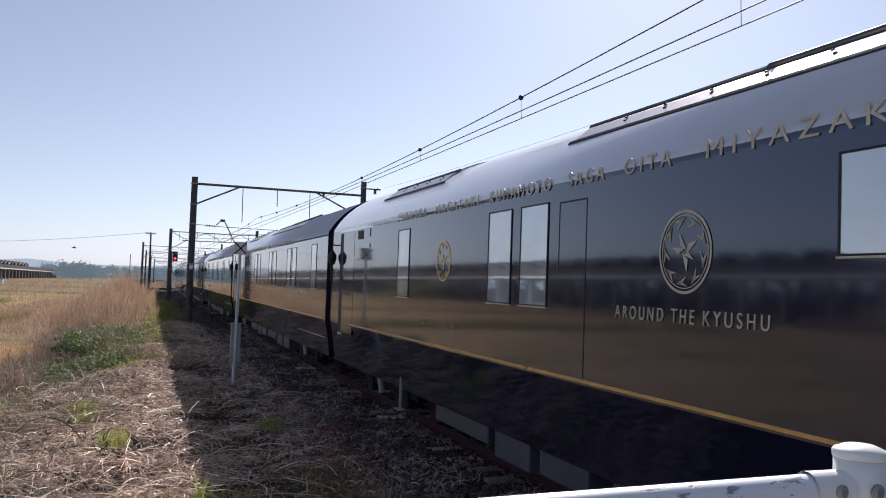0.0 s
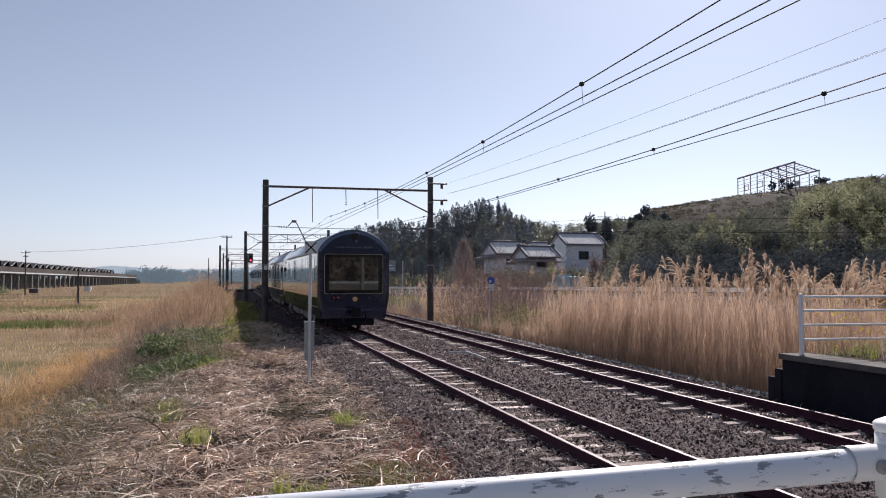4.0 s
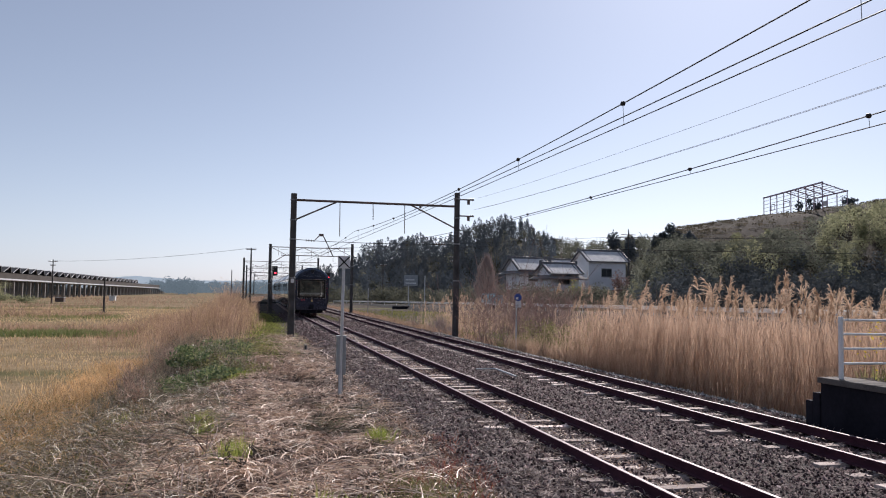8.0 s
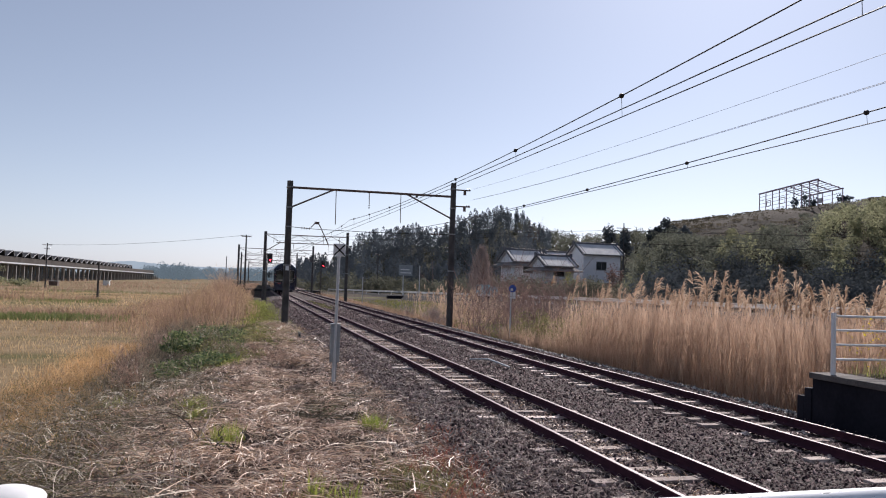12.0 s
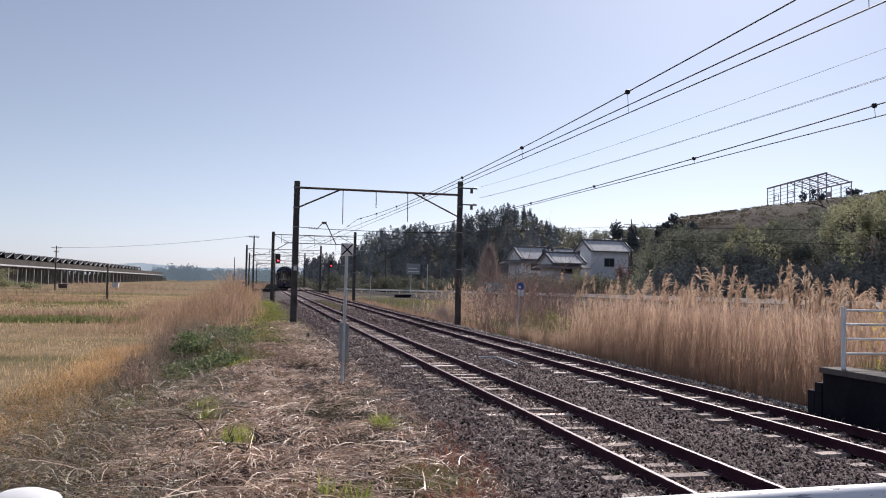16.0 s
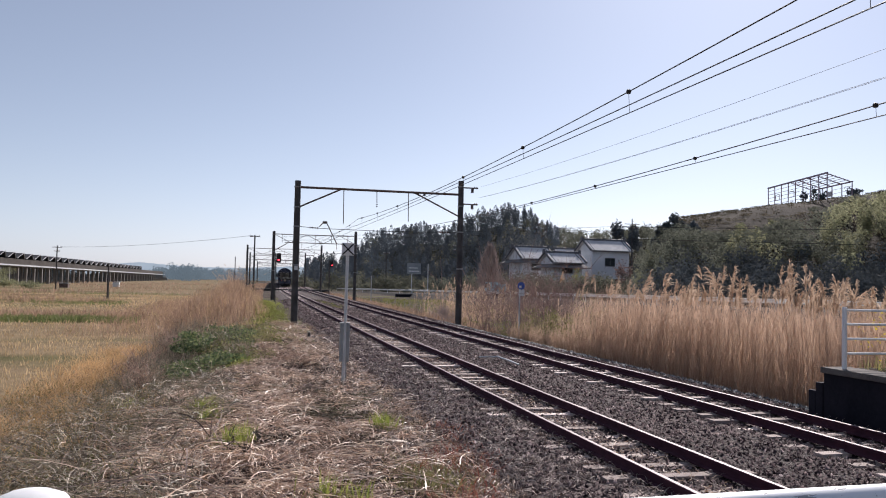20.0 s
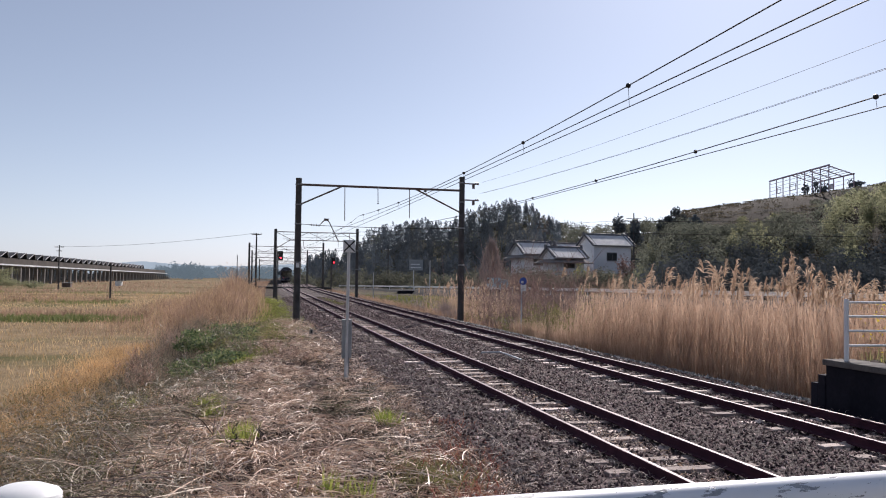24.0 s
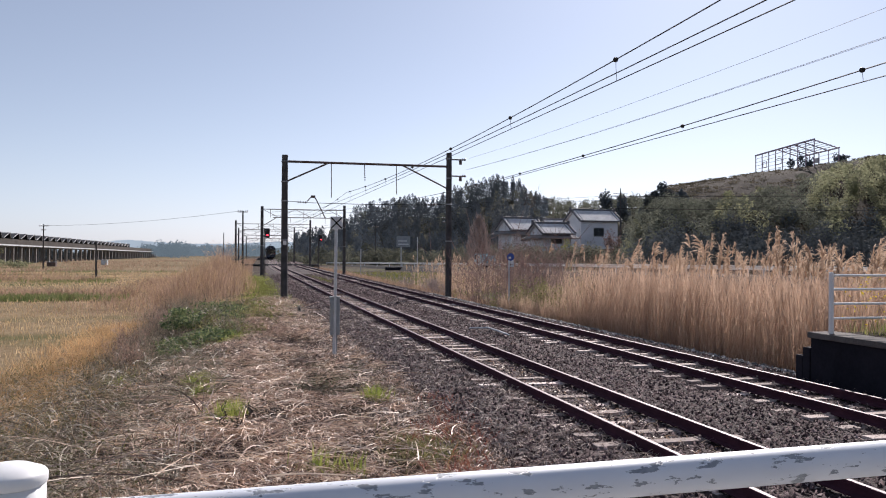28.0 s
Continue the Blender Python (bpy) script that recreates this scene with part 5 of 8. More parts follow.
# small line-side objects
def kilometre_stone(x, y):
    thing = empty("marker_stone")
    tagged(thing, "small pale marker stone with a dark numeral beside the track", "marker stone")
    bm = boxes((x - 0.09, y - 0.07, -0.45, x + 0.09, y + 0.07, 0.02), bevel=0.02)
    for v in bm.verts:
        if v.co.z > -0.1:
            v.co.x = x + (v.co.x - x) * 0.6
    part("stone", bm, M_CONCRETE, thing)
    part("numeral_bar", boxes((x - 0.03, y - 0.085, -0.16, x + 0.03, y - 0.075, -0.04)), M_BLACK, thing)


kilometre_stone(2.54, 34.0)
slab = part("cable_cover", tube([(7.15, 24.7, -0.13), (7.75, 24.7, -0.12), (7.72, 23.5, -0.12), (7.68, 22.4, -0.13)], 0.026, 6), M_POST)
tagged(slab, "pale cable duct lying between the tracks", "cable duct")


def pipe_barrier():
    """White pipe barrier at the platform's end."""
    thing = empty("pipe_barrier")
    tagged(thing, "white pipe barrier with chipped paint at the platform end", "barrier")
    posts = [(-0.23, 0.959), (1.249, 0.939), (2.73, 0.919)]
    tops, axes = (2.004, 2.022, 2.022), (1.944, 1.967, 1.967)
    for (x, y), top in zip(posts, tops):
        pst = part("post", turned([(0.0325, 0.7), (0.0325, top - 0.11), (0.0365, top - 0.108), (0.0365, top - 0.014)], 28, Matrix.Translation((x, y, 0))), M_WHITE, thing, "white painted post", smooth=False)
        for poly in pst.data.polygons:
            poly.use_smooth = len(poly.vertices) == 4
        cap = part("cap", turned([(0.037, top - 0.0135), (0.0385, top - 0.011), (0.0385, top - 0.003), (0.036, top), (0.022, top + 0.006), (0.004, top + 0.008)], 28, Matrix.Translation((x, y, 0))), M_WHITE, pst, "domed white cap", smooth=True)
    d = (Vector((posts[1][0], posts[1][1], 0)) - Vector((posts[0][0], posts[0][1], 0))).normalized()
    joints = [Vector((-1.7, 0.979, axes[0]))] + [Vector((*p, z)) for p, z in zip(posts, axes)]
    for a, b in zip(joints, joints[1:]):
        n = 24
        pts = [a.lerp(b, k / n) for k in range(n + 1)]
        rail = part("top_rail", tube(pts, 0.023, 20), M_CHIPPED, thing, "white top rail, paint flaking to grey", smooth=True)
        for e, f in ((a, 1), (b, -1)):
            part("sleeve", tube([e + d * f * 0.03, e + d * f * 0.1], 0.0255, 20), M_WHITE, rail, smooth=True)
            part("bolt", turned([(0.0105, 0), (0.0105, 0.003), (0.006, 0.006)], 18, Matrix.Translation(e + d * f * 0.06 + Vector((0, -1, 0)) * 0.0255) @ pose(0, 0, 0, 90)), M_STEEL, rail, "grey bolt head")
        low = part("mid_rail", tube([p - Vector((0, 0, 0.5)) for p in pts], 0.023, 14), M_CHIPPED, thing, smooth=True)
    for (x, y), zc in zip(posts, axes):
        part("bolt", turned([(0.0115, 0), (0.0115, 0.003), (0.006, 0.006)], 18, Matrix.Translation((x - 0.005, y - 0.0365, zc)) @ pose(0, 0, 0, 90)), M_STEEL, thing, "grey bolt head")


pipe_barrier()


def far_fence():
    thing = empty("platform_fence")
    tagged(thing, "white painted pipe fence across the far platform end", "fence")
    for x, z0 in ((10.74, 0.7), (12.78, 0.7)):
        part("post", rods(((x, 12.95, z0), (x, 12.95, 1.92), 0.045), n=12), M_WHITE, thing)
    for z in (1.86, 1.6, 1.33, 1.06):
        part("rail", rods(((10.74, 12.95, z), (12.78, 12.95, z - 0.01), 0.023), n=8), M_WHITE, thing)


far_fence()


def speed_board(x, y, z):
    thing = empty("speed_board")
    tagged(thing, "white diamond board with a black numeral on a post", "railway sign")
    part("post", rods(((x + 0.02, y + 0.05, 0.6), (x + 0.02, y + 0.05, z + 0.5), 0.035)), M_POST, thing)
    bm = boxes((-0.14, -0.01, -0.14, 0.14, 0.01, 0.14))
    bmesh.ops.transform(bm, matrix=Matrix.Translation((x, y, z)) @ pose(0, 0, 0, 0, 45), verts=bm.verts[:])
    part("board", bm, M_WHITE, thing)
    lettering("numeral", "5", 0.2, (x, y - 0.014, z), M_BLACK, thing, side=2)
    part("hood", boxes((x - 0.12, y - 0.1, z + 0.24, x + 0.2, y + 0.1, z + 0.26)), M_POST, thing)


speed_board(11.4, 10.0, 3.15)


# ---- far things ----
def viaduct():
    """A long elevated guideway with a pitched array on its deck, falling gently as it goes."""
    thing = empty("viaduct", pose(-62.35, 222.0, 0.35, -0.41, 0, -2.84))
    tagged(thing, "long grey concrete viaduct carrying rows of dark panels", "viaduct", kind="structure")
    L = 292.0
    part("deck", boxes((-2.6, -160, 3.1, 2.2, L, 3.75)), M_COLUMN, thing, "dark concrete deck")
    part("parapet", boxes((2.2, -160, 3.3, 2.35, L, 3.62)), M_POST, thing)
    col = boxes((-0.4, -0.4, -2.4, 0.4, 0.4, 3.1), bevel=0.05)
    me = bpy.data.meshes.new("column")
    col.to_mesh(me)
    col.free()
    me.materials.append(M_COLUMN)
    y = -155.0
    while y < L:
        for x in (-1.8, 1.5):
            c = new("column", me)
            c.parent = thing
            c.location = (x, y, 0)
        y += 7.2
    part("panel_base", prism([(-2.5, 3.75), (2.1, 3.75), (2.0, 5.2), (-2.4, 5.3)], -160, L), M_SCREEN, thing, "dark louvred side screen")
    pm = boxes((-2.4, 0.0, 5.28, 2.2, 0.12, 5.4))
    for q in (((-2.4, 0.1, 5.35), (2.2, 0.1, 5.35), (2.2, 5.4, 6.85), (-2.4, 5.4, 6.85)), ((-2.4, 5.4, 6.85), (2.2, 5.4, 6.85), (2.2, 6.2, 5.25), (-2.4, 6.2, 5.25)), ((-2.3, 0.5, 5.4), (-2.3, 5.4, 6.8), (-2.3, 6.1, 5.25), (-2.3, 3.0, 5.25))):
        pm.faces.new([pm.verts.new(v) for v in q])
    pme = bpy.data.meshes.new("panel")
    pm.to_mesh(pme)
    pm.free()
    pme.materials.append(M_PANEL)
    sm = rods(((2.25, 0.1, 5.3), (2.25, 5.4, 6.9), 0.09), ((2.25, 5.4, 6.9), (2.25, 6.2, 5.25), 0.09), n=6)
    sme = bpy.data.meshes.new("panel_strut")
    sm.to_mesh(sme)
    sm.free()
    sme.materials.append(M_STEEL)
    y = -150.0
    while y < 196:
        for me in (pme, sme):
            c = new(me.name, me)
            c.parent = thing
            c.location = (0, y, 0)
        y += 7.5


viaduct()


def gable_house(name, x, y, w, d, wall, rise, turn, base, label, wall_paint=M_PLASTER, wall_label="white plaster walls", pent=False):
    """A tiled house: walls, a pitched roof with its ridge along the front, dark ridge caps; w along the front, d deep."""
    thing = empty(name, pose(x, y, base, 0, 0, turn))
    tagged(thing, label, "house", group="tiled houses")
    part("wall", prism([(-d / 2, 0), (d / 2, 0), (d / 2, wall), (0, wall + rise * 0.86), (-d / 2, wall)], -w / 2, w / 2), wall_paint, thing, wall_label)
    for s in (-1, 1):
        bm = bmesh.new()
        e = 0.7
        x1, z1 = s * (d / 2 + e), wall - e * rise / (d / 2) + 0.05
        n = int((w + 1.2) / 0.42)
        for k in range(n):
            a, b = -w / 2 - 0.6 + k * (w + 1.2) / n, -w / 2 - 0.6 + (k + 1) * (w + 1.2) / n
            m = (a + b) / 2
            q = [bm.verts.new(p) for p in ((0, a, wall + rise), (x1, a, z1), (x1, m, z1 + 0.05), (0, m, wall + rise + 0.05), (x1, b, z1), (0, b, wall + rise))]
            bm.faces.new((q[0], q[1], q[2], q[3]))
            bm.faces.new((q[3], q[2], q[4], q[5]))
        bmesh.ops.remove_doubles(bm, verts=bm.verts[:], dist=0.001)
        bmesh.ops.solidify(bm, geom=bm.faces[:], thickness=0.12)
        part("roof", bm, M_TILE, thing, "silver-grey tiled roof slope")
        part("eave", boxes(*[tuple(v) for v in [(min(x1, x1 - s * 0.1), -w / 2 - 0.6, z1 - 0.12, max(x1, x1 - s * 0.1), w / 2 + 0.6, z1 + 0.02)]]), M_RIDGE, thing)
        for yy in (-w / 2 - 0.55, w / 2 + 0.55):
            part("verge_cap", rods(((0, yy, wall + rise + 0.14), (x1, yy, z1 + 0.16), 0.24), n=8), M_RIDGE, thing, "dark rounded verge tiles")
            yi = yy - math.copysign(0.42, yy)
            part("verge_line", rods(((0, yi, wall + rise + 0.07), (x1, yi, z1 + 0.07), 0.06), n=6), M_WHITE, thing, "white mortar line beside the verge")
            part("verge_roll", rods(((0, yi - math.copysign(0.3, yy), wall + rise + 0.07), (x1, yi - math.copysign(0.3, yy), z1 + 0.07), 0.14), n=6), M_RIDGE, thing)
    part("ridge", boxes((-0.28, -w / 2 - 0.75, wall + rise - 0.08, 0.28, w / 2 + 0.75, wall + rise + 0.42), bevel=0.08), M_RIDGE, thing, "heavy dark ridge")
    for yy in (-w / 2 - 0.8, w / 2 + 0.8):
        part("ridge_end", boxes((-0.42, yy - 0.14, wall + rise - 0.2, 0.42, yy + 0.14, wall + rise + 0.72), bevel=0.1), M_RIDGE, thing, "upright ridge-end tile")
    if pent:
        bm = bmesh.new()
        rings = [[bm.verts.new((a * (d / 2 + o), b * (w / 2 + o), z)) for a, b in ((-1, -1), (1, -1), (1, 1), (-1, 1))] for o, z in ((0.02, wall - 0.5), (1.35, wall - 1.15), (1.35, wall - 1.3), (0.02, wall - 0.75))]
        for p, q in zip(rings, rings[1:]):
            for k in range(4):
                bm.faces.new((p[k], p[(k + 1) % 4], q[(k + 1) % 4], q[k]))
        part("pent_roof", bm, M_SHADETILE, thing, "lower tiled skirt roof round the walls")
    win = empty("window")
    win.parent = thing
    part("window_frame", boxes((-d / 2 - 0.06, -1.0, wall * 0.42, -d / 2 - 0.005, 1.3, wall * 0.72)), M_STEEL, win)
    for a, b in ((-0.9, 0.1), (0.15, 1.2)):
        part("pane", boxes((-d / 2 - 0.08, a, wall * 0.45, -d / 2 - 0.06, b, wall * 0.7)), M_HOUSEGLASS, win)
    return thing


def polar(az, r):
    return r * math.sin(radians(az)), r * math.cos(radians(az))


for az, r, w, d, wall, rise, base, pent, about in ((24.6, 172, 8.2, 6.6, 6.0, 1.9, 3.2, False, "two-storey white house with a silver-grey tiled roof"), (19.6, 168, 6.6, 6.2, 4.6, 2.0, 2.7, True, "single-storey white house with a grey gable and skirt roof"),
                                                   (21.75, 158, 5.9, 5.6, 3.9, 1.6, 2.4, True, "low white house with a grey tiled gable beside the larger one"), (22.3, 184, 7.0, 5.0, 5.0, 1.5, 3.2, False, "rear wing with a dark tiled roof")):
    hx, hy = polar(az, r)
    gable_house("house", hx, hy, w, d, wall, rise, 116 - az, base, about, pent=pent)
    # houses are raised to fit the camera's view; this added block fills below them
    terrace = part("house_base_block", boxes((-9, -7, -1.6, 9, 7, base + 0.02), bevel=0.1), M_SCRUB)
    terrace.matrix_basis = pose(hx, hy, 0, 0, 0, -az)
    tagged(terrace, "block added under the houses, which are raised to fit the camera's view", "terrace", kind="structure")


def steel_frame():
    """A half-built lean-to: a long high side, a lower side, rafters over part of it."""
    thing = empty("steel_frame", pose(76.7, 95.8, 14.8, 0, 0, -12.1))
    tagged(thing, "bare purple-brown steel frame of a shed on the hilltop", "building frame")
    W, L, H, LOW = 3.46, 19.0, 3.2, 2.1
    for k in range(9):
        y = L * k / 8
        part("column", boxes((-0.055, y - 0.055, -1.2, 0.055, y + 0.055, H)), M_PURLIN, thing)
    for k in range(5):
        y = 11.0 * k / 4
        part("column", boxes((W - 0.05, y - 0.05, -1.2, W + 0.05, y + 0.05, LOW)), M_PURLIN, thing)
        part("rafter", rods(((0, y, H), (W, y, LOW), 0.075), n=6), M_PURLIN, thing)
    part("ridge_beam", boxes((-0.11, -0.1, H, 0.11, L + 0.1, H + 0.2)), M_PURLIN, thing)
    part("eave_beam", boxes((W - 0.1, -0.1, LOW, W + 0.1, 11.1, LOW + 0.16)), M_PURLIN, thing)
    for k in range(1, 6):
        u = k / 6
        z = H + (LOW - H) * u
        part("purlin", boxes((W * u - 0.03, 0, z + 0.09, W * u + 0.03, 11.0, z + 0.15)), M_PURLIN, thing)
    for z in (0.5, 1.05, 1.6, 2.15, 2.7):
        part("side_girt", boxes((-0.12, 8.0, z - 0.025, -0.09, L, z + 0.025)), M_PURLIN, thing)
        if z < 2:
            part("side_girt", boxes((W + 0.09, 0, z - 0.02, W + 0.12, 5.5, z + 0.02)), M_PURLIN, thing)
    for y0, y1 in ((9.6, 11.6), (14.6, 15.9)):
        fr = empty("window_frame")
        fr.parent = thing
        for b in ((y0, y0 + 0.1, 0.95, 1.9), (y1, y1 + 0.1, 0.95, 1.9), (y0, y1, 0.95, 1.05), (y0, y1, 1.8, 1.9)):
            part("bar", boxes((-0.18, b[0], b[2], -0.125, b[1], b[3])), M_PURLIN, fr)
    part("sheet", boxes((W + 0.125, 5.6, 0.75, W + 0.15, 7.4, 1.5)), M_POST, thing, "pale sheet leaning on the frame")

steel_frame()


ROAD_AZ = [7, 12, 17, 22, 28, 35, 45, 62]
ROAD_R = [200, 150, 112, 88, 70, 61, 57, 62]


def road():
    """A country road beyond the reeds with a pale guard rail."""
    pts = []
    for u in np.linspace(0, 1, 60):
        a = 7 + 55 * u
        r = float(np.interp(a, ROAD_AZ, ROAD_R))
        pts.append((*polar(a, r), 1.49 - 0.012 * r))
    bank = []
    sec = [(-6.0, -2.6), (-3.2, 0.0), (3.2, 0.0), (6.0, -2.6)]
    rows = []
    for i, (x, y, z) in enumerate(pts):
        a, b = pts[max(i - 1, 0)], pts[min(i + 1, len(pts) - 1)]
        d = unit(np.array([b[0] - a[0], b[1] - a[1]]))
        nrm = np.array([-d[1], d[0]])
        rows.append([(x - nrm[0] * o, y - nrm[1] * o, z + h) for o, h in sec])
    rows = np.array(rows)
    i = (np.arange(59)[:, None] * 4 + np.arange(3)).ravel()
    ob = shell("road", rows.reshape(-1, 3), np.full(len(i), 4), np.stack([i, i + 4, i + 5, i + 1], 1).ravel(), M_ASPHALT)
    tagged(ob, "grey country road on a low bank", "road", kind="structure")
    g = empty("guard_rail")
    tagged(g, "pale steel guard rail along the road", "guard rail", kind="structure")
    edge = rows[:, 2]
    side = [(float(p[0]), float(p[1]), float(p[2])) for p in edge]
    bm = bmesh.new()
    last = None
    for x, y, z in side:
        cur = [bm.verts.new((x, y, z + h)) for h in (0.45, 0.52, 0.6, 0.68, 0.75)]
        for k, v in enumerate(cur):
            v.co.x -= (0.05, 0.0, 0.05, 0.0, 0.05)[k]
        if last:
            for k in range(4):
                bm.faces.new((last[k], cur[k], cur[k + 1], last[k + 1]))
        last = cur
    bmesh.ops.solidify(bm, geom=bm.faces[:], thickness=0.01)
    part("rail_beam", bm, M_POST, g, "pale corrugated rail beam")
    for k in range(0, 60):
        x, y, z = side[k]
        part("post", rods(((x, y, z - 0.5), (x, y, z + 0.75), 0.06), n=8), M_POST, g)


road()


def small_truck():
    """A light truck; it heads along its own +x and is keyed along the road."""
    thing = empty("truck")
    tagged(thing, "small pale blue truck driving along the country road", "truck")
    part("chassis", boxes((-2.3, -0.8, 0.4, 2.2, 0.8, 0.62)), M_UNDER, thing)
    cab = part("cab", prism([(0.95, 0.62), (2.3, 0.62), (2.3, 1.15), (1.95, 1.95), (0.95, 1.98)], -0.83, 0.83), M_FARTRUCK, thing, "pale blue cab")
    for s in (-0.845, 0.835):
        part("window", prism([(1.1, 1.2), (2.05, 1.2), (1.85, 1.8), (1.1, 1.82)], s, s + 0.01), M_TAILGLASS, cab)
    bed = part("cargo_box", boxes((-2.35, -0.85, 0.62, 0.8, 0.85, 1.75), bevel=0.03), M_FARTRUCK, thing, "pale blue cargo box")
    for x in (-1.5, 1.5):
        for s in (-1, 1):
            wheel = part("wheel", rods(((x, s * 0.62, 0.33), (x, s * 0.84, 0.33), 0.33), n=18), M_UNDER, thing)
            part("rim", rods(((x, s * 0.82, 0.33), (x, s * 0.855, 0.33), 0.19), n=14), M_STEEL, wheel)
    return thing


truck = small_truck()


def bird():
    """A dark bird gliding, nose along +x."""
    thing = empty("bird")
    tagged(thing, "small dark bird gliding over the field", "bird")
    part("body", turned([(0.005, -0.16), (0.03, -0.1), (0.045, 0.0), (0.03, 0.09), (0.012, 0.15)], 10, pose(0, 0, 0, 0, 90)), M_BLACK, thing, smooth=True)
    for s in (-1, 1):
        bm = bmesh.new()
        q = [bm.verts.new(p) for p in ((0.06, s * 0.02, 0.01), (0.04, s * 0.2, 0.09), (-0.08, s * 0.42, 0.06), (-0.05, s * 0.2, 0.07), (-0.05, s * 0.02, 0.0))]
        bm.faces.new((q[0], q[1], q[3], q[4]))
        bm.faces.new((q[1], q[2], q[3]))
        bmesh.ops.solidify(bm, geom=bm.faces[:], thickness=0.008)
        part("wing", bm, M_BLACK, thing)
    tail = bmesh.new()
    q = [tail.verts.new(p) for p in ((-0.12, 0.02, 0), (-0.12, -0.02, 0), (-0.27, -0.06, 0), (-0.27, 0.06, 0))]
    tail.faces.new(q)
    bmesh.ops.solidify(tail, geom=tail.faces[:], thickness=0.008)
    part("tail", tail, M_BLACK, thing)
    return thing


flyer = bird()
# solid block without an opening; its dark colour stands in for the culvert's shade
w = part("culvert_slab", boxes((25.5, 141, -1.3, 30.5, 142, -0.35), bevel=0.05), M_DARKCONC)
tagged(w, "dark slab below the road standing in for a culvert's shade", "wall", kind="structure")


def road_sign(x, y):
    thing = empty("direction_sign")
    tagged(thing, "pale direction sign on twin posts beside the road", "road sign")
    for k in (-0.5, 2.6):
        part("post", rods(((x + k, y, -0.5), (x + k, y, 5.2), 0.09)), M_POST, thing)
    part("board", boxes((x - 1.4, y - 0.1, 3.3, x + 1.2, y - 0.05, 5.3)), M_BOX, thing)
    part("board_bars", boxes((x - 1.1, y - 0.13, 3.7, x + 0.9, y - 0.11, 3.9), (x - 1.1, y - 0.13, 4.3, x + 0.6, y - 0.11, 4.5)), M_WHITE, thing)


road_sign(30.3, 149.0)


def field_hut(x, y, w, h, paint, label):
    thing = empty("field_hut")
    tagged(thing, label, "hut")
    part("body", boxes((x - w / 2, y, -1.6, x + w / 2, y + w, -1.5 + h), bevel=0.02), paint, thing)
    part("roof", boxes((x - w / 2 - 0.15, y - 0.15, -1.49 + h, x + w / 2 + 0.15, y + w + 0.15, -1.4 + h), bevel=0.02), M_BOX, thing)


field_hut(*polar(-8.3, 235), 1.6, 1.3, M_WHITE, "small white pump hut at the edge of the field")
field_hut(*polar(-11.4, 212), 1.9, 1.0, M_RUSTY, "low dark rusty hut in the field below the viaduct")
post = part("delineator_post", rods(((14.2, 95.0, -0.7), (14.2, 95.0, 2.6), 0.05)), M_POST)
tagged(post, "thin pale post beside the far track", "post")


# behind the camera: what the end window mirrors
BACK = pose(73.0, -79.0, 0.0, 0, 0, 46)


def back_road():
    """The station road on its low bank, with a pale guard rail on the near side; it runs along its own x."""
    thing = empty("station_road", BACK.copy())
    tagged(thing, "grey station road with a pale guard rail on a low bank", "road", kind="structure")
    bank = bmesh.new()
    for x in (-90, 90):
        for y, z in ((-5.5, 0.0), (-3.4, 0.42), (3.4, 0.42), (9.0, -1.4)):
            bank.verts.new((x, y, z - (1.4 if y < -5 else 0)))
    v = list(bank.verts)
    for k in range(3):
        bank.faces.new((v[k], v[k + 4], v[k + 5], v[k + 1]))
    part("roadway", bank, M_ASPHALT, thing, "worn asphalt roadway")
    part("rail_beam", boxes((-90, 3.2, 0.85, 90, 3.26, 1.15), bevel=0.01), M_POST, thing, "pale guard rail beam")
    for k in range(60):
        part("post", rods(((-88 + 3 * k, 3.3, 0.0), (-88 + 3 * k, 3.3, 1.15), 0.055), n=8), M_POST, thing)


back_road()
for az, r, w, d, wall, rise, turn, paint, about in ((38.4, 152, 7.5, 6.0, 4.7, 1.7, 50, M_PLASTER, "white house with a grey tiled gable beyond the station road"), (33.6, 160, 8.0, 6.5, 5.2, 1.8, 40, M_PLASTER, "white house with a grey tiled roof beyond the station road"),
                                                    (41.2, 140, 9.0, 8.0, 6.0, 2.4, 48, M_BROWNWALL, "large brown-walled house beyond the station road"), (46.5, 150, 7.0, 6.0, 4.4, 1.7, 60, M_PLASTER, "small white house beyond the station road"),
                                                    (22.0, 150, 9.0, 7.0, 4.8, 1.9, 25, M_BROWNWALL, "brown timber house with a grey tiled roof")):
    gable_house("house", r * math.sin(radians(az)), -r * math.cos(radians(az)), w, d, wall, rise, turn, -0.4, about, paint, "white plaster walls" if paint is M_PLASTER else "brown timber walls")


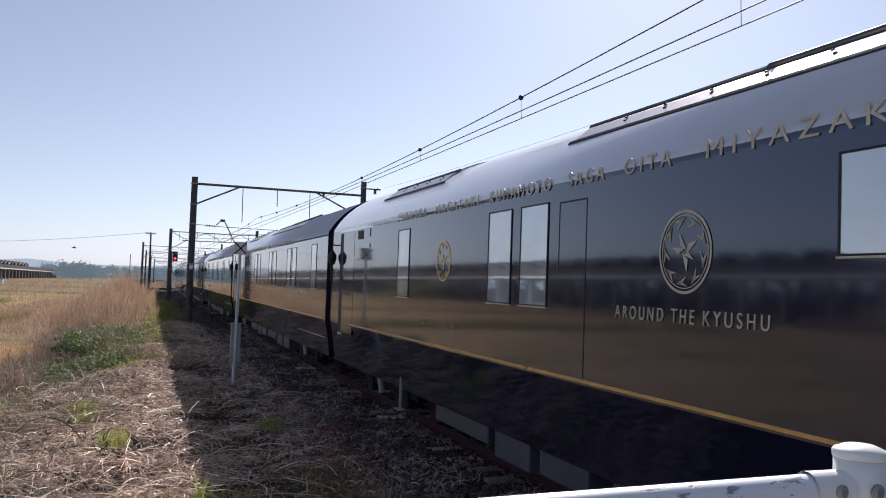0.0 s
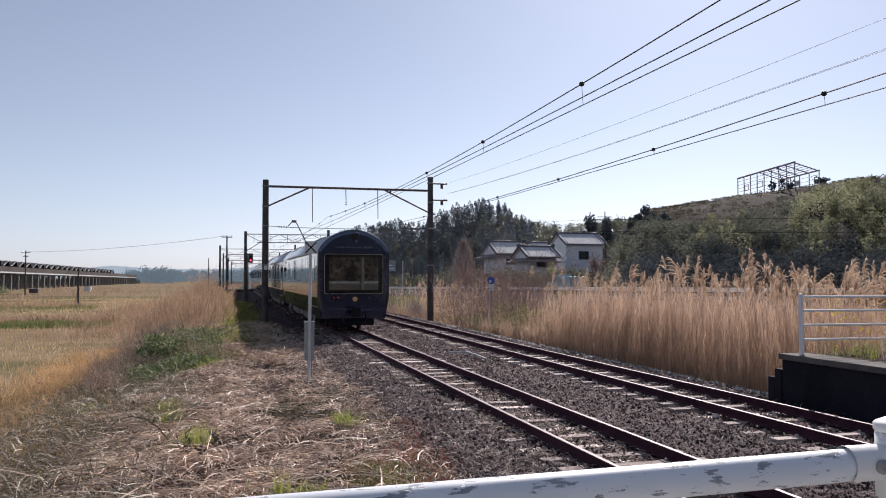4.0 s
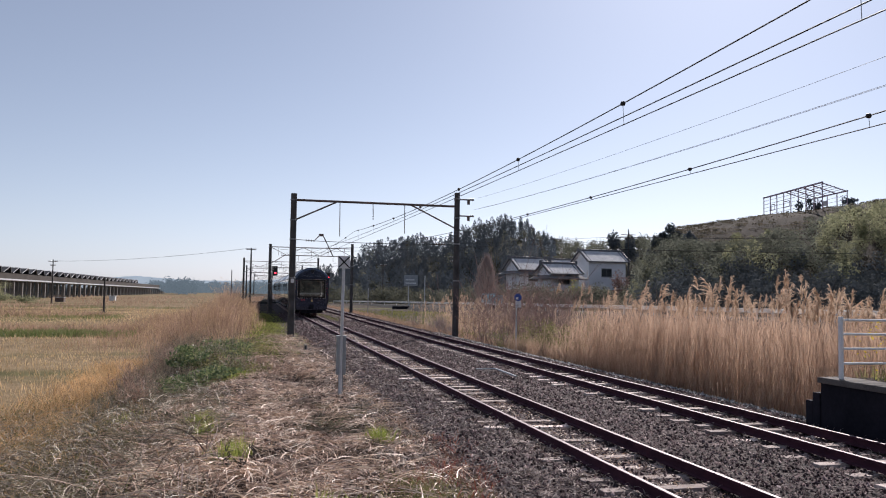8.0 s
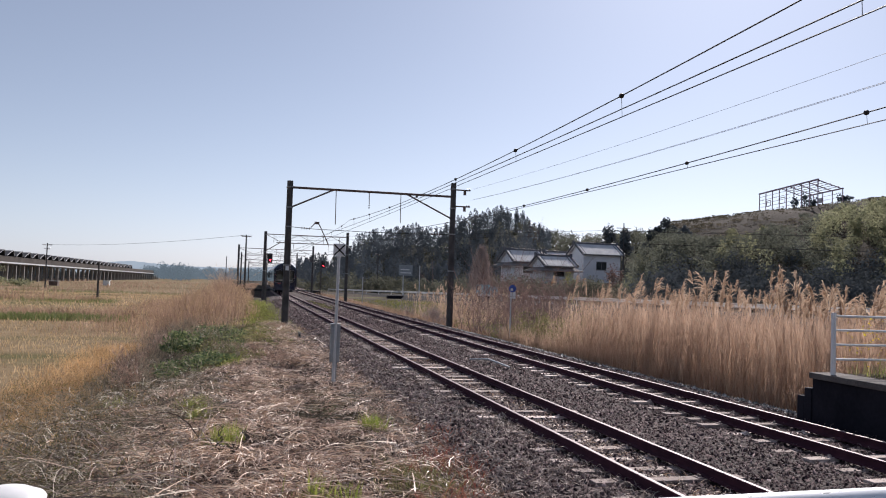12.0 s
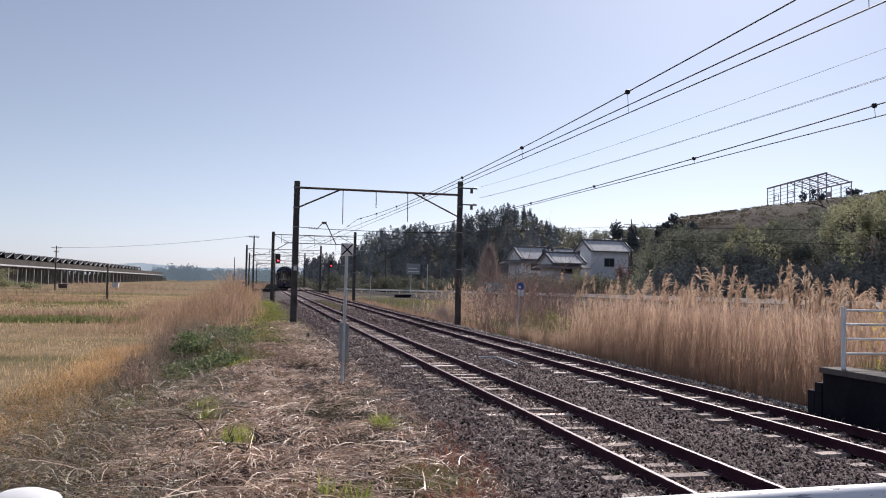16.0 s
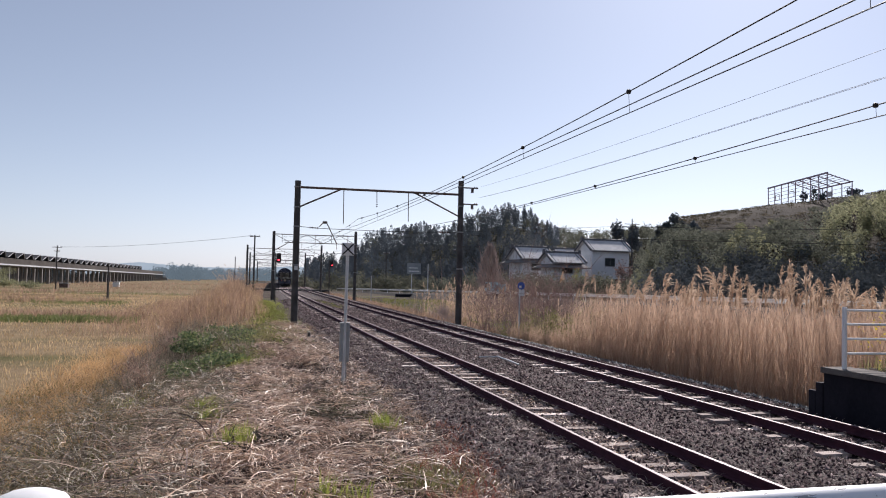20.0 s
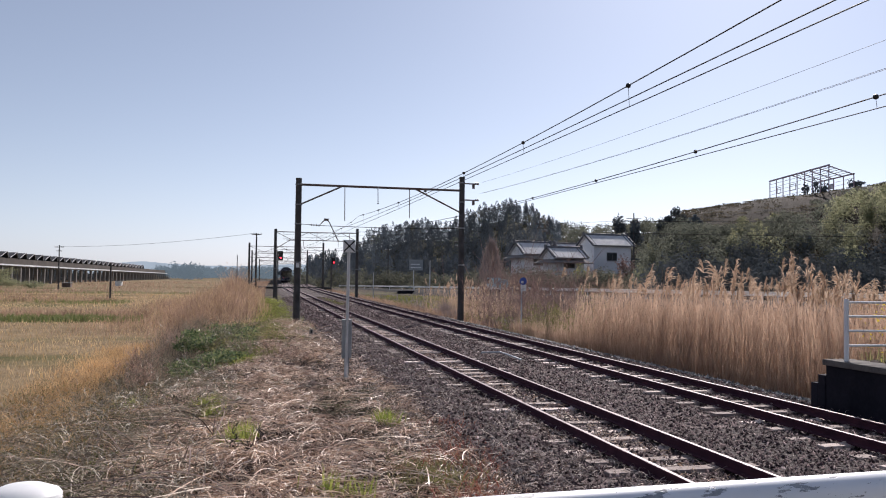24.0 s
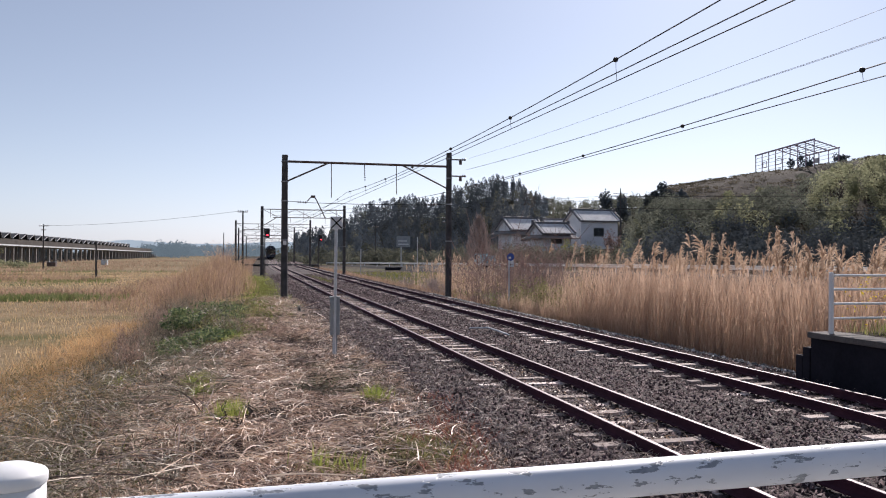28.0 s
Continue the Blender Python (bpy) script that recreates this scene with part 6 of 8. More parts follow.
def parked_van(m):
    """A tall light van; it heads along its own +x."""
    thing = empty("parked_van", m)
    tagged(thing, "small bright blue van parked on the station road", "van")
    part("body", prism([(-1.68, 0.3), (1.68, 0.3), (1.7, 0.75), (1.45, 1.0), (1.0, 1.75), (0.8, 1.86), (-1.5, 1.88), (-1.68, 1.6)], -0.72, 0.72), M_SKYBLUE, thing, "bright blue bodywork")
    for s in (-0.732, 0.722):
        part("side_window", prism([(-1.5, 1.05), (-0.35, 1.05), (-0.35, 1.65), (-1.45, 1.65)], s, s + 0.01), M_TAILGLASS, thing)
        part("side_window", prism([(-0.25, 1.05), (1.2, 1.05), (0.85, 1.65), (-0.25, 1.65)], s, s + 0.01), M_TAILGLASS, thing)
    for wx in (-1.1, 1.1):
        for s in (-1, 1):
            wheel = part("wheel", rods(((wx, s * 0.6, 0.29), (wx, s * 0.745, 0.29), 0.29), n=18), M_UNDER, thing)
            part("rim", rods(((wx, s * 0.735, 0.29), (wx, s * 0.755, 0.29), 0.17), n=14), M_STEEL, wheel)


def box_truck(m):
    """A lorry with a green box; it heads along its own +x."""
    thing = empty("box_truck", m)
    tagged(thing, "white lorry with a green box on the station road", "truck")
    part("chassis", boxes((-3.3, -0.9, 0.5, 3.3, 0.9, 0.75)), M_UNDER, thing)
    part("cargo_box", boxes((-3.4, -1.1, 0.76, 1.75, 1.1, 3.15), bevel=0.03), M_GREENBOX, thing, "ribbed green cargo box")
    cab = part("cab", prism([(1.9, 0.6), (3.4, 0.6), (3.4, 1.3), (3.05, 2.3), (1.9, 2.4)], -1.0, 1.0), M_WHITE, thing, "white cab")
    for s in (-1.012, 1.002):
        part("window", prism([(2.1, 1.4), (3.15, 1.4), (2.9, 2.1), (2.1, 2.15)], s, s + 0.01), M_TAILGLASS, cab)
    for wx in (-2.2, 2.55):
        for s in (-1, 1):
            wheel = part("wheel", rods(((wx, s * 0.75, 0.42), (wx, s * 1.0, 0.42), 0.42), n=18), M_UNDER, thing)
            part("rim", rods(((wx, s * 0.98, 0.42), (wx, s * 1.01, 0.42), 0.24), n=14), M_STEEL, wheel)


parked_van(BACK @ pose(8.0, 0.8, 0.43, 0, 0, 180))
box_truck(BACK @ pose(-5.6, 0.6, 0.43))


def yard_pole(x, y, z0, top, r, label):
    thing = empty("utility_pole")
    tagged(thing, label, "utility pole", group="utility poles")
    part("shaft", rods(((x, y, z0), (x, y, top), r, r * 0.72), n=14), M_POST, thing)
    for z in (top - 0.5, top - 1.1):
        part("crossarm", boxes((x - 0.7, y - 0.05, z - 0.05, x + 0.7, y + 0.05, z + 0.05)), M_STEEL, thing)


yard_pole(13.9, -7.0, 0.7, 9.0, 0.16, "thick pale concrete pole on the far platform")
yard_pole(64.0, -72.0, -1.0, 9.5, 0.13, "slim pale pole beside the station road")
yard_pole(72.5, -72.5, -1.0, 9.8, 0.13, "slim pale pole beside the station road")
yard_pole(88.0, -60.0, -1.0, 9.5, 0.13, "slim pale pole beside the station road")


# ---- plants ----
def scatter(n, x0, x1, y0, y1, near=1.0):
    """Random ground points, denser towards y0 where near is over 1."""
    x = rng.uniform(x0, x1, n)
    y = y0 + (y1 - y0) * rng.uniform(0, 1, n) ** near
    return x, y


def bed_z(x, y):
    x = x - BEND * y * y / 2
    return np.interp(x, [2.6, 3.5, 4.1, 6.7, 7.3, 7.9, 10.6, 11.3, 12.6], [-0.55, -0.24, -0.19, -0.2, -0.26, -0.2, -0.19, -0.24, -0.7])


def tufts(x, y, z, length, width, spread, lift=1.0):
    """Upright bent blades from the ground."""
    n = len(x)
    base = np.stack([x, y, z], 1)
    a = rng.uniform(0, 2 * math.pi, n)
    L = length * rng.uniform(0.5, 1.2, n)
    out = spread * rng.uniform(0.2, 1.2, n) * L
    tip = base + np.stack([np.cos(a) * out, np.sin(a) * out, L * lift * rng.uniform(0.6, 1.0, n)], 1)
    mid = base + (tip - base) * np.array([0.4, 0.4, 0.62])
    return blades(base, mid, tip, width * rng.uniform(0.6, 1.3, n))


def litter(x, y, z, length, width):
    """Fallen stalks lying every way, some propped up."""
    n = len(x)
    a = rng.uniform(0, 2 * math.pi, n)
    L = length * rng.uniform(0.4, 1.5, n)
    up = np.abs(rng.normal(0, 0.22, n))
    base = np.stack([x, y, z + rng.uniform(0.0, 0.1, n)], 1)
    tip = base + np.stack([np.cos(a) * L, np.sin(a) * L, up * L + rng.normal(0, 0.02, n)], 1)
    mid = (base + tip) / 2 + np.stack([rng.normal(0, 0.05, n), rng.normal(0, 0.05, n), rng.uniform(0, 0.08, n)], 1)
    return blades(base, mid, tip, width * rng.uniform(0.6, 1.4, n))


def grow(name, soup, material, label, category="grass"):
    ob = shell(name, *soup, material)
    return tagged(ob, label, category, kind="stuff")


def sparse(x, y, sx, sy, ox, oy, cut, jitter=0.25):
    keep = ripple(x * sx + ox, y * sy + oy) + rng.normal(0, jitter, len(x)) > cut
    return x[keep], y[keep]


def ribbons(P, width, flat=0.6):
    """Thin tapering strips along polylines, P of shape (stems, points, 3)."""
    n, k = P.shape[:2]
    T = np.gradient(P, axis=1)
    up = np.array([0, 0, 1.0]) + rng.normal(0, flat, (n, 1, 3))
    side = unit(np.cross(T, up)) * (np.asarray(width).reshape(-1, 1, 1) / 2) * np.linspace(1.0, 0.45, k)[None, :, None]
    v = np.stack([P - side, P + side], 2).reshape(-1, 3)
    f = np.concatenate([[2 * j, 2 * j + 1, 2 * j + 3, 2 * j + 2] for j in range(k - 1)])
    return v, np.full(n * (k - 1), 4), ((np.arange(n) * 2 * k)[:, None] + f).ravel()


def curls(x, y, z, length, width, bend=1.0, lift=0.05, k=5):
    """Curled stems lying about, their middles a little off the ground."""
    n = len(x)
    a = rng.uniform(0, 2 * math.pi, (n, 1)) + np.cumsum(rng.normal(0, bend / k, (n, k)) + rng.normal(0, bend / k, (n, 1)), 1)
    L = (length * rng.uniform(0.4, 1.6, n))[:, None] / k
    X, Y = x[:, None] + np.cumsum(np.cos(a) * L, 1), y[:, None] + np.cumsum(np.sin(a) * L, 1)
    u = np.linspace(0, 1, k)[None, :]
    Z = z[:, None] + lift * rng.uniform(0.1, 1.6, (n, 1)) * np.sin(np.pi * (0.1 + 0.8 * u)) + rng.uniform(0, lift * 0.6, (n, 1)) + np.maximum(rng.normal(0, lift * 0.6, (n, 1)), 0) * u
    return ribbons(np.stack([X, Y, Z], -1), width * rng.uniform(0.6, 1.5, n))


def tussocks(cx, cy, stems, length, height, width, along=None):
    """Clumps whose stems rise together and fall over the same way."""
    m = len(cx)
    way = rng.uniform(0, 2 * math.pi, m) if along is None else along
    i = np.repeat(np.arange(m), stems)
    n = len(i)
    a = way[i] + rng.normal(0, 0.55, n)
    L = length * rng.uniform(0.5, 1.4, n) * rng.uniform(0.7, 1.3, m)[i]
    h = height * rng.uniform(0.3, 1.3, n) * rng.uniform(0.6, 1.4, m)[i]
    bx, by = cx[i] + rng.normal(0, 0.1, n), cy[i] + rng.normal(0, 0.1, n)
    bz = ground_z(bx, by)
    u = np.linspace(0, 1, 6)[None, :]
    bow = rng.normal(0, 0.18, (n, 1)) * u * u
    X = bx[:, None] + (np.cos(a)[:, None] * u - np.sin(a)[:, None] * bow) * L[:, None]
    Y = by[:, None] + (np.sin(a)[:, None] * u + np.cos(a)[:, None] * bow) * L[:, None]
    Z = bz[:, None] + 0.02 + h[:, None] * np.sin(np.pi * np.minimum(u * rng.uniform(0.7, 1.0, (n, 1)), 1.0)) ** 0.8
    return ribbons(np.stack([X, Y, Z], -1), width * rng.uniform(0.6, 1.5, n))


# added dark layer that stands in for shade between the grass stems
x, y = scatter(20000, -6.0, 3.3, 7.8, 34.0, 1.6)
grow("gap_stems", curls(x, y, ground_z(x, y), 0.18, 0.008 + 0.0004 * y, 1.2, 0.05, 4), M_GAPSTEMS, "dark stems under the dry grass, the shade of gaps in their colour", "straw")
x, y = sparse(*scatter(26000, -3.0, 3.2, 7.8, 32.0, 1.6), 1.3, 1.0, 0, 0, -0.2, 0.25)
keep = (x > -0.9) | (rng.random(len(x)) < 0.25)
x, y = x[keep], y[keep]
worn = (x > 1.3 + 0.4 * np.sin(y * 0.9)) & (rng.random(len(x)) < 0.6)
grow("faded_litter", curls(x[worn], y[worn], ground_z(x[worn], y[worn]) + 0.02, 0.18, 0.006 + 0.0003 * y[worn], 1.4, 0.04, 4), M_DEADGRASS, "fine faded brown litter on the upper bank", "straw")
x, y = x[~worn], y[~worn]
grow("straw_litter", curls(x, y, ground_z(x, y) + 0.03, 0.24, 0.0075 + 0.0003 * y, 1.0, 0.05, 4), M_STRAW, "curled straw strewn over the bank", "straw")
x, y = sparse(*scatter(520, -1.6, 3.0, 8.0, 22.0, 1.5), 0.9, 0.7, 2, 1, -0.2)
keep = (x < 1.2) | (rng.random(len(x)) < 0.4)
x, y = x[keep], y[keep]
grow("straw_tussocks", tussocks(x, y, 18, 0.6, 0.09, 0.0125), M_STRAW, "pale straw tussocks combed flat on the bank", "straw")
x, y = sparse(*scatter(520, -2.0, 3.2, 8.2, 28.0, 1.5), 0.8, 0.9, 5, 3, -0.2)
grow("dead_tussocks", tussocks(x, y, 16, 0.36, 0.09, 0.009), M_DEADGRASS, "grey-brown dead grass tussocks on the bank")
x, y = scatter(300, -2.0, 3.0, 8.4, 19.0, 1.3)
grow("straw_stalks", curls(x, y, ground_z(x, y) + 0.1, 0.8, 0.014, 0.3, 0.05, 5), M_STRAW, "long pale broken stalks lying across the bank", "straw")
x, y = sparse(*scatter(30000, -6.0, 3.4, 8.0, 46.0, 1.6), 1.3, 1.1, 3, 5, 0.0)
keep = (x > -1.2) | (y > 24) | (rng.random(len(x)) < 0.18)
x, y = x[keep], y[keep]
grow("dead_grass", tufts(x, y, ground_z(x, y) - 0.02, 0.18, 0.008 + 0.0003 * y, 1.0), M_DEADGRASS, "short grey-brown dead grass on the bank")
x, y = scatter(26000, -5.0, 3.3, 8.0, 26.0, 1.8)
cr = leaves(np.stack([x, y, ground_z(x, y) + rng.uniform(0.01, 0.09, len(x))], 1), rng.uniform(0.02, 0.06, len(x)), 0.3)
grow("leaf_litter", cr, leafy("withered leaf litter", [(0.05, 0.035, 0.03), (0.12, 0.08, 0.065), (0.45, 0.33, 0.26), (0.08, 0.055, 0.045), (0.75, 0.6, 0.49)], 0.7, 0.1), "withered leaves and chaff scattered over the bank", "leaf litter")
x, y = rng.normal(2.1, 0.5, 1500), rng.uniform(24, 46, 1500)
grow("straw_heap", litter(x, y, ground_z(x, y) + 0.03, 0.4, 0.016), M_STRAW, "pale orange straw raked beside the mast", "straw")
x, y = scatter(2600, 2.1, 3.8, 8.2, 14.0, 1.3)
keep = ripple(x * 1.5, y * 0.9) + rng.normal(0, 0.25, len(x)) > 0.26
x, y = x[keep], y[keep]
grow("red_weeds", tufts(x, y, np.maximum(ground_z(x, y), -0.3) - 0.02, 0.17, 0.011, 0.9), M_REDWEED, "low rust-red weeds at the ballast edge", "weeds")
x, y = rng.normal(2.39, 0.28, 900), rng.normal(10.39, 0.5, 900)
grow("moss_weeds", tufts(x, y, np.maximum(ground_z(x, y), -0.35) - 0.01, 0.2, 0.009, 0.8), M_OLIVE, "low yellow-green weeds beside the ballast", "weeds")
# brambly tangle low on the bank
x, y = scatter(700, -6.8, -0.2, 8.2, 25.0, 1.5)
keep = ripple(x * 0.9 + 4, y * 0.5) * 0.6 + 0.4 * (-0.6 - x) + rng.normal(0, 0.2, len(x)) > 0.0
x, y = x[keep], y[keep]
grow("bramble_stems", tussocks(x, y, 13, 0.8, 0.24, 0.0115), M_STEM, "grey-brown tangle of bare bramble stems on the bank", "brambles")
x, y = scatter(4500, -6.5, -0.4, 8.2, 22.0, 1.6)
grow("bramble_twigs", curls(x, y, ground_z(x, y) + rng.uniform(0.02, 0.26, len(x)), 0.3, 0.009 + 0.0002 * y, 1.4, 0.1, 4), M_STEM, "fine dry twigs through the bramble tangle", "brambles")
x, y = rng.uniform(-5.0, 0.2, 170), rng.uniform(8.8, 17.0, 170)
grow("bramble_canes", tussocks(x, y, 1, 1.7, 0.35, 0.014), M_TWIG, "long dark arching bramble canes over the tangle", "brambles")
x, y = rng.uniform(-4.4, 1.0, 120), 8.8 + 8.0 * rng.random(120) ** 1.3
grow("pale_canes", curls(x, y, ground_z(x, y) + 0.24, 1.2, 0.015, 0.3, 0.06, 5), M_STRAW, "long pale dead canes lying across the tangle", "brambles")
x, y = scatter(24000, -6.5, -0.1, 8.5, 28.0, 1.4)
keep = ripple(x * 0.9 + 4, y * 0.5) * 0.5 + 0.3 * (-1.3 - x) + rng.normal(0, 0.2, len(x)) > 0.1
x, y = x[keep], y[keep]
grow("bramble_leaves", leaves(np.stack([x, y, ground_z(x, y) + rng.uniform(0.02, 0.3, len(x))], 1), rng.uniform(0.02, 0.065, len(x)), 0.4), leafy("dull olive leaves", [(0.06, 0.066, 0.03), (0.13, 0.135, 0.055), (0.22, 0.21, 0.09), (0.09, 0.085, 0.045)], 0.8, 0.4), "sparse dull green bramble leaves on the bank", "brambles")
x, y = rng.normal(-3.6, 0.9, 2600), rng.uniform(12, 25, 2600)
grow("slope_grass", tufts(x, y, ground_z(x, y) - 0.03, 0.42, 0.01, 0.7), M_AMBER, "amber dry grass on the lower bank")
x, y = sparse(rng.normal(-3.2, 1.0, 3000), rng.uniform(11, 24, 3000), 0.8, 0.6, 1, 2, 0.1)
grow("slope_weeds", tufts(x, y, ground_z(x, y) - 0.03, 0.36, 0.013, 0.7), M_OLIVE, "dull olive weeds among the bramble stems", "weeds")
# fresh shoots in clumps
soups = []
for cx, cy, r, n in ((-0.75, 16.9, 0.3, 170), (-0.1, 13.4, 0.3, 200), (2.35, 13.9, 0.3, 200), (-0.5, 15.6, 0.2, 80), (1.0, 9.6, 0.25, 90), (1.35, 9.5, 0.2, 60), (-2.5, 20.0, 0.6, 200), (0.0, 27.0, 1.1, 500),
                     (0.9, 36.0, 0.9, 1100), (1.0, 42.0, 1.0, 1500), (1.5, 50.0, 1.0, 1800), (1.7, 60.0, 1.0, 1900), (1.8, 72.0, 1.1, 1600), (7.4, 72.0, 0.9, 900), (7.5, 82.0, 0.9, 700)):
    gx, gy = rng.normal(cx, r * 0.55, n), rng.normal(cy, r * (0.6 if cy < 30 else 4.0), n)
    soups.append(tufts(gx, gy, np.maximum(ground_z(gx, gy), -1.4) - 0.02 + (0.1 if cx > 6 else 0), 0.22 if cy < 30 else 0.16, 0.011 if cy < 30 else 0.022, 0.5 if cy < 30 else 0.8))
grow("green_grass", merged(*soups), M_GRASS, "bright green spring grass in clumps")
x, y = rng.normal(1.0, 0.75, 5200), rng.uniform(31, 88, 5200)
x = x + 0.012 * (y - 31)
grow("green_strip", tufts(x, y, ground_z(x, y) - 0.02, 0.17, 0.008 + 0.0003 * y, 0.8), M_SHOOT, "bright yellow-green grass strip beside the masts")
soups = []
for cx, cy, r, n in ((-0.75, 16.9, 0.26, 300), (-0.6, 15.6, 0.18, 160), (-0.1, 13.4, 0.26, 300), (2.35, 13.9, 0.22, 170), (1.0, 9.6, 0.2, 60), (1.35, 9.5, 0.15, 40), (-2.6, 19.6, 0.4, 70), (-0.2, 25.0, 0.5, 160)):
    gx, gy = rng.normal(cx, r * 0.5, n), rng.normal(cy, r * 0.7, n)
    soups.append(tufts(gx, gy, ground_z(gx, gy) + 0.02, 0.33, 0.013, 0.45))
grow("spring_shoots", merged(*soups), M_SHOOT, "bright yellow-green spring shoots in small clumps", "shoots")


def woody_shrub(name, x, y, z, height, spread, n, material, label, twig=0.012):
    """A bare, much-branched shrub."""
    pts = [[], [], [], []]
    for _ in range(n):
        a, lean = rng.uniform(0, 2 * math.pi), rng.uniform(0.1, 0.75)
        p = np.array([x + rng.normal(0, spread * 0.3), y + rng.normal(0, spread * 0.3), z])
        h = height * rng.uniform(0.6, 1.1)
        d = np.array([math.cos(a) * lean, math.sin(a) * lean, 1.0])
        q = p + d * h * 0.55
        e = q + (d * np.array([1.3, 1.3, 0.7]) + rng.normal(0, 0.15, 3)) * h * 0.5
        pts[0].append(p), pts[1].append((p + q) / 2 + rng.normal(0, 0.04, 3)), pts[2].append(q), pts[3].append(twig * 2.0)
        for o in range(9):
            s = q + (e - q) * rng.uniform(-0.6, 1.0)
            t = s + (rng.normal(0, 0.5, 3) + np.array([0, 0, 0.55])) * h * 0.3
            pts[0].append(s), pts[1].append((s + t) / 2 + rng.normal(0, 0.03, 3)), pts[2].append(t), pts[3].append(twig)
    ob = shell(name, *blades(np.array(pts[0]), np.array(pts[1]), np.array(pts[2]), np.array(pts[3])), material)
    return tagged(ob, label, "shrub", group="bare shrubs")


def leafy_shrub(name, x, y, z, rx, ry, h, n, size, material, label):
    k = 16
    hub = unit(rng.normal(size=(k, 3))) * rng.uniform(0.3, 0.85, (k, 1)) * np.array([rx, ry, h * 0.5])
    pick = rng.integers(0, k, n)
    v = unit(rng.normal(size=(n, 3))) * rng.uniform(0.1, 1.0, (n, 1)) ** 0.6
    c = np.array([x, y, z + h * 0.5]) + hub[pick] + v * rng.uniform(0.25, 0.6, k)[pick][:, None] * np.array([rx, ry, h * 0.5])
    c[:, 2] = np.maximum(c[:, 2], z)
    ob = shell(name, *leaves(c, size * rng.uniform(0.6, 1.3, n), 0.4), material)
    return tagged(ob, label, "shrub", group="green shrubs")


for cx, cy, rx, ry, h, n in ((-1.1, 29.5, 1.4, 3.0, 1.12, 4600), (-0.4, 33.5, 1.2, 2.6, 0.95, 2400), (-1.5, 24.6, 1.0, 1.7, 0.62, 1500), (-0.5, 26.3, 1.1, 2.2, 0.72, 2200)):
    z0 = float(ground_z(np.array(cx), np.array(cy))) - 0.1
    leafy_shrub("bramble", cx, cy, z0, rx, ry, h, n, 0.11, M_BUSH, "low dark green bramble thicket on the bank")["kind"] = "stuff"
    leafy_shrub("bramble", cx + 0.5, cy + 0.4, z0, rx, ry, h * 0.9, n // 4, 0.09, M_OLIVE, "yellow-green weeds growing through the bramble")["kind"] = "stuff"
    for _ in range(3):
        woody_shrub("dry_shrub", cx + rng.normal(0, rx * 0.5), cy + rng.normal(0, ry * 0.4), z0, h * 1.05, rx, 26, M_STEM, "tangled dry brown weed stems")
for cx, cy, h in ((-2.9, 24.8, 0.8), (-2.6, 22.6, 0.7), (-3.2, 28.5, 0.9), (-2.6, 33.0, 1.0), (-3.0, 37.0, 1.0), (-0.1, 27.4, 0.5), (1.2, 24.5, 0.4), (0.7, 27.5, 0.45)):
    woody_shrub("dry_shrub", cx, cy, float(ground_z(np.array(cx), np.array(cy))), h, 0.9, 44, M_DEADGRASS, "tangled dry brown weed stems")
woody_shrub("weed_stump", -0.02, 11.93, float(ground_z(np.array(-0.02), np.array(11.93))), 0.5, 0.12, 6, M_BARK, "dark snapped weed stalks sticking up from the straw", 0.022)
for k in range(3):
    woody_shrub("dry_tuft", -3.35 + 0.25 * k, 27.68 + 0.2 * k, float(ground_z(np.array(-3.35), np.array(27.68))), 0.55 - 0.1 * k, 0.35, 30, M_TWIG, "dark dry tuft at the foot of the bramble", 0.016)
x, y = rng.normal(-0.02, 0.22, 60), rng.normal(11.93, 0.2, 60)
grow("straw_fan", tussocks(x, y, 3, 0.75, 0.2, 0.014, rng.normal(-2.2, 0.7, 60)), M_STRAW, "fan of pale broken straw round the stalks", "straw")
# tall dry grass on the shoulder of the bank, further along
x = np.concatenate([rng.normal(-1.7, 1.6, 21000), rng.normal(-6.8, 2.4, 7000)])
y = np.concatenate([34 + 90 * rng.uniform(0, 1, 21000) ** 1.2, 50 + 70 * rng.uniform(0, 1, 7000)])
keep = x < 1.7
x, y = x[keep], y[keep]
n = len(x)
lump = ripple(x * 0.8 + 1, y * 0.21) + 0.6 * ripple(x * 2.1, y * 0.55 + 3)
hgt = (0.45 + 2.0 * smooth(40, 64, y) - 0.8 * smooth(85, 115, y)) * (0.74 + 0.3 * lump) * rng.uniform(0.35, 1.2, n) * (0.22 + 0.78 * smooth(1.9, -1.2, x)) * (0.42 + 0.58 * smooth(-7.0, -3.2, x)) * (1 + 0.42 * np.exp(-((x + 1.5) / 1.5) ** 2) * smooth(46, 58, y) * smooth(86, 74, y))
hgt = np.maximum(hgt, 0.2)
base = np.stack([x, y, ground_z(x, y) - 0.05], 1)
lean = rng.normal(0, 0.22, (n, 2)) * hgt[:, None] + 0.16 * np.stack([np.sin(x * 1.3 + y * 0.4), np.cos(y * 0.6)], 1) * hgt[:, None]
tip = base + np.concatenate([lean, hgt[:, None]], 1)
mid = base + (tip - base) * np.array([0.35, 0.35, 0.62])
gold = ripple(x * 0.6, y * 0.17 + 2) + 0.25 * x + rng.normal(0, 0.3, n) > 0.05
for pick, mat, about in ((gold, M_GOLDGRASS, "golden"), (~gold, M_PINKGRASS, "pinkish-brown")):
    grow("tall_dry_grass", blades(base[pick], mid[pick], tip[pick], ((0.009 + 0.0002 * y) * rng.uniform(0.5, 1.4, n))[pick]), mat, "tall " + about + " dry grass along the bank")
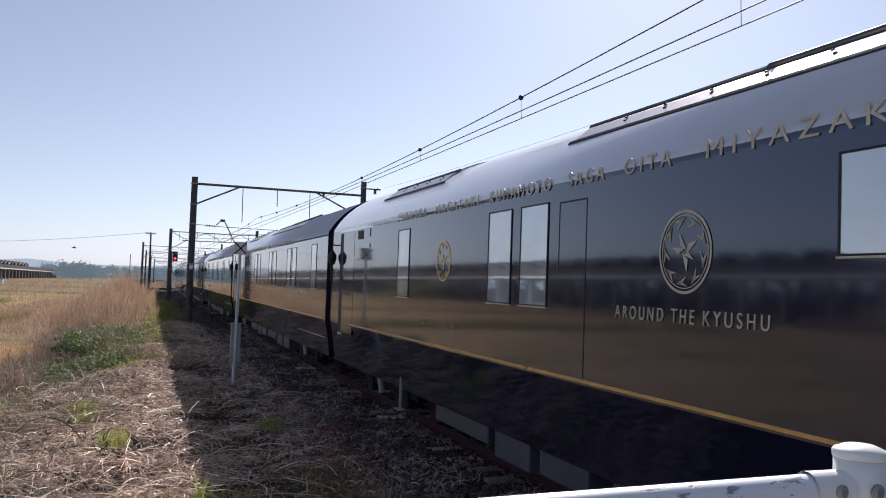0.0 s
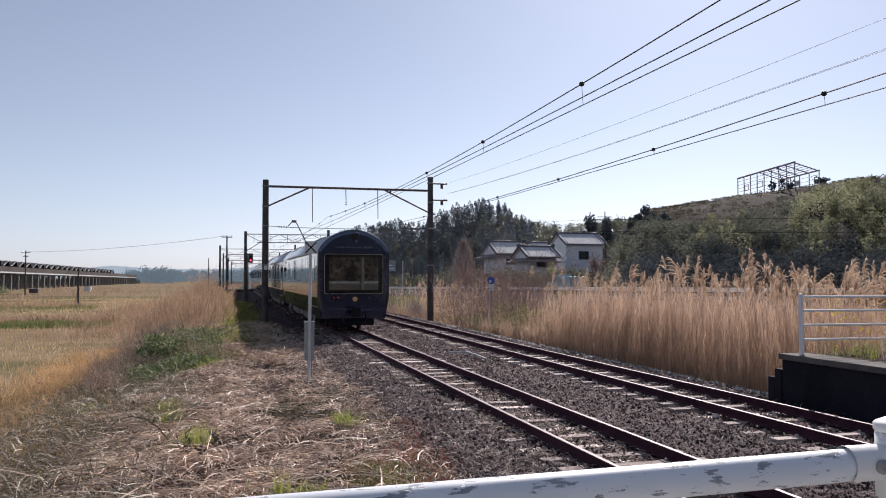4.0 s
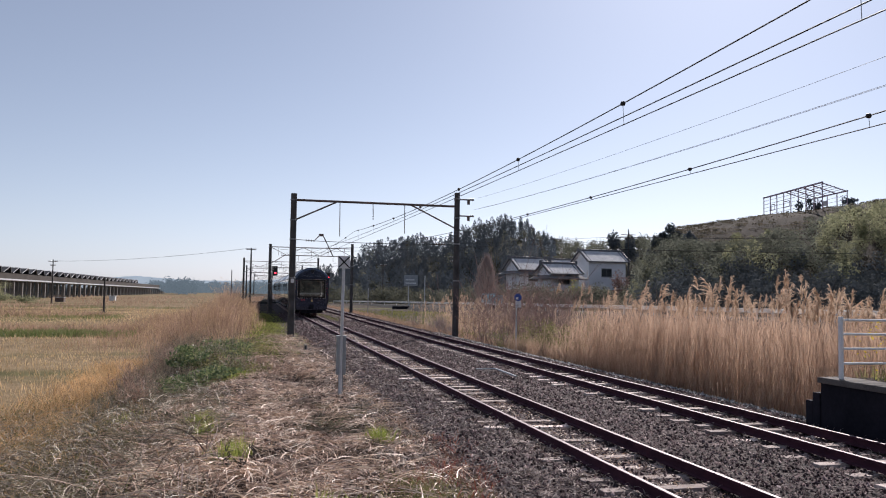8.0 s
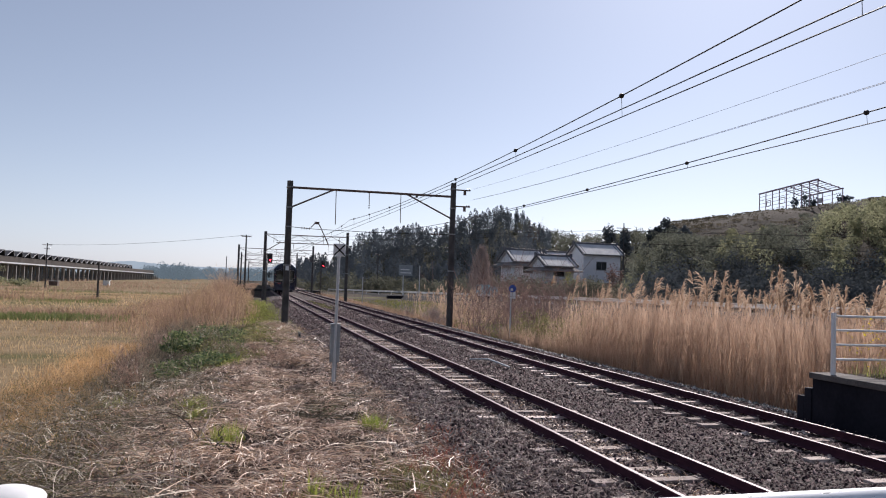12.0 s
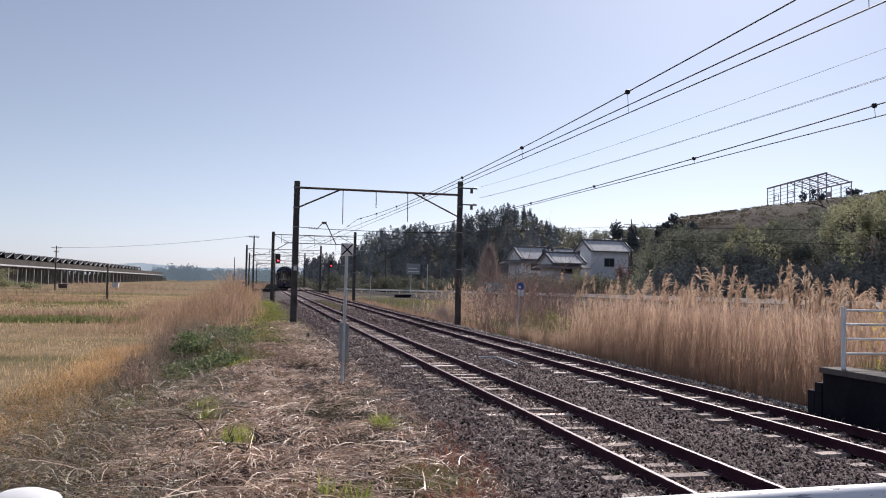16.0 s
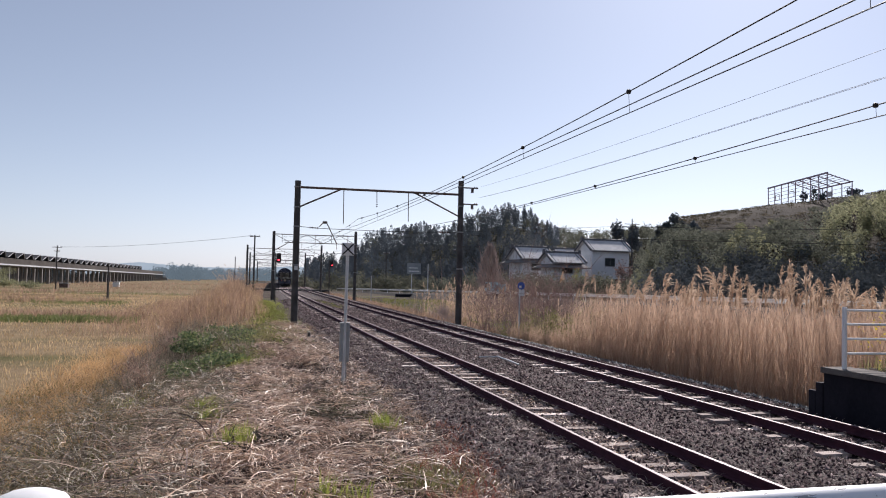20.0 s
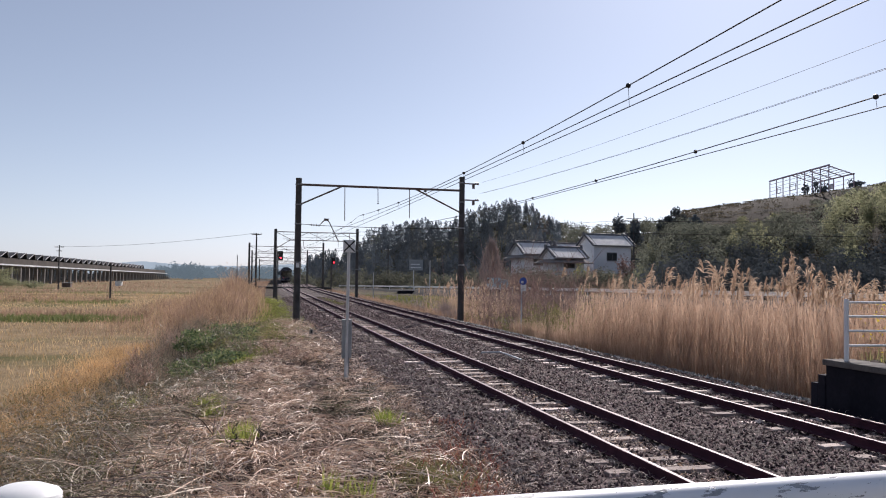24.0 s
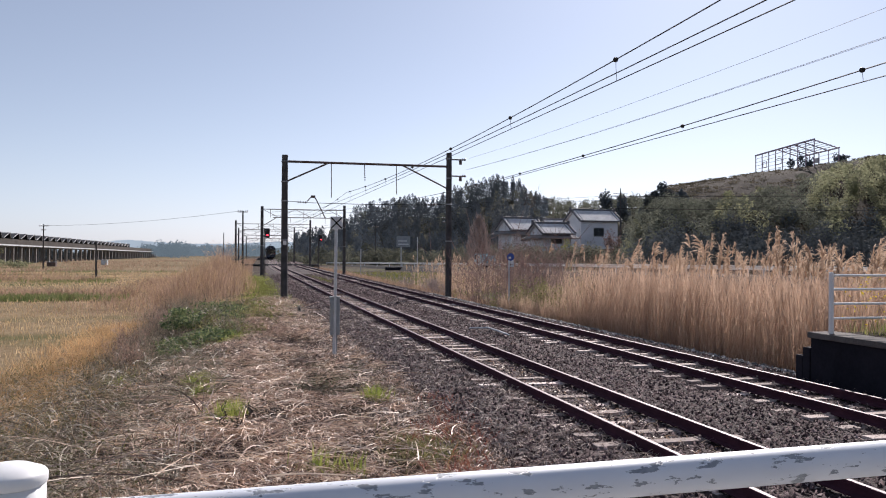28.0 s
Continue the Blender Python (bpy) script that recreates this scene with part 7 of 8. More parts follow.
pick = np.nonzero((hgt > 0.55) & (rng.random(n) < 0.16))[0]
t0 = np.repeat(tip[pick], 9, 0)
u = rng.uniform(-0.25, 0.05, (len(t0), 1))
st = t0 + np.concatenate([np.repeat(lean[pick], 9, 0) * 0.6, np.ones((len(t0), 1))], 1) * u
en = st + rng.normal(0, 0.055, st.shape) + np.array([0.02, 0, 0.05])
grow("grass_heads", blades(st, (st + en) / 2, en, 0.018), M_GOLDGRASS, "feathery seed heads over the tall dry grass")
# scrub along both sides of the line further on
x, y = rng.uniform(-9, 3.2, 11000), 84 + 190 * rng.uniform(0, 1, 11000) ** 1.2
keep = x < 1.2 + 0.008 * (y - 80)
x, y = x[keep] + BEND * y[keep] ** 2 / 2, y[keep]
grow("line_scrub", tufts(x, y, ground_z(x, y) - 0.05, 0.62, 0.05, 0.6), M_PINKGRASS, "dry brown scrub beside the far line", "weeds")
x, y = rng.normal(-3.0, 0.6, 8000), rng.uniform(22, 60, 8000)
grow("grey_dry_grass", tufts(x, y, ground_z(x, y) - 0.05, 0.7, 0.013, 0.5), M_STEM, "grey-brown dry grass on the bank slope")
x, y = np.minimum(rng.normal(-5.2, 0.75, 9000), -3.9), 16 + 26 * rng.uniform(0, 1, 9000)
grow("golden_fringe", tufts(x, y, ground_z(x, y) - 0.05, 0.5, 0.012, 0.8), M_AMBER, "amber dry grass along the foot of the bank")

# stubble field
x, y = scatter(66000, -62, -4.8, 15, 150, 1.9)
keep = (x < -6) | (rng.random(len(x)) < 0.7)
x, y = x[keep], y[keep]
wid = 0.01 + 0.0004 * y
grow("stubble", tufts(x, y, ground_z(x, y) - 0.03, 0.27 + 0.06 * ripple(x * 0.2, y * 0.15), wid, 0.45), M_FIELD, "golden stubble and dry grass in the flat field", "field")
soups = []
for yy, x0, x1, n in ((67, -46, -8, 11000), (104, -60, -14, 4000), (150, -80, -10, 2500)):
    gx, gy = rng.uniform(x0, x1, n), yy + rng.normal(0, 1.2 if yy < 90 else 3.2, n)
    gx, gy = sparse(gx, gy, 0.21, 0.3, yy, 0, -0.15, 0.35)
    soups.append(tufts(gx, gy, ground_z(gx, gy) - 0.03, 0.62, 0.05, 0.6))
grow("green_banks", merged(*soups), leafy("olive bank grass", [(0.12, 0.16, 0.055), (0.19, 0.22, 0.08), (0.29, 0.29, 0.125)], 0.7, 0.35), "green grass along the field banks")
x, y = rng.uniform(-95, -4, 15000), 118 + 230 * rng.uniform(0, 1, 15000) ** 1.3
x, y = sparse(x, y, 0.09, 0.06, 0, 0, -0.1)
grow("far_scrub", tufts(x, y, ground_z(x, y) - 0.05, 0.9, 0.07, 0.6), M_PINKGRASS, "pinkish-brown dry weeds across the far fields", "weeds")
soups = []
for yy, x0, x1, n in ((72.5, -46, -8, 4200), (109, -70, -16, 3000)):
    gx, gy = rng.uniform(x0, x1, n), yy + rng.normal(0, 1.0, n)
    soups.append(tufts(gx, gy, ground_z(gx, gy) - 0.03, 0.85, 0.05, 0.5))
grow("bank_weeds", merged(*soups), M_PINKGRASS, "brown weeds on the field banks", "weeds")
for cx, cy, rx, h, n in ((-51, 192, 5, 4.2, 5200), (-57, 188, 6, 5, 5600), (-46, 196, 2.5, 2.0, 1600)):
    leafy_shrub("field_shrub", cx, cy, -1.6, rx, 4.0, h, n, 0.26, M_BAMBOO, "rounded olive-green shrub below the viaduct")


# reed bed beyond the far track
def reeds(x, y, z, height, plume):
    n = len(x)
    base = np.stack([x, y, z], 1)
    lean = np.stack([rng.normal(0.03, 0.075, n), rng.normal(0, 0.075, n)], 1) * height[:, None]
    tip = base + np.concatenate([lean, height[:, None]], 1)
    mid = (base + tip) / 2 - np.concatenate([lean * 0.15, np.zeros((n, 1))], 1)
    soup = [blades(base, mid, tip, 0.011 * rng.uniform(0.6, 1.4, n))]
    for k in range(3):
        f = rng.uniform(0.15, 0.85, n)[:, None]
        s = base + (tip - base) * f
        a = rng.uniform(0, 2 * math.pi, n)
        L = rng.uniform(0.25, 0.6, n)
        e = s + np.stack([np.cos(a) * L * 0.28, np.sin(a) * L * 0.28, L * rng.uniform(0.0, 1.0, n)], 1)
        soup.append(blades(s, (s + e) / 2 + np.array([0, 0, 0.06]), e, 0.011 * rng.uniform(0.5, 1.5, n)))
    pl = []
    for i in np.nonzero(plume)[0]:
        t, d = tip[i], np.array([0.8 + rng.normal(0, 0.25), -0.3 + rng.normal(0, 0.4), 0.0])
        m = 46
        u = rng.uniform(0, 1, m)[:, None]
        size = rng.uniform(0.65, 1.25)
        d = d * rng.uniform(0.2, 0.9) * rng.choice([1, 1, 1, -0.8])
        spine = t + np.array([0, 0, 1]) * u * 0.46 * size + d * (u ** 2) * 0.16 * size
        e = spine + (d * rng.uniform(0.05, 0.42, (m, 1)) + rng.normal(0, 0.06, (m, 3)) + np.array([0, 0, 0.16]) * (1 - u)) * size * (1.1 - 0.6 * u)
        mm = (spine + e) / 2 + np.array([0, 0, 0.05])
        pl.append((spine, mm, e))
    sp = [np.concatenate(v) for v in zip(*pl)]
    return merged(*soup), blades(sp[0], sp[1], sp[2], 0.022 * rng.uniform(0.5, 1.3, len(sp[0])))


x = np.concatenate([11.95 + rng.exponential(1.7, 8000), rng.uniform(12.4, 19, 3600), rng.uniform(13.5, 26, 2600), rng.uniform(16.2, 30, 1500)])
y = np.concatenate([rng.uniform(14.2, 37, 8000), rng.uniform(14.2, 34, 3600), rng.uniform(13.6, 19, 2600), rng.uniform(5, 16, 1500)])
keep = rng.random(len(x)) < np.maximum(smooth(34, 24.5, y), 0.04)
x, y = x[keep], y[keep]
h = rng.normal(2.66, 0.2, len(x)) * (0.42 + 0.58 * smooth(11.8, 12.7, x)) * (0.72 + 0.28 * smooth(40, 27, y)) * (1 + 0.07 * ripple(x * 0.7, y * 0.5))
pl = (rng.random(len(x)) < (0.02 + 0.022 * smooth(28, 17, y)) * (1 + 0.9 * ripple(x * 0.9, y * 0.8))) & (x > 12.5)
h = np.where(pl, 2.42 + 0.62 * rng.uniform(0, 1, len(x)) ** 2.2, h)
stalks, heads = reeds(x, y, ground_z(x, y) - 0.05, h, pl)
x, y = 11.7 + 0.6 * rng.random(5200), rng.uniform(14.3, 36, 5200)
grow("reed_fringe", tufts(x, y, np.maximum(ground_z(x, y), bed_z(x, y)) - 0.03, 0.95, 0.011, 0.25), M_REED, "short dry grass along the front of the reeds", "reeds")
grow("reed_bed", stalks, M_REED, "dense bed of tall dry brown reeds beside the track", "reeds")
grow("reed_plumes", heads, M_PLUME, "feathery pale reed plumes drooping to one side", "reeds")
# rough ground between the reeds and the second mast
for cx, cy, h in ((12.6, 41.5, 2.6), (13.3, 39.0, 2.9), (14.3, 42.0, 3.2), (13.2, 44.5, 2.9), (14.8, 38.5, 3.0), (12.9, 36.8, 2.2), (15.8, 44.0, 3.4), (15.5, 41.0, 3.2), (16.8, 42.5, 3.2), (14.0, 36.5, 2.5), (13.6, 34.5, 2.1), (15.2, 36.0, 2.5)):
    woody_shrub("bare_shrub", cx, cy, -0.9, h * 1.34, 1.2, 26, M_REDTWIG, "leafless reddish-brown shrub beside the line", 0.019)
for cx, cy, rx, h, n in ((13.2, 35.0, 1.0, 1.6, 1500), (14.6, 33.0, 1.4, 2.0, 1900), (12.6, 32.0, 0.8, 1.6, 1300), (12.6, 29.8, 0.7, 1.4, 800), (12.5, 34.0, 0.7, 1.3, 800), (12.4, 36.5, 0.8, 1.0, 700)):
    leafy_shrub("olive_shrub", cx, cy, -0.8, rx * 1.1, 1.3, h * 1.25, int(n * 1.3), 0.09, M_OLIVE, "sparse olive-green shrub at the end of the reeds")
x, y = rng.uniform(11.9, 16, 6000), rng.uniform(28, 130, 6000)
grow("verge_grass", tufts(x, y, ground_z(x, y) - 0.05, 0.6, 0.03, 0.5), M_PINKGRASS, "dry buff grass on the far verge")
for cx, cy, h in ((12.9, 52.0, 0.9), (13.6, 57.0, 1.2), (13.2, 63.0, 1.0), (14.6, 60.0, 1.3)):
    woody_shrub("verge_shrub", cx, cy, -0.8, h, 0.9, 46, M_PINKTWIG, "low brown weed clump on the far verge", 0.02)
x, y = rng.uniform(14, 45, 9000), rng.uniform(48, 125, 9000)
grow("far_meadow", tufts(x, y, ground_z(x, y) - 0.05, 0.45, 0.06, 0.6), M_GRASS, "thin green and buff meadow before the road")
x, y = np.concatenate([rng.normal(17.0, 1.5, 900), rng.normal(21, 1.2, 500)]), np.concatenate([rng.normal(62, 2.5, 900), rng.normal(64, 2.0, 500)])
st, hd = reeds(x, y, ground_z(x, y) - 0.05, rng.normal(2.0, 0.35, len(x)), rng.random(len(x)) < 0.12)
grow("reed_clump", st, M_REED, "clump of dry reeds in the meadow", "reeds")
grow("reed_clump_plumes", hd, M_PLUME, "pale plumes on the reed clump", "reeds")
# weeds on the far platform
x, y = sparse(rng.uniform(11.3, 16, 3800), rng.uniform(6.0, 13.3, 3800), 1.1, 0.9, 0, 0, 0.25)
grow("platform_weeds", tufts(x, y, np.full(len(x), 0.75), 0.32, 0.014, 0.6), M_OLIVE, "green and yellow weeds on the far platform", "weeds")
x, y = rng.uniform(11.7, 16, 2600), rng.uniform(8.0, 13.3, 2600)
grow("platform_straw", tufts(x, y, np.full(len(x), 0.75), 0.5, 0.012, 0.5), M_STRAW, "dry straw among the platform weeds", "straw")
soups = []
for cx, cy, r, k in ((13.0, 12.3, 0.35, 130), (13.9, 11.6, 0.5, 170), (11.9, 12.6, 0.4, 90), (14.6, 12.4, 0.5, 120), (12.6, 10.4, 0.4, 90)):
    gx, gy = rng.normal(cx, r * 0.6, k), rng.normal(cy, r * 0.5, k)
    soups.append(tufts(gx, gy, np.full(k, 0.75), 0.36, 0.013, 0.5))
grow("platform_shoots", merged(*soups), M_SHOOT, "fresh green clumps on the far platform", "weeds")
bx, by = rng.uniform(11.6, 15.5, 380), rng.uniform(13.0, 14.0, 380)
fl = shell("rape_flowers", *leaves(np.stack([bx, by, 0.9 + rng.uniform(0, 0.95, 380)], 1), 0.055), leafy("yellow petals", [(0.7, 0.55, 0.02), (0.8, 0.65, 0.05)], 0.6, 0.3))
tagged(fl, "small yellow flowers behind the platform fence", "flowers", kind="stuff")


x, y = rng.uniform(16.5, 60, 12000), rng.uniform(-55, 4, 12000)
grow("yard_grass", tufts(x, y, ground_z(x, y) - 0.03, 0.26, 0.06, 0.6), M_GRASS, "green grass in the yard behind the far platform")
u, v = rng.uniform(-60, 60, 10000), rng.uniform(5.5, 46, 10000)
x, y = 73 + u * math.cos(radians(46)) - v * math.sin(radians(46)), -79 + u * math.sin(radians(46)) + v * math.cos(radians(46))
keep = x > 17
x, y = x[keep], y[keep]
grow("verge_meadow", tufts(x, y, ground_z(x, y) - 0.03, 0.5, 0.1, 0.6), M_GRASS, "rough green meadow below the station road")


# trees
def cedar_soup(px, py, pz, h, m=300, wide=0.36, lo=0.26, hi=0.5):
    """Pointed evergreens as tiers of leaf clumps."""
    out, way = [], []
    for X, Y, Z, H in zip(px, py, pz, h):
        u = rng.uniform(0.04, 1, m) ** 0.75
        tier = 0.8 + 0.25 * np.sin(u * rng.uniform(24, 36) + rng.uniform(0, 6))
        r = ((1 - u) ** 0.7 * H * wide + 0.12) * tier * rng.uniform(0.8, 1.2)
        a = rng.uniform(0, 2 * math.pi, m)
        q = rng.uniform(0.35, 1, m) ** 0.4 * r
        out.append(np.stack([X + np.cos(a) * q, Y + np.sin(a) * q, Z + u * H - 0.1 * q], 1))
        way.append(np.stack([np.cos(a), np.sin(a), np.full(m, 0.55)], 1))
    c = np.concatenate(out)
    return leaves(c, rng.uniform(lo, hi, len(c)), out=np.concatenate(way), loose=0.36)


def bamboo_soup(px, py, pz, h):
    """Clumps of arching culms, their leaves hung along the upper lengths."""
    out, way = [], []
    for X, Y, Z, H in zip(px, py, pz, h):
        k = 6
        a, ln = rng.uniform(0, 2 * math.pi, k), rng.uniform(0.08, 0.3, k) * H
        f = rng.uniform(0.72, 1.12, k)
        m = 380
        p = rng.integers(0, k, m)
        u = rng.uniform(0.25, 1.0, m) ** 0.75
        w = (1.05 - u) * 0.55 + 0.06
        c = np.stack([X + np.cos(a[p]) * ln[p] * u ** 2, Y + np.sin(a[p]) * ln[p] * u ** 2, Z + H * f[p] * (u - 0.12 * u ** 4)], 1)
        d = rng.normal(0, 1, (m, 3)) * np.array([1, 1, 0.5])
        out.append(c + d * w[:, None])
        way.append(d + np.stack([np.cos(a[p]), np.sin(a[p]), np.full(m, 0.6)], 1))
    c = np.concatenate(out)
    return leaves(c, rng.uniform(0.12, 0.28, len(c)), out=np.concatenate(way), loose=0.6)


def crown_soup(px, py, pz, h, w, m, size, loose=0.55):
    """Rounded crowns as clouds of leaf clumps, uneven in outline."""
    out, way = [], []
    for X, Y, Z, H, W in zip(px, py, pz, h, w):
        k = 9
        u = unit(rng.normal(size=(k, 3)) + np.array([0, 0, 0.35]))
        hub = np.array([X, Y, Z + H * 0.52]) + u * np.array([W, W, H * 0.5]) * rng.uniform(0.45, 0.72, (k, 1))
        pick = rng.integers(0, k, m)
        v = unit(rng.normal(size=(m, 3))) * rng.uniform(0.2, 1, (m, 1)) ** 0.5
        reach = rng.uniform(0.3, 0.5, k)[pick][:, None]
        out.append(hub[pick] + v * reach * np.array([W, W, min(H * 0.5, W * 1.3)]))
        way.append(v + 0.6 * u[pick] + np.array([0, 0, 0.25]))
    c = np.concatenate(out)
    return leaves(c, size * rng.uniform(0.6, 1.4, len(c)), out=np.concatenate(way), loose=loose)


def trunks(px, py, pz, h):
    b = np.stack([px, py, pz - 1.0], 1)
    t = b + np.stack([rng.normal(0, 0.3, len(px)), rng.normal(0, 0.3, len(px)), h * 0.75], 1)
    return blades(b, (b + t) / 2, t, 0.32)


n = 1000
az = rng.uniform(4.0, 34, n)
rr = rng.uniform(222, 330, n)
zz = hill_a(az, rr)
hh = rng.uniform(5.5, 9.5, n) * np.where(az > 19.8, 0.8, 1.0) * np.where(az < 8, 0.8, 1.0)
px, py = np.sin(np.radians(az)) * rr, np.cos(np.radians(az)) * rr
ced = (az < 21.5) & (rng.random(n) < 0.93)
grow("cedar_wood", merged(cedar_soup(px[ced], py[ced], zz[ced], hh[ced]), trunks(px[ced], py[ced], zz[ced], hh[ced])), M_FARWOOD, "cedar woodland covering the hill, haze put into its blue-grey colour", "woodland")
br = ~ced
grow("mixed_wood", merged(crown_soup(px[br], py[br], zz[br], hh[br] * 0.95, hh[br] * 0.38, 150, 0.58), trunks(px[br], py[br], zz[br], hh[br])), M_BROADLEAF, "mixed grey-green woodland on the hill", "woodland")
# undergrowth at the foot of the wood, paler
n = 130
az, rr = rng.uniform(3, 19, n), rng.uniform(195, 228, n)
px, py = np.sin(np.radians(az)) * rr, np.cos(np.radians(az)) * rr
grow("wood_edge", crown_soup(px, py, np.full(n, -1.8), rng.uniform(2.5, 6.5, n), rng.uniform(1.8, 3.5, n), 150, 0.55, 1.2), M_BROADLEAF, "pale olive scrub along the wood's edge", "woodland")
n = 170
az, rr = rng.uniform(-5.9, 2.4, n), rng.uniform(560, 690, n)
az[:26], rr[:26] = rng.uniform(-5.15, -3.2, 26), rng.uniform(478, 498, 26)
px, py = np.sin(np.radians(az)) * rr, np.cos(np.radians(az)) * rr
grow("far_trees", crown_soup(px, py, np.full(n, -2.0), rng.uniform(5.0, 11.0, n), rng.uniform(3.0, 6.5, n), 110, 1.3), M_HAZE_NEAR, "trees across the plain, haze put in as a grey-blue glow", "woodland")
# added hedge that stands in for the darkness between the viaduct's columns
n = 190
v = np.linspace(-140, 290, n)
px, py = -71.5 + v * 0.0497 + rng.normal(0, 1.0, n), 222 + v
grow("viaduct_shade_hedge", crown_soup(px, py, np.full(n, -2.2), rng.uniform(3.6, 5.2, n), rng.uniform(2.0, 3.2, n), 80, 0.9), M_CEDAR, "hedge added behind the viaduct for the dark under its deck", "hedge")
n = 520
az, rr = rng.uniform(93, 221, n), rng.uniform(178, 262, n)
px, py = np.sin(np.radians(az)) * rr, np.cos(np.radians(az)) * rr
grow("back_wood", crown_soup(px, py, -2.5 + 24 * smooth(178, 250, rr), rng.uniform(9, 14, n), rng.uniform(3.5, 6.0, n), 60, 2.2), M_BROWNWOOD, "brown-green woodland on the hills behind the station", "woodland")
n = 110
v = rng.uniform(-140, 150, n)
px, py = -75.0 + v * 0.0497 - rng.uniform(0, 7, n), 222 + v
tall = 8.5 + (4.5 * ripple(v * 0.035, v * 0.013) + rng.normal(0, 1.6, n)) * smooth(0, -40, v)
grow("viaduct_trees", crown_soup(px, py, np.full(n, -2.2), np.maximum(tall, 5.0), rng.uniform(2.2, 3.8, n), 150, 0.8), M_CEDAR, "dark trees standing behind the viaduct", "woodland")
# bamboo slope
n = 860
az = rng.uniform(27.0, 51, n)
rr = 73 + 55 * rng.uniform(0, 1, n) ** 1.0
zz = hill_b(az, rr)
px, py = np.sin(np.radians(az)) * rr, np.cos(np.radians(az)) * rr
# tree tops are capped along sight lines to fit the camera's view, leaving a bare shoulder below the crest west of the
# steel frame
line = np.interp(az, [27, 28, 29.5, 32, 35, 37, 38.5, 40, 42, 48, 60, 80], [2.8, 3.9, 4.2, 3.9, 4.2, 4.8, 5.2, 5.8, 6.2, 6.6, 7.0, 7.5])
roof = 2.24 + rr * np.tan(np.radians(line)) - zz + rng.uniform(-0.8, 0.3, n)
hh = np.minimum(np.where(rr < 82, rng.uniform(4.5, 7.5, n), rng.uniform(3.2, 5.6, n)), roof)
keep = hh > 1.2
az, rr, px, py, zz, hh = az[keep], rr[keep], px[keep], py[keep], zz[keep], hh[keep]
n = len(az)
tone = ripple(az * 0.55, rr * 0.09) + rng.normal(0, 0.3, n)
# the lowest trees get darker foliage: the slope's shade is put into their colour
deep = rr < 90 + 4 * np.sin(az * 1.7)
dark = (tone < 0.45 - 0.1 * (az - 33)) & ~deep
light = ~dark & ~deep
grow("foot_wood", crown_soup(px[deep], py[deep], zz[deep] - 0.8, hh[deep] * 1.1, rng.uniform(1.5, 2.6, deep.sum()), 360, 0.27), M_CEDAR, "thicket at the foot of the slope, its shade put into dark foliage", "woodland")
grow("bamboo_grove", bamboo_soup(px[light], py[light], zz[light], hh[light] * 1.05), M_BAMBOO, "feathery yellow-green bamboo on the slope", "bamboo")
grow("slope_wood", crown_soup(px[dark], py[dark], zz[dark], hh[dark], rng.uniform(1.3, 2.3, dark.sum()), 380, 0.2, 0.4), M_SLOPELEAF, "evergreen scrub on the slope, haze put into its pale colour", "woodland")
n = 1150
az, rr = rng.uniform(27.5, 48, n), rng.uniform(90, 134, n)
px, py = np.sin(np.radians(az)) * rr, np.cos(np.radians(az)) * rr
grow("crest_brush", crown_soup(px, py, hill_b(az, rr) - 0.1, rng.uniform(0.12, 0.42, n), rng.uniform(0.8, 1.8, n), 40, 0.22, 0.35), M_BRUSH, "low brown-green brush on the bare shoulder of the hill", "scrub")
# small evergreens on the crest and single trees over the houses
az = np.array([37.3, 38.0, 38.4, 39.9, 40.4])
px, py = np.sin(np.radians(az)) * 128, np.cos(np.radians(az)) * 128


def tree(name, x, y, z, h, w, m, size, material, label):
    thing = empty(name)
    tagged(thing, label, "tree", group="single trees")
    part("trunk", rods(((x, y, z - 1.0), (x + 0.1, y, z + h * 0.6), h * 0.022, h * 0.01), ((x, y, z + h * 0.35), (x + w * 0.5, y + 0.3, z + h * 0.62), h * 0.01, h * 0.004), ((x, y, z + h * 0.4), (x - w * 0.5, y - 0.2, z + h * 0.68), h * 0.01, h * 0.004), n=8), M_BARK, thing)
    shell("crown", *crown_soup([x], [y], [z], [h], [w], m, size), material, thing)


for X, Y, a in zip(px, py, az):
    tree("hilltop_tree", float(X), float(Y), float(hill_b(a, 128.0)) - 0.4, float(rng.uniform(1.6, 2.6)), float(rng.uniform(0.7, 1.2)), 130, 0.4, M_CEDAR, "small dark evergreen on the hill crest")
for a, r, h, w in ((25.4, 190, 19.0, 3.6), (26.5, 185, 17.0, 2.6), (29.3, 150, 15.8, 3.2), (23.0, 200, 12, 3.5), (28.2, 160, 12.0, 3.0)):
    tree("pine_tree", r * math.sin(radians(a)), r * math.cos(radians(a)), -0.5, h, w, 1100, 0.7, M_CEDAR, "spreading dark pine behind the houses")
for a, r, el, w in ((29.2, 112, 4.95, 1.5), (30.4, 108, 4.5, 1.2), (28.4, 112, 4.5, 1.3)):
    z = float(hill_b(a, r)) - 0.4
    tree("slope_pine", *polar(a, r), z, 2.24 + r * math.tan(radians(el)) - z, w * 1.15, 1200, 0.34, M_CEDAR, "dark pine standing on the shoulder of the hill")
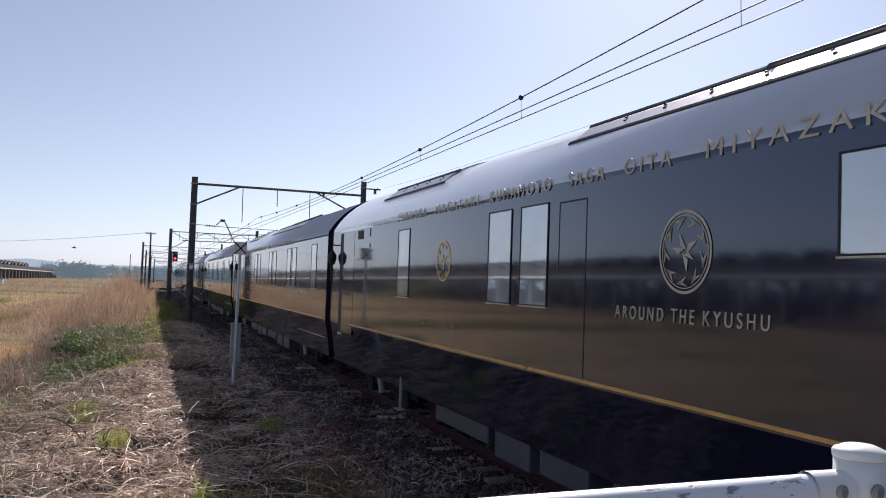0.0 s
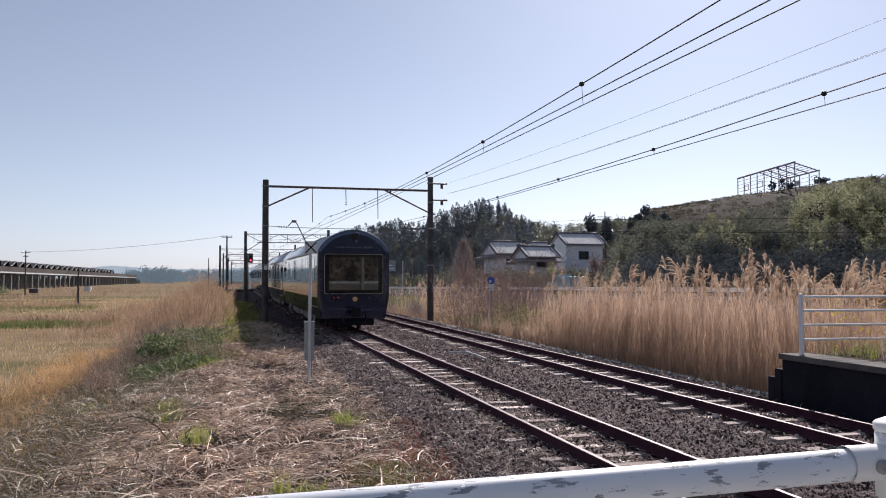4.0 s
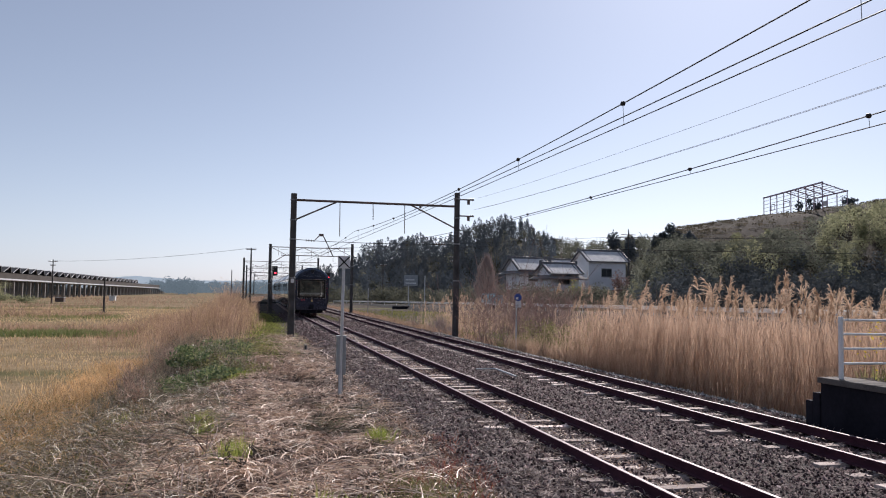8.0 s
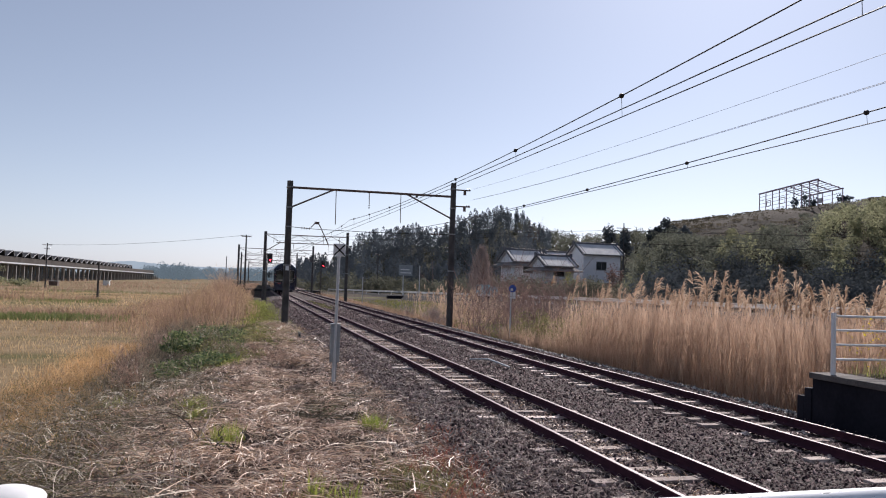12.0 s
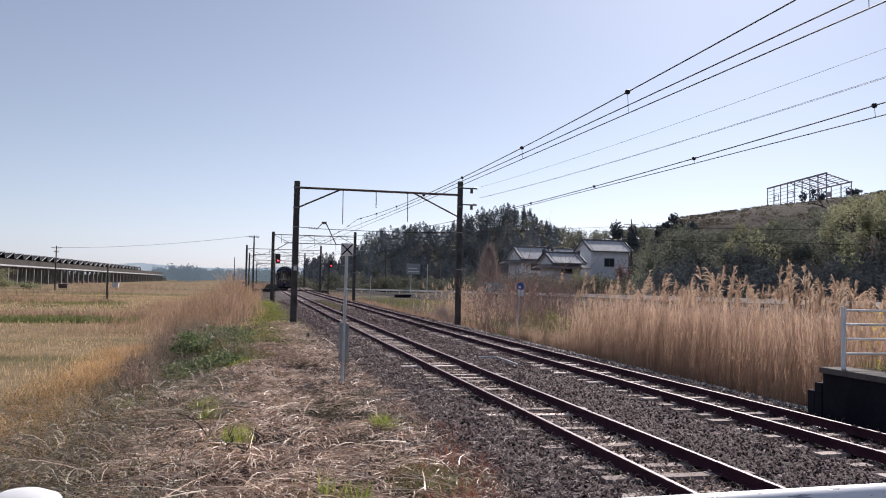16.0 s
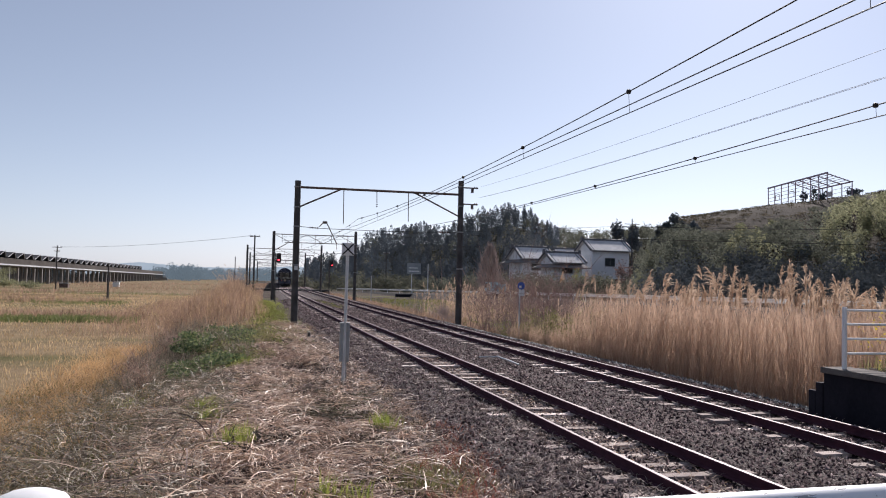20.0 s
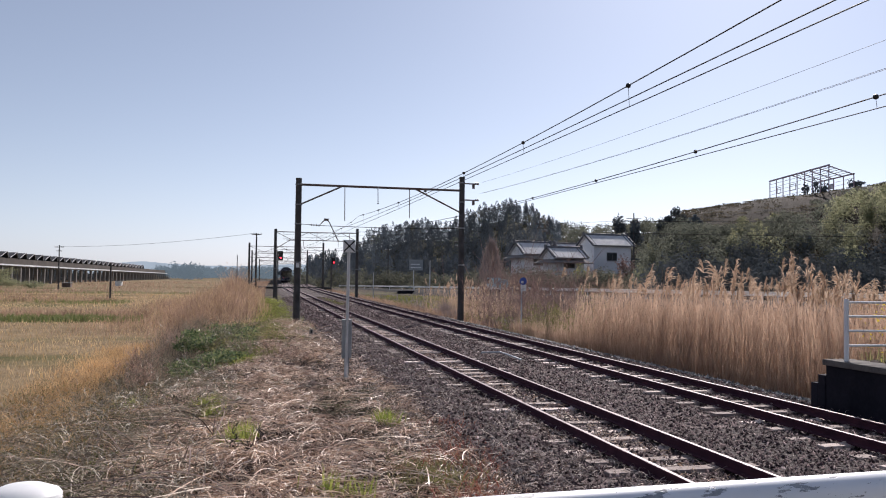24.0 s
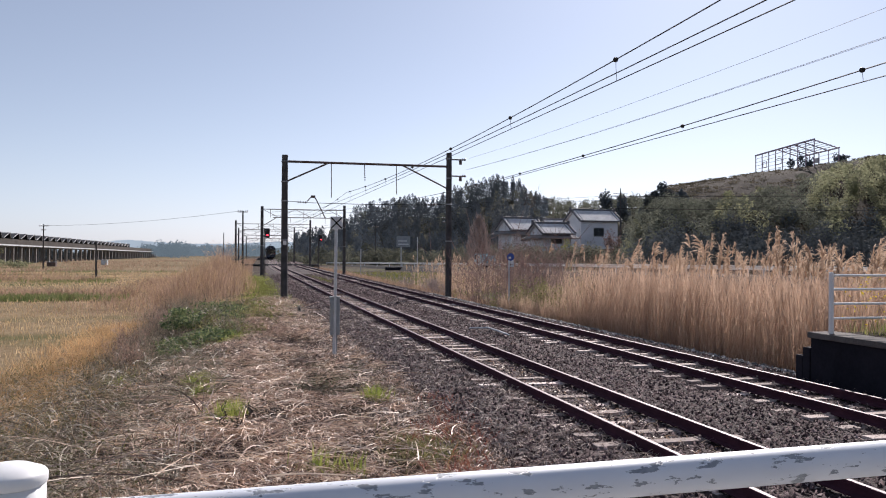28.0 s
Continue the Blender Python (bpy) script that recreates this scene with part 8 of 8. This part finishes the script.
def bare_tree(x, y, z, h, w, n, material, label):
    """A leafless tree: trunk, limbs and a full round crown of fine upright twigs."""
    thing = empty("bare_tree")
    tagged(thing, label, "tree", group="single trees")
    part("trunk", rods(((x, y, z - 0.5), (x, y, z + h * 0.4), h * 0.02, h * 0.012), *[((x, y, z + h * (0.15 + 0.05 * k)), (x + w * 0.5 * math.cos(k * 2.4), y + w * 0.5 * math.sin(k * 2.4), z + h * (0.5 + 0.06 * k)), h * 0.009, h * 0.004) for k in range(6)], n=6), M_BARK, thing)
    u = rng.uniform(0.12, 0.97, n)
    a, r = rng.uniform(0, 2 * math.pi, n), w * np.sin(np.pi * np.minimum(u * 0.9 + 0.12, 1)) ** 0.8 * rng.uniform(0.1, 1, n) ** 0.5
    s0 = np.stack([x + np.cos(a) * r * 0.8, y + np.sin(a) * r * 0.8, z + u * h - h * 0.07], 1)
    e = s0 + np.stack([np.cos(a) * w * 0.16, np.sin(a) * w * 0.16, np.full(n, h * 0.12)], 1) * rng.uniform(0.5, 1.3, (n, 1)) + rng.normal(0, 0.1, (n, 3))
    tagged(shell("twig", *blades(s0, (s0 + e) / 2 + rng.normal(0, 0.06, (n, 3)), e, rng.uniform(0.02, 0.06, n)), material, thing), kind="stuff")


bare_tree(*polar(16.75, 128), -1.0, 9.3, 2.2, 2600, M_PINKTWIG, "bare pinkish-grey tree beside the houses")
leafy_shrub("garden_shrub", *polar(22.95, 138), -1.0, 1.7, 1.7, 6.4, 900, 0.34, M_SHOOT, "bright yellow-green shrub before the houses")
leafy_shrub("garden_shrub", *polar(26.1, 136), -1.0, 2.0, 2.0, 8.2, 1300, 0.34, M_REDTWIG, "rounded brown shrub beside the white house")
for a, r, h, hb in ((19.9, 300, 9.0, 17.0), (20.6, 296, 7.0, 16.0)):
    X, Y = r * math.sin(radians(a)), r * math.cos(radians(a))
    woody_shrub("bare_tree", X, Y, hb - 1.0, h, 2.0, 60, M_TWIG, "leafless tree standing on the skyline", 0.05)
n = 110
az = rng.uniform(17.5, 26.6, n)
rr = rng.uniform(124, 144, n)
px, py = np.sin(np.radians(az)) * rr, np.cos(np.radians(az)) * rr
grow("garden_shrubs", crown_soup(px, py, np.full(n, -1.0), rng.uniform(2.8, 5.3, n), rng.uniform(1.2, 2.6, n), 260, 0.34), M_BROADLEAF, "hedges and shrubs round the houses", "shrubs")


# ---- ballast stones and sleepers ----
x, y = scatter(56000, 3.2, 11.2, 4.5, 46.0, 1.7)
c = np.stack([x, y, bed_z(x, y) + rng.uniform(-0.005, 0.02, len(x))], 1)
grow("ballast_stones", stones(c, 0.056 * rng.uniform(0.5, 1.35, len(x)) * (1 + 0.012 * y)), M_STONE, "loose brown ballast stones between the rails", "ballast")
x, y = rng.uniform(2.9, 11.6, 10000), 46 + 45 * rng.random(10000) ** 1.4
x = x + BEND * y * y / 2
c = np.stack([x, y, bed_z(x, y) + rng.uniform(-0.01, 0.03, len(x))], 1)
grow("far_ballast_stones", stones(c, 0.13 * rng.uniform(0.6, 1.3, len(x))), M_STONE, "brown ballast stones further along the tracks", "ballast")
x, y = rng.normal(11.75, 0.32, 7000), rng.uniform(13.5, 48, 7000)
c = np.stack([x, y, bed_z(x, y) + rng.uniform(0.0, 0.05, len(x))], 1)
grow("pale_ballast", stones(c, 0.075 * rng.uniform(0.6, 1.4, len(x))), M_PALESTONE, "pale grey stones along the far ballast shoulder", "ballast")


def lie(x, y):
    return np.maximum(ground_z(x, y), bed_z(x, y))


x, y = sparse(2.2 + 2.6 * rng.random(12000) ** 1.2, 7.5 + 30 * rng.random(12000) ** 1.6, 1.6, 1.2, 0, 0, -0.25)
grow("ballast_vines", curls(x, y, lie(x, y) + 0.02, 0.2, 0.008 + 0.0003 * y, 2.4, 0.05, 5), M_VINE, "curled grey dead vines straggling over the ballast shoulder")
x, y = scatter(5000, 4.4, 10.9, 8, 40, 1.5)
grow("ballast_straw", curls(x, y, lie(x, y) + 0.03, 0.13, 0.004 + 0.0003 * y, 1.6, 0.03, 4), M_VINE, "thin dead grass scattered between the tracks")
x, y = rng.normal(NEAR, 0.22, 1200), 8 + 40 * rng.random(1200) ** 1.4
grow("bed_straw", curls(x, y, lie(x, y) + 0.02, 0.14, 0.007 + 0.0003 * y, 1.4, 0.03, 4), M_STRAW, "pale straw lying between the near rails", "straw")
crossing = part("crossing_deck", boxes((-3.0, 148.0, -0.6, 14.5, 151.5, 0.02), bevel=0.02), M_ASPHALT)
tagged(crossing, "dark asphalt path crossing the tracks", "level crossing", kind="structure")

meshes = [sleeper_mesh(k) for k in range(6)]
for thing, centre, phase in ((track_near, NEAR, 10.11), (track_far, FAR, 10.4)):
    for k in range(-8, 112):
        y = phase + k * 0.683
        r = random.Random(k * 7 + int(centre * 10))
        s = new("sleeper", meshes[r.randrange(6)])
        s.parent = thing
        s.matrix_basis = pose(float(track_x(centre, y)) + r.uniform(-0.09, 0.09), y + r.uniform(-0.03, 0.03), r.uniform(-0.055, 0.012), 0, r.uniform(-0.4, 0.4), r.uniform(-1.2, 1.2))
    bm = boxes(*[(float(track_x(centre, y)) - 1.05, y - 0.1, -0.28, float(track_x(centre, y)) + 1.05, y + 0.1, -0.15) for y in [phase + k * 0.683 for k in range(112, 330)]])
    tagged(part("far_sleepers", bm, M_SLEEPER, thing), "far timber sleepers", kind="stuff")


# ---- movement ----
# where the tail of the train stands along the line at each second
TAIL = [(0.0, -3.5), (1.0, 5.51), (2.0, 14.56), (3.0, 23.61), (3.5, 28.11), (6.0, 51.21), (9.0, 79.81), (12.0, 109.61), (15.0, 137.81), (18.0, 164.81), (21.5, 194.81), (25.0, 225.81), (28.0, 256.81)]

# a dark bird over the field, and a small truck on the road: seconds, x, y, z
BIRD = [(0.0, -4.3, 61.0, 3.9), (0.6, -4.2, 60.0, 4.05), (0.9, -3.73, 60.0, 4.28), (1.2, -3.08, 60.0, 4.62), (1.5, -2.15, 60.0, 4.75), (1.8, -1.22, 60.0, 4.95), (2.1, -0.21, 60.0, 5.08),
        (3.0, 2.72, 60.0, 5.1), (4.0, 6.0, 66.0, 5.2), (6.0, 9.0, 100.0, 5.0), (10.0, 6.0, 190.0, 5.0), (28.0, -40.0, 620.0, 8.0)]
# the truck's azimuth along the road
TRUCK = [(0.0, 40.1), (1.0, 36.0), (1.6, 33.45), (2.0, 31.55), (2.4, 30.0), (3.0, 27.4), (4.0, 24.0), (5.0, 20.3), (6.0, 17.7), (7.0, 17.2), (28.0, 17.2)]


def motions():
    ts = np.array([t for t, _ in TAIL])
    ps = np.array([y for _, y in TAIL])
    for k, car in enumerate(cars):
        rows = []
        for t in np.concatenate([np.arange(0, 6, 0.5), np.arange(6, 28.1, 1.0)]):
            y0 = float(np.interp(t, ts, ps)) + k * CAR_PITCH
            y1 = y0 + CAR_LEN
            x0, x1 = float(track_x(NEAR, y0)), float(track_x(NEAR, y1))
            rows.append((float(t), pose(x0, y0, 0.0, 0, 0, -math.degrees(math.atan2(x1 - x0, y1 - y0)))))
        walk(car, rows)
    walk(flyer, [(t, pose(x, y, z, 0, 0, 10.0 if t < 3.5 else 75.0)) for t, x, y, z in BIRD])
    rows = []
    for t, a in TRUCK:
        spot = [polar(v, float(np.interp(v, ROAD_AZ, ROAD_R))) for v in (a + 0.8, a, a - 0.8)]
        turn = math.degrees(math.atan2(spot[2][1] - spot[0][1], spot[2][0] - spot[0][0]))
        rows.append((t, pose(*spot[1], 1.5 - 0.012 * math.hypot(*spot[1]), 0, 0, turn)))
    walk(truck, rows)


motions()
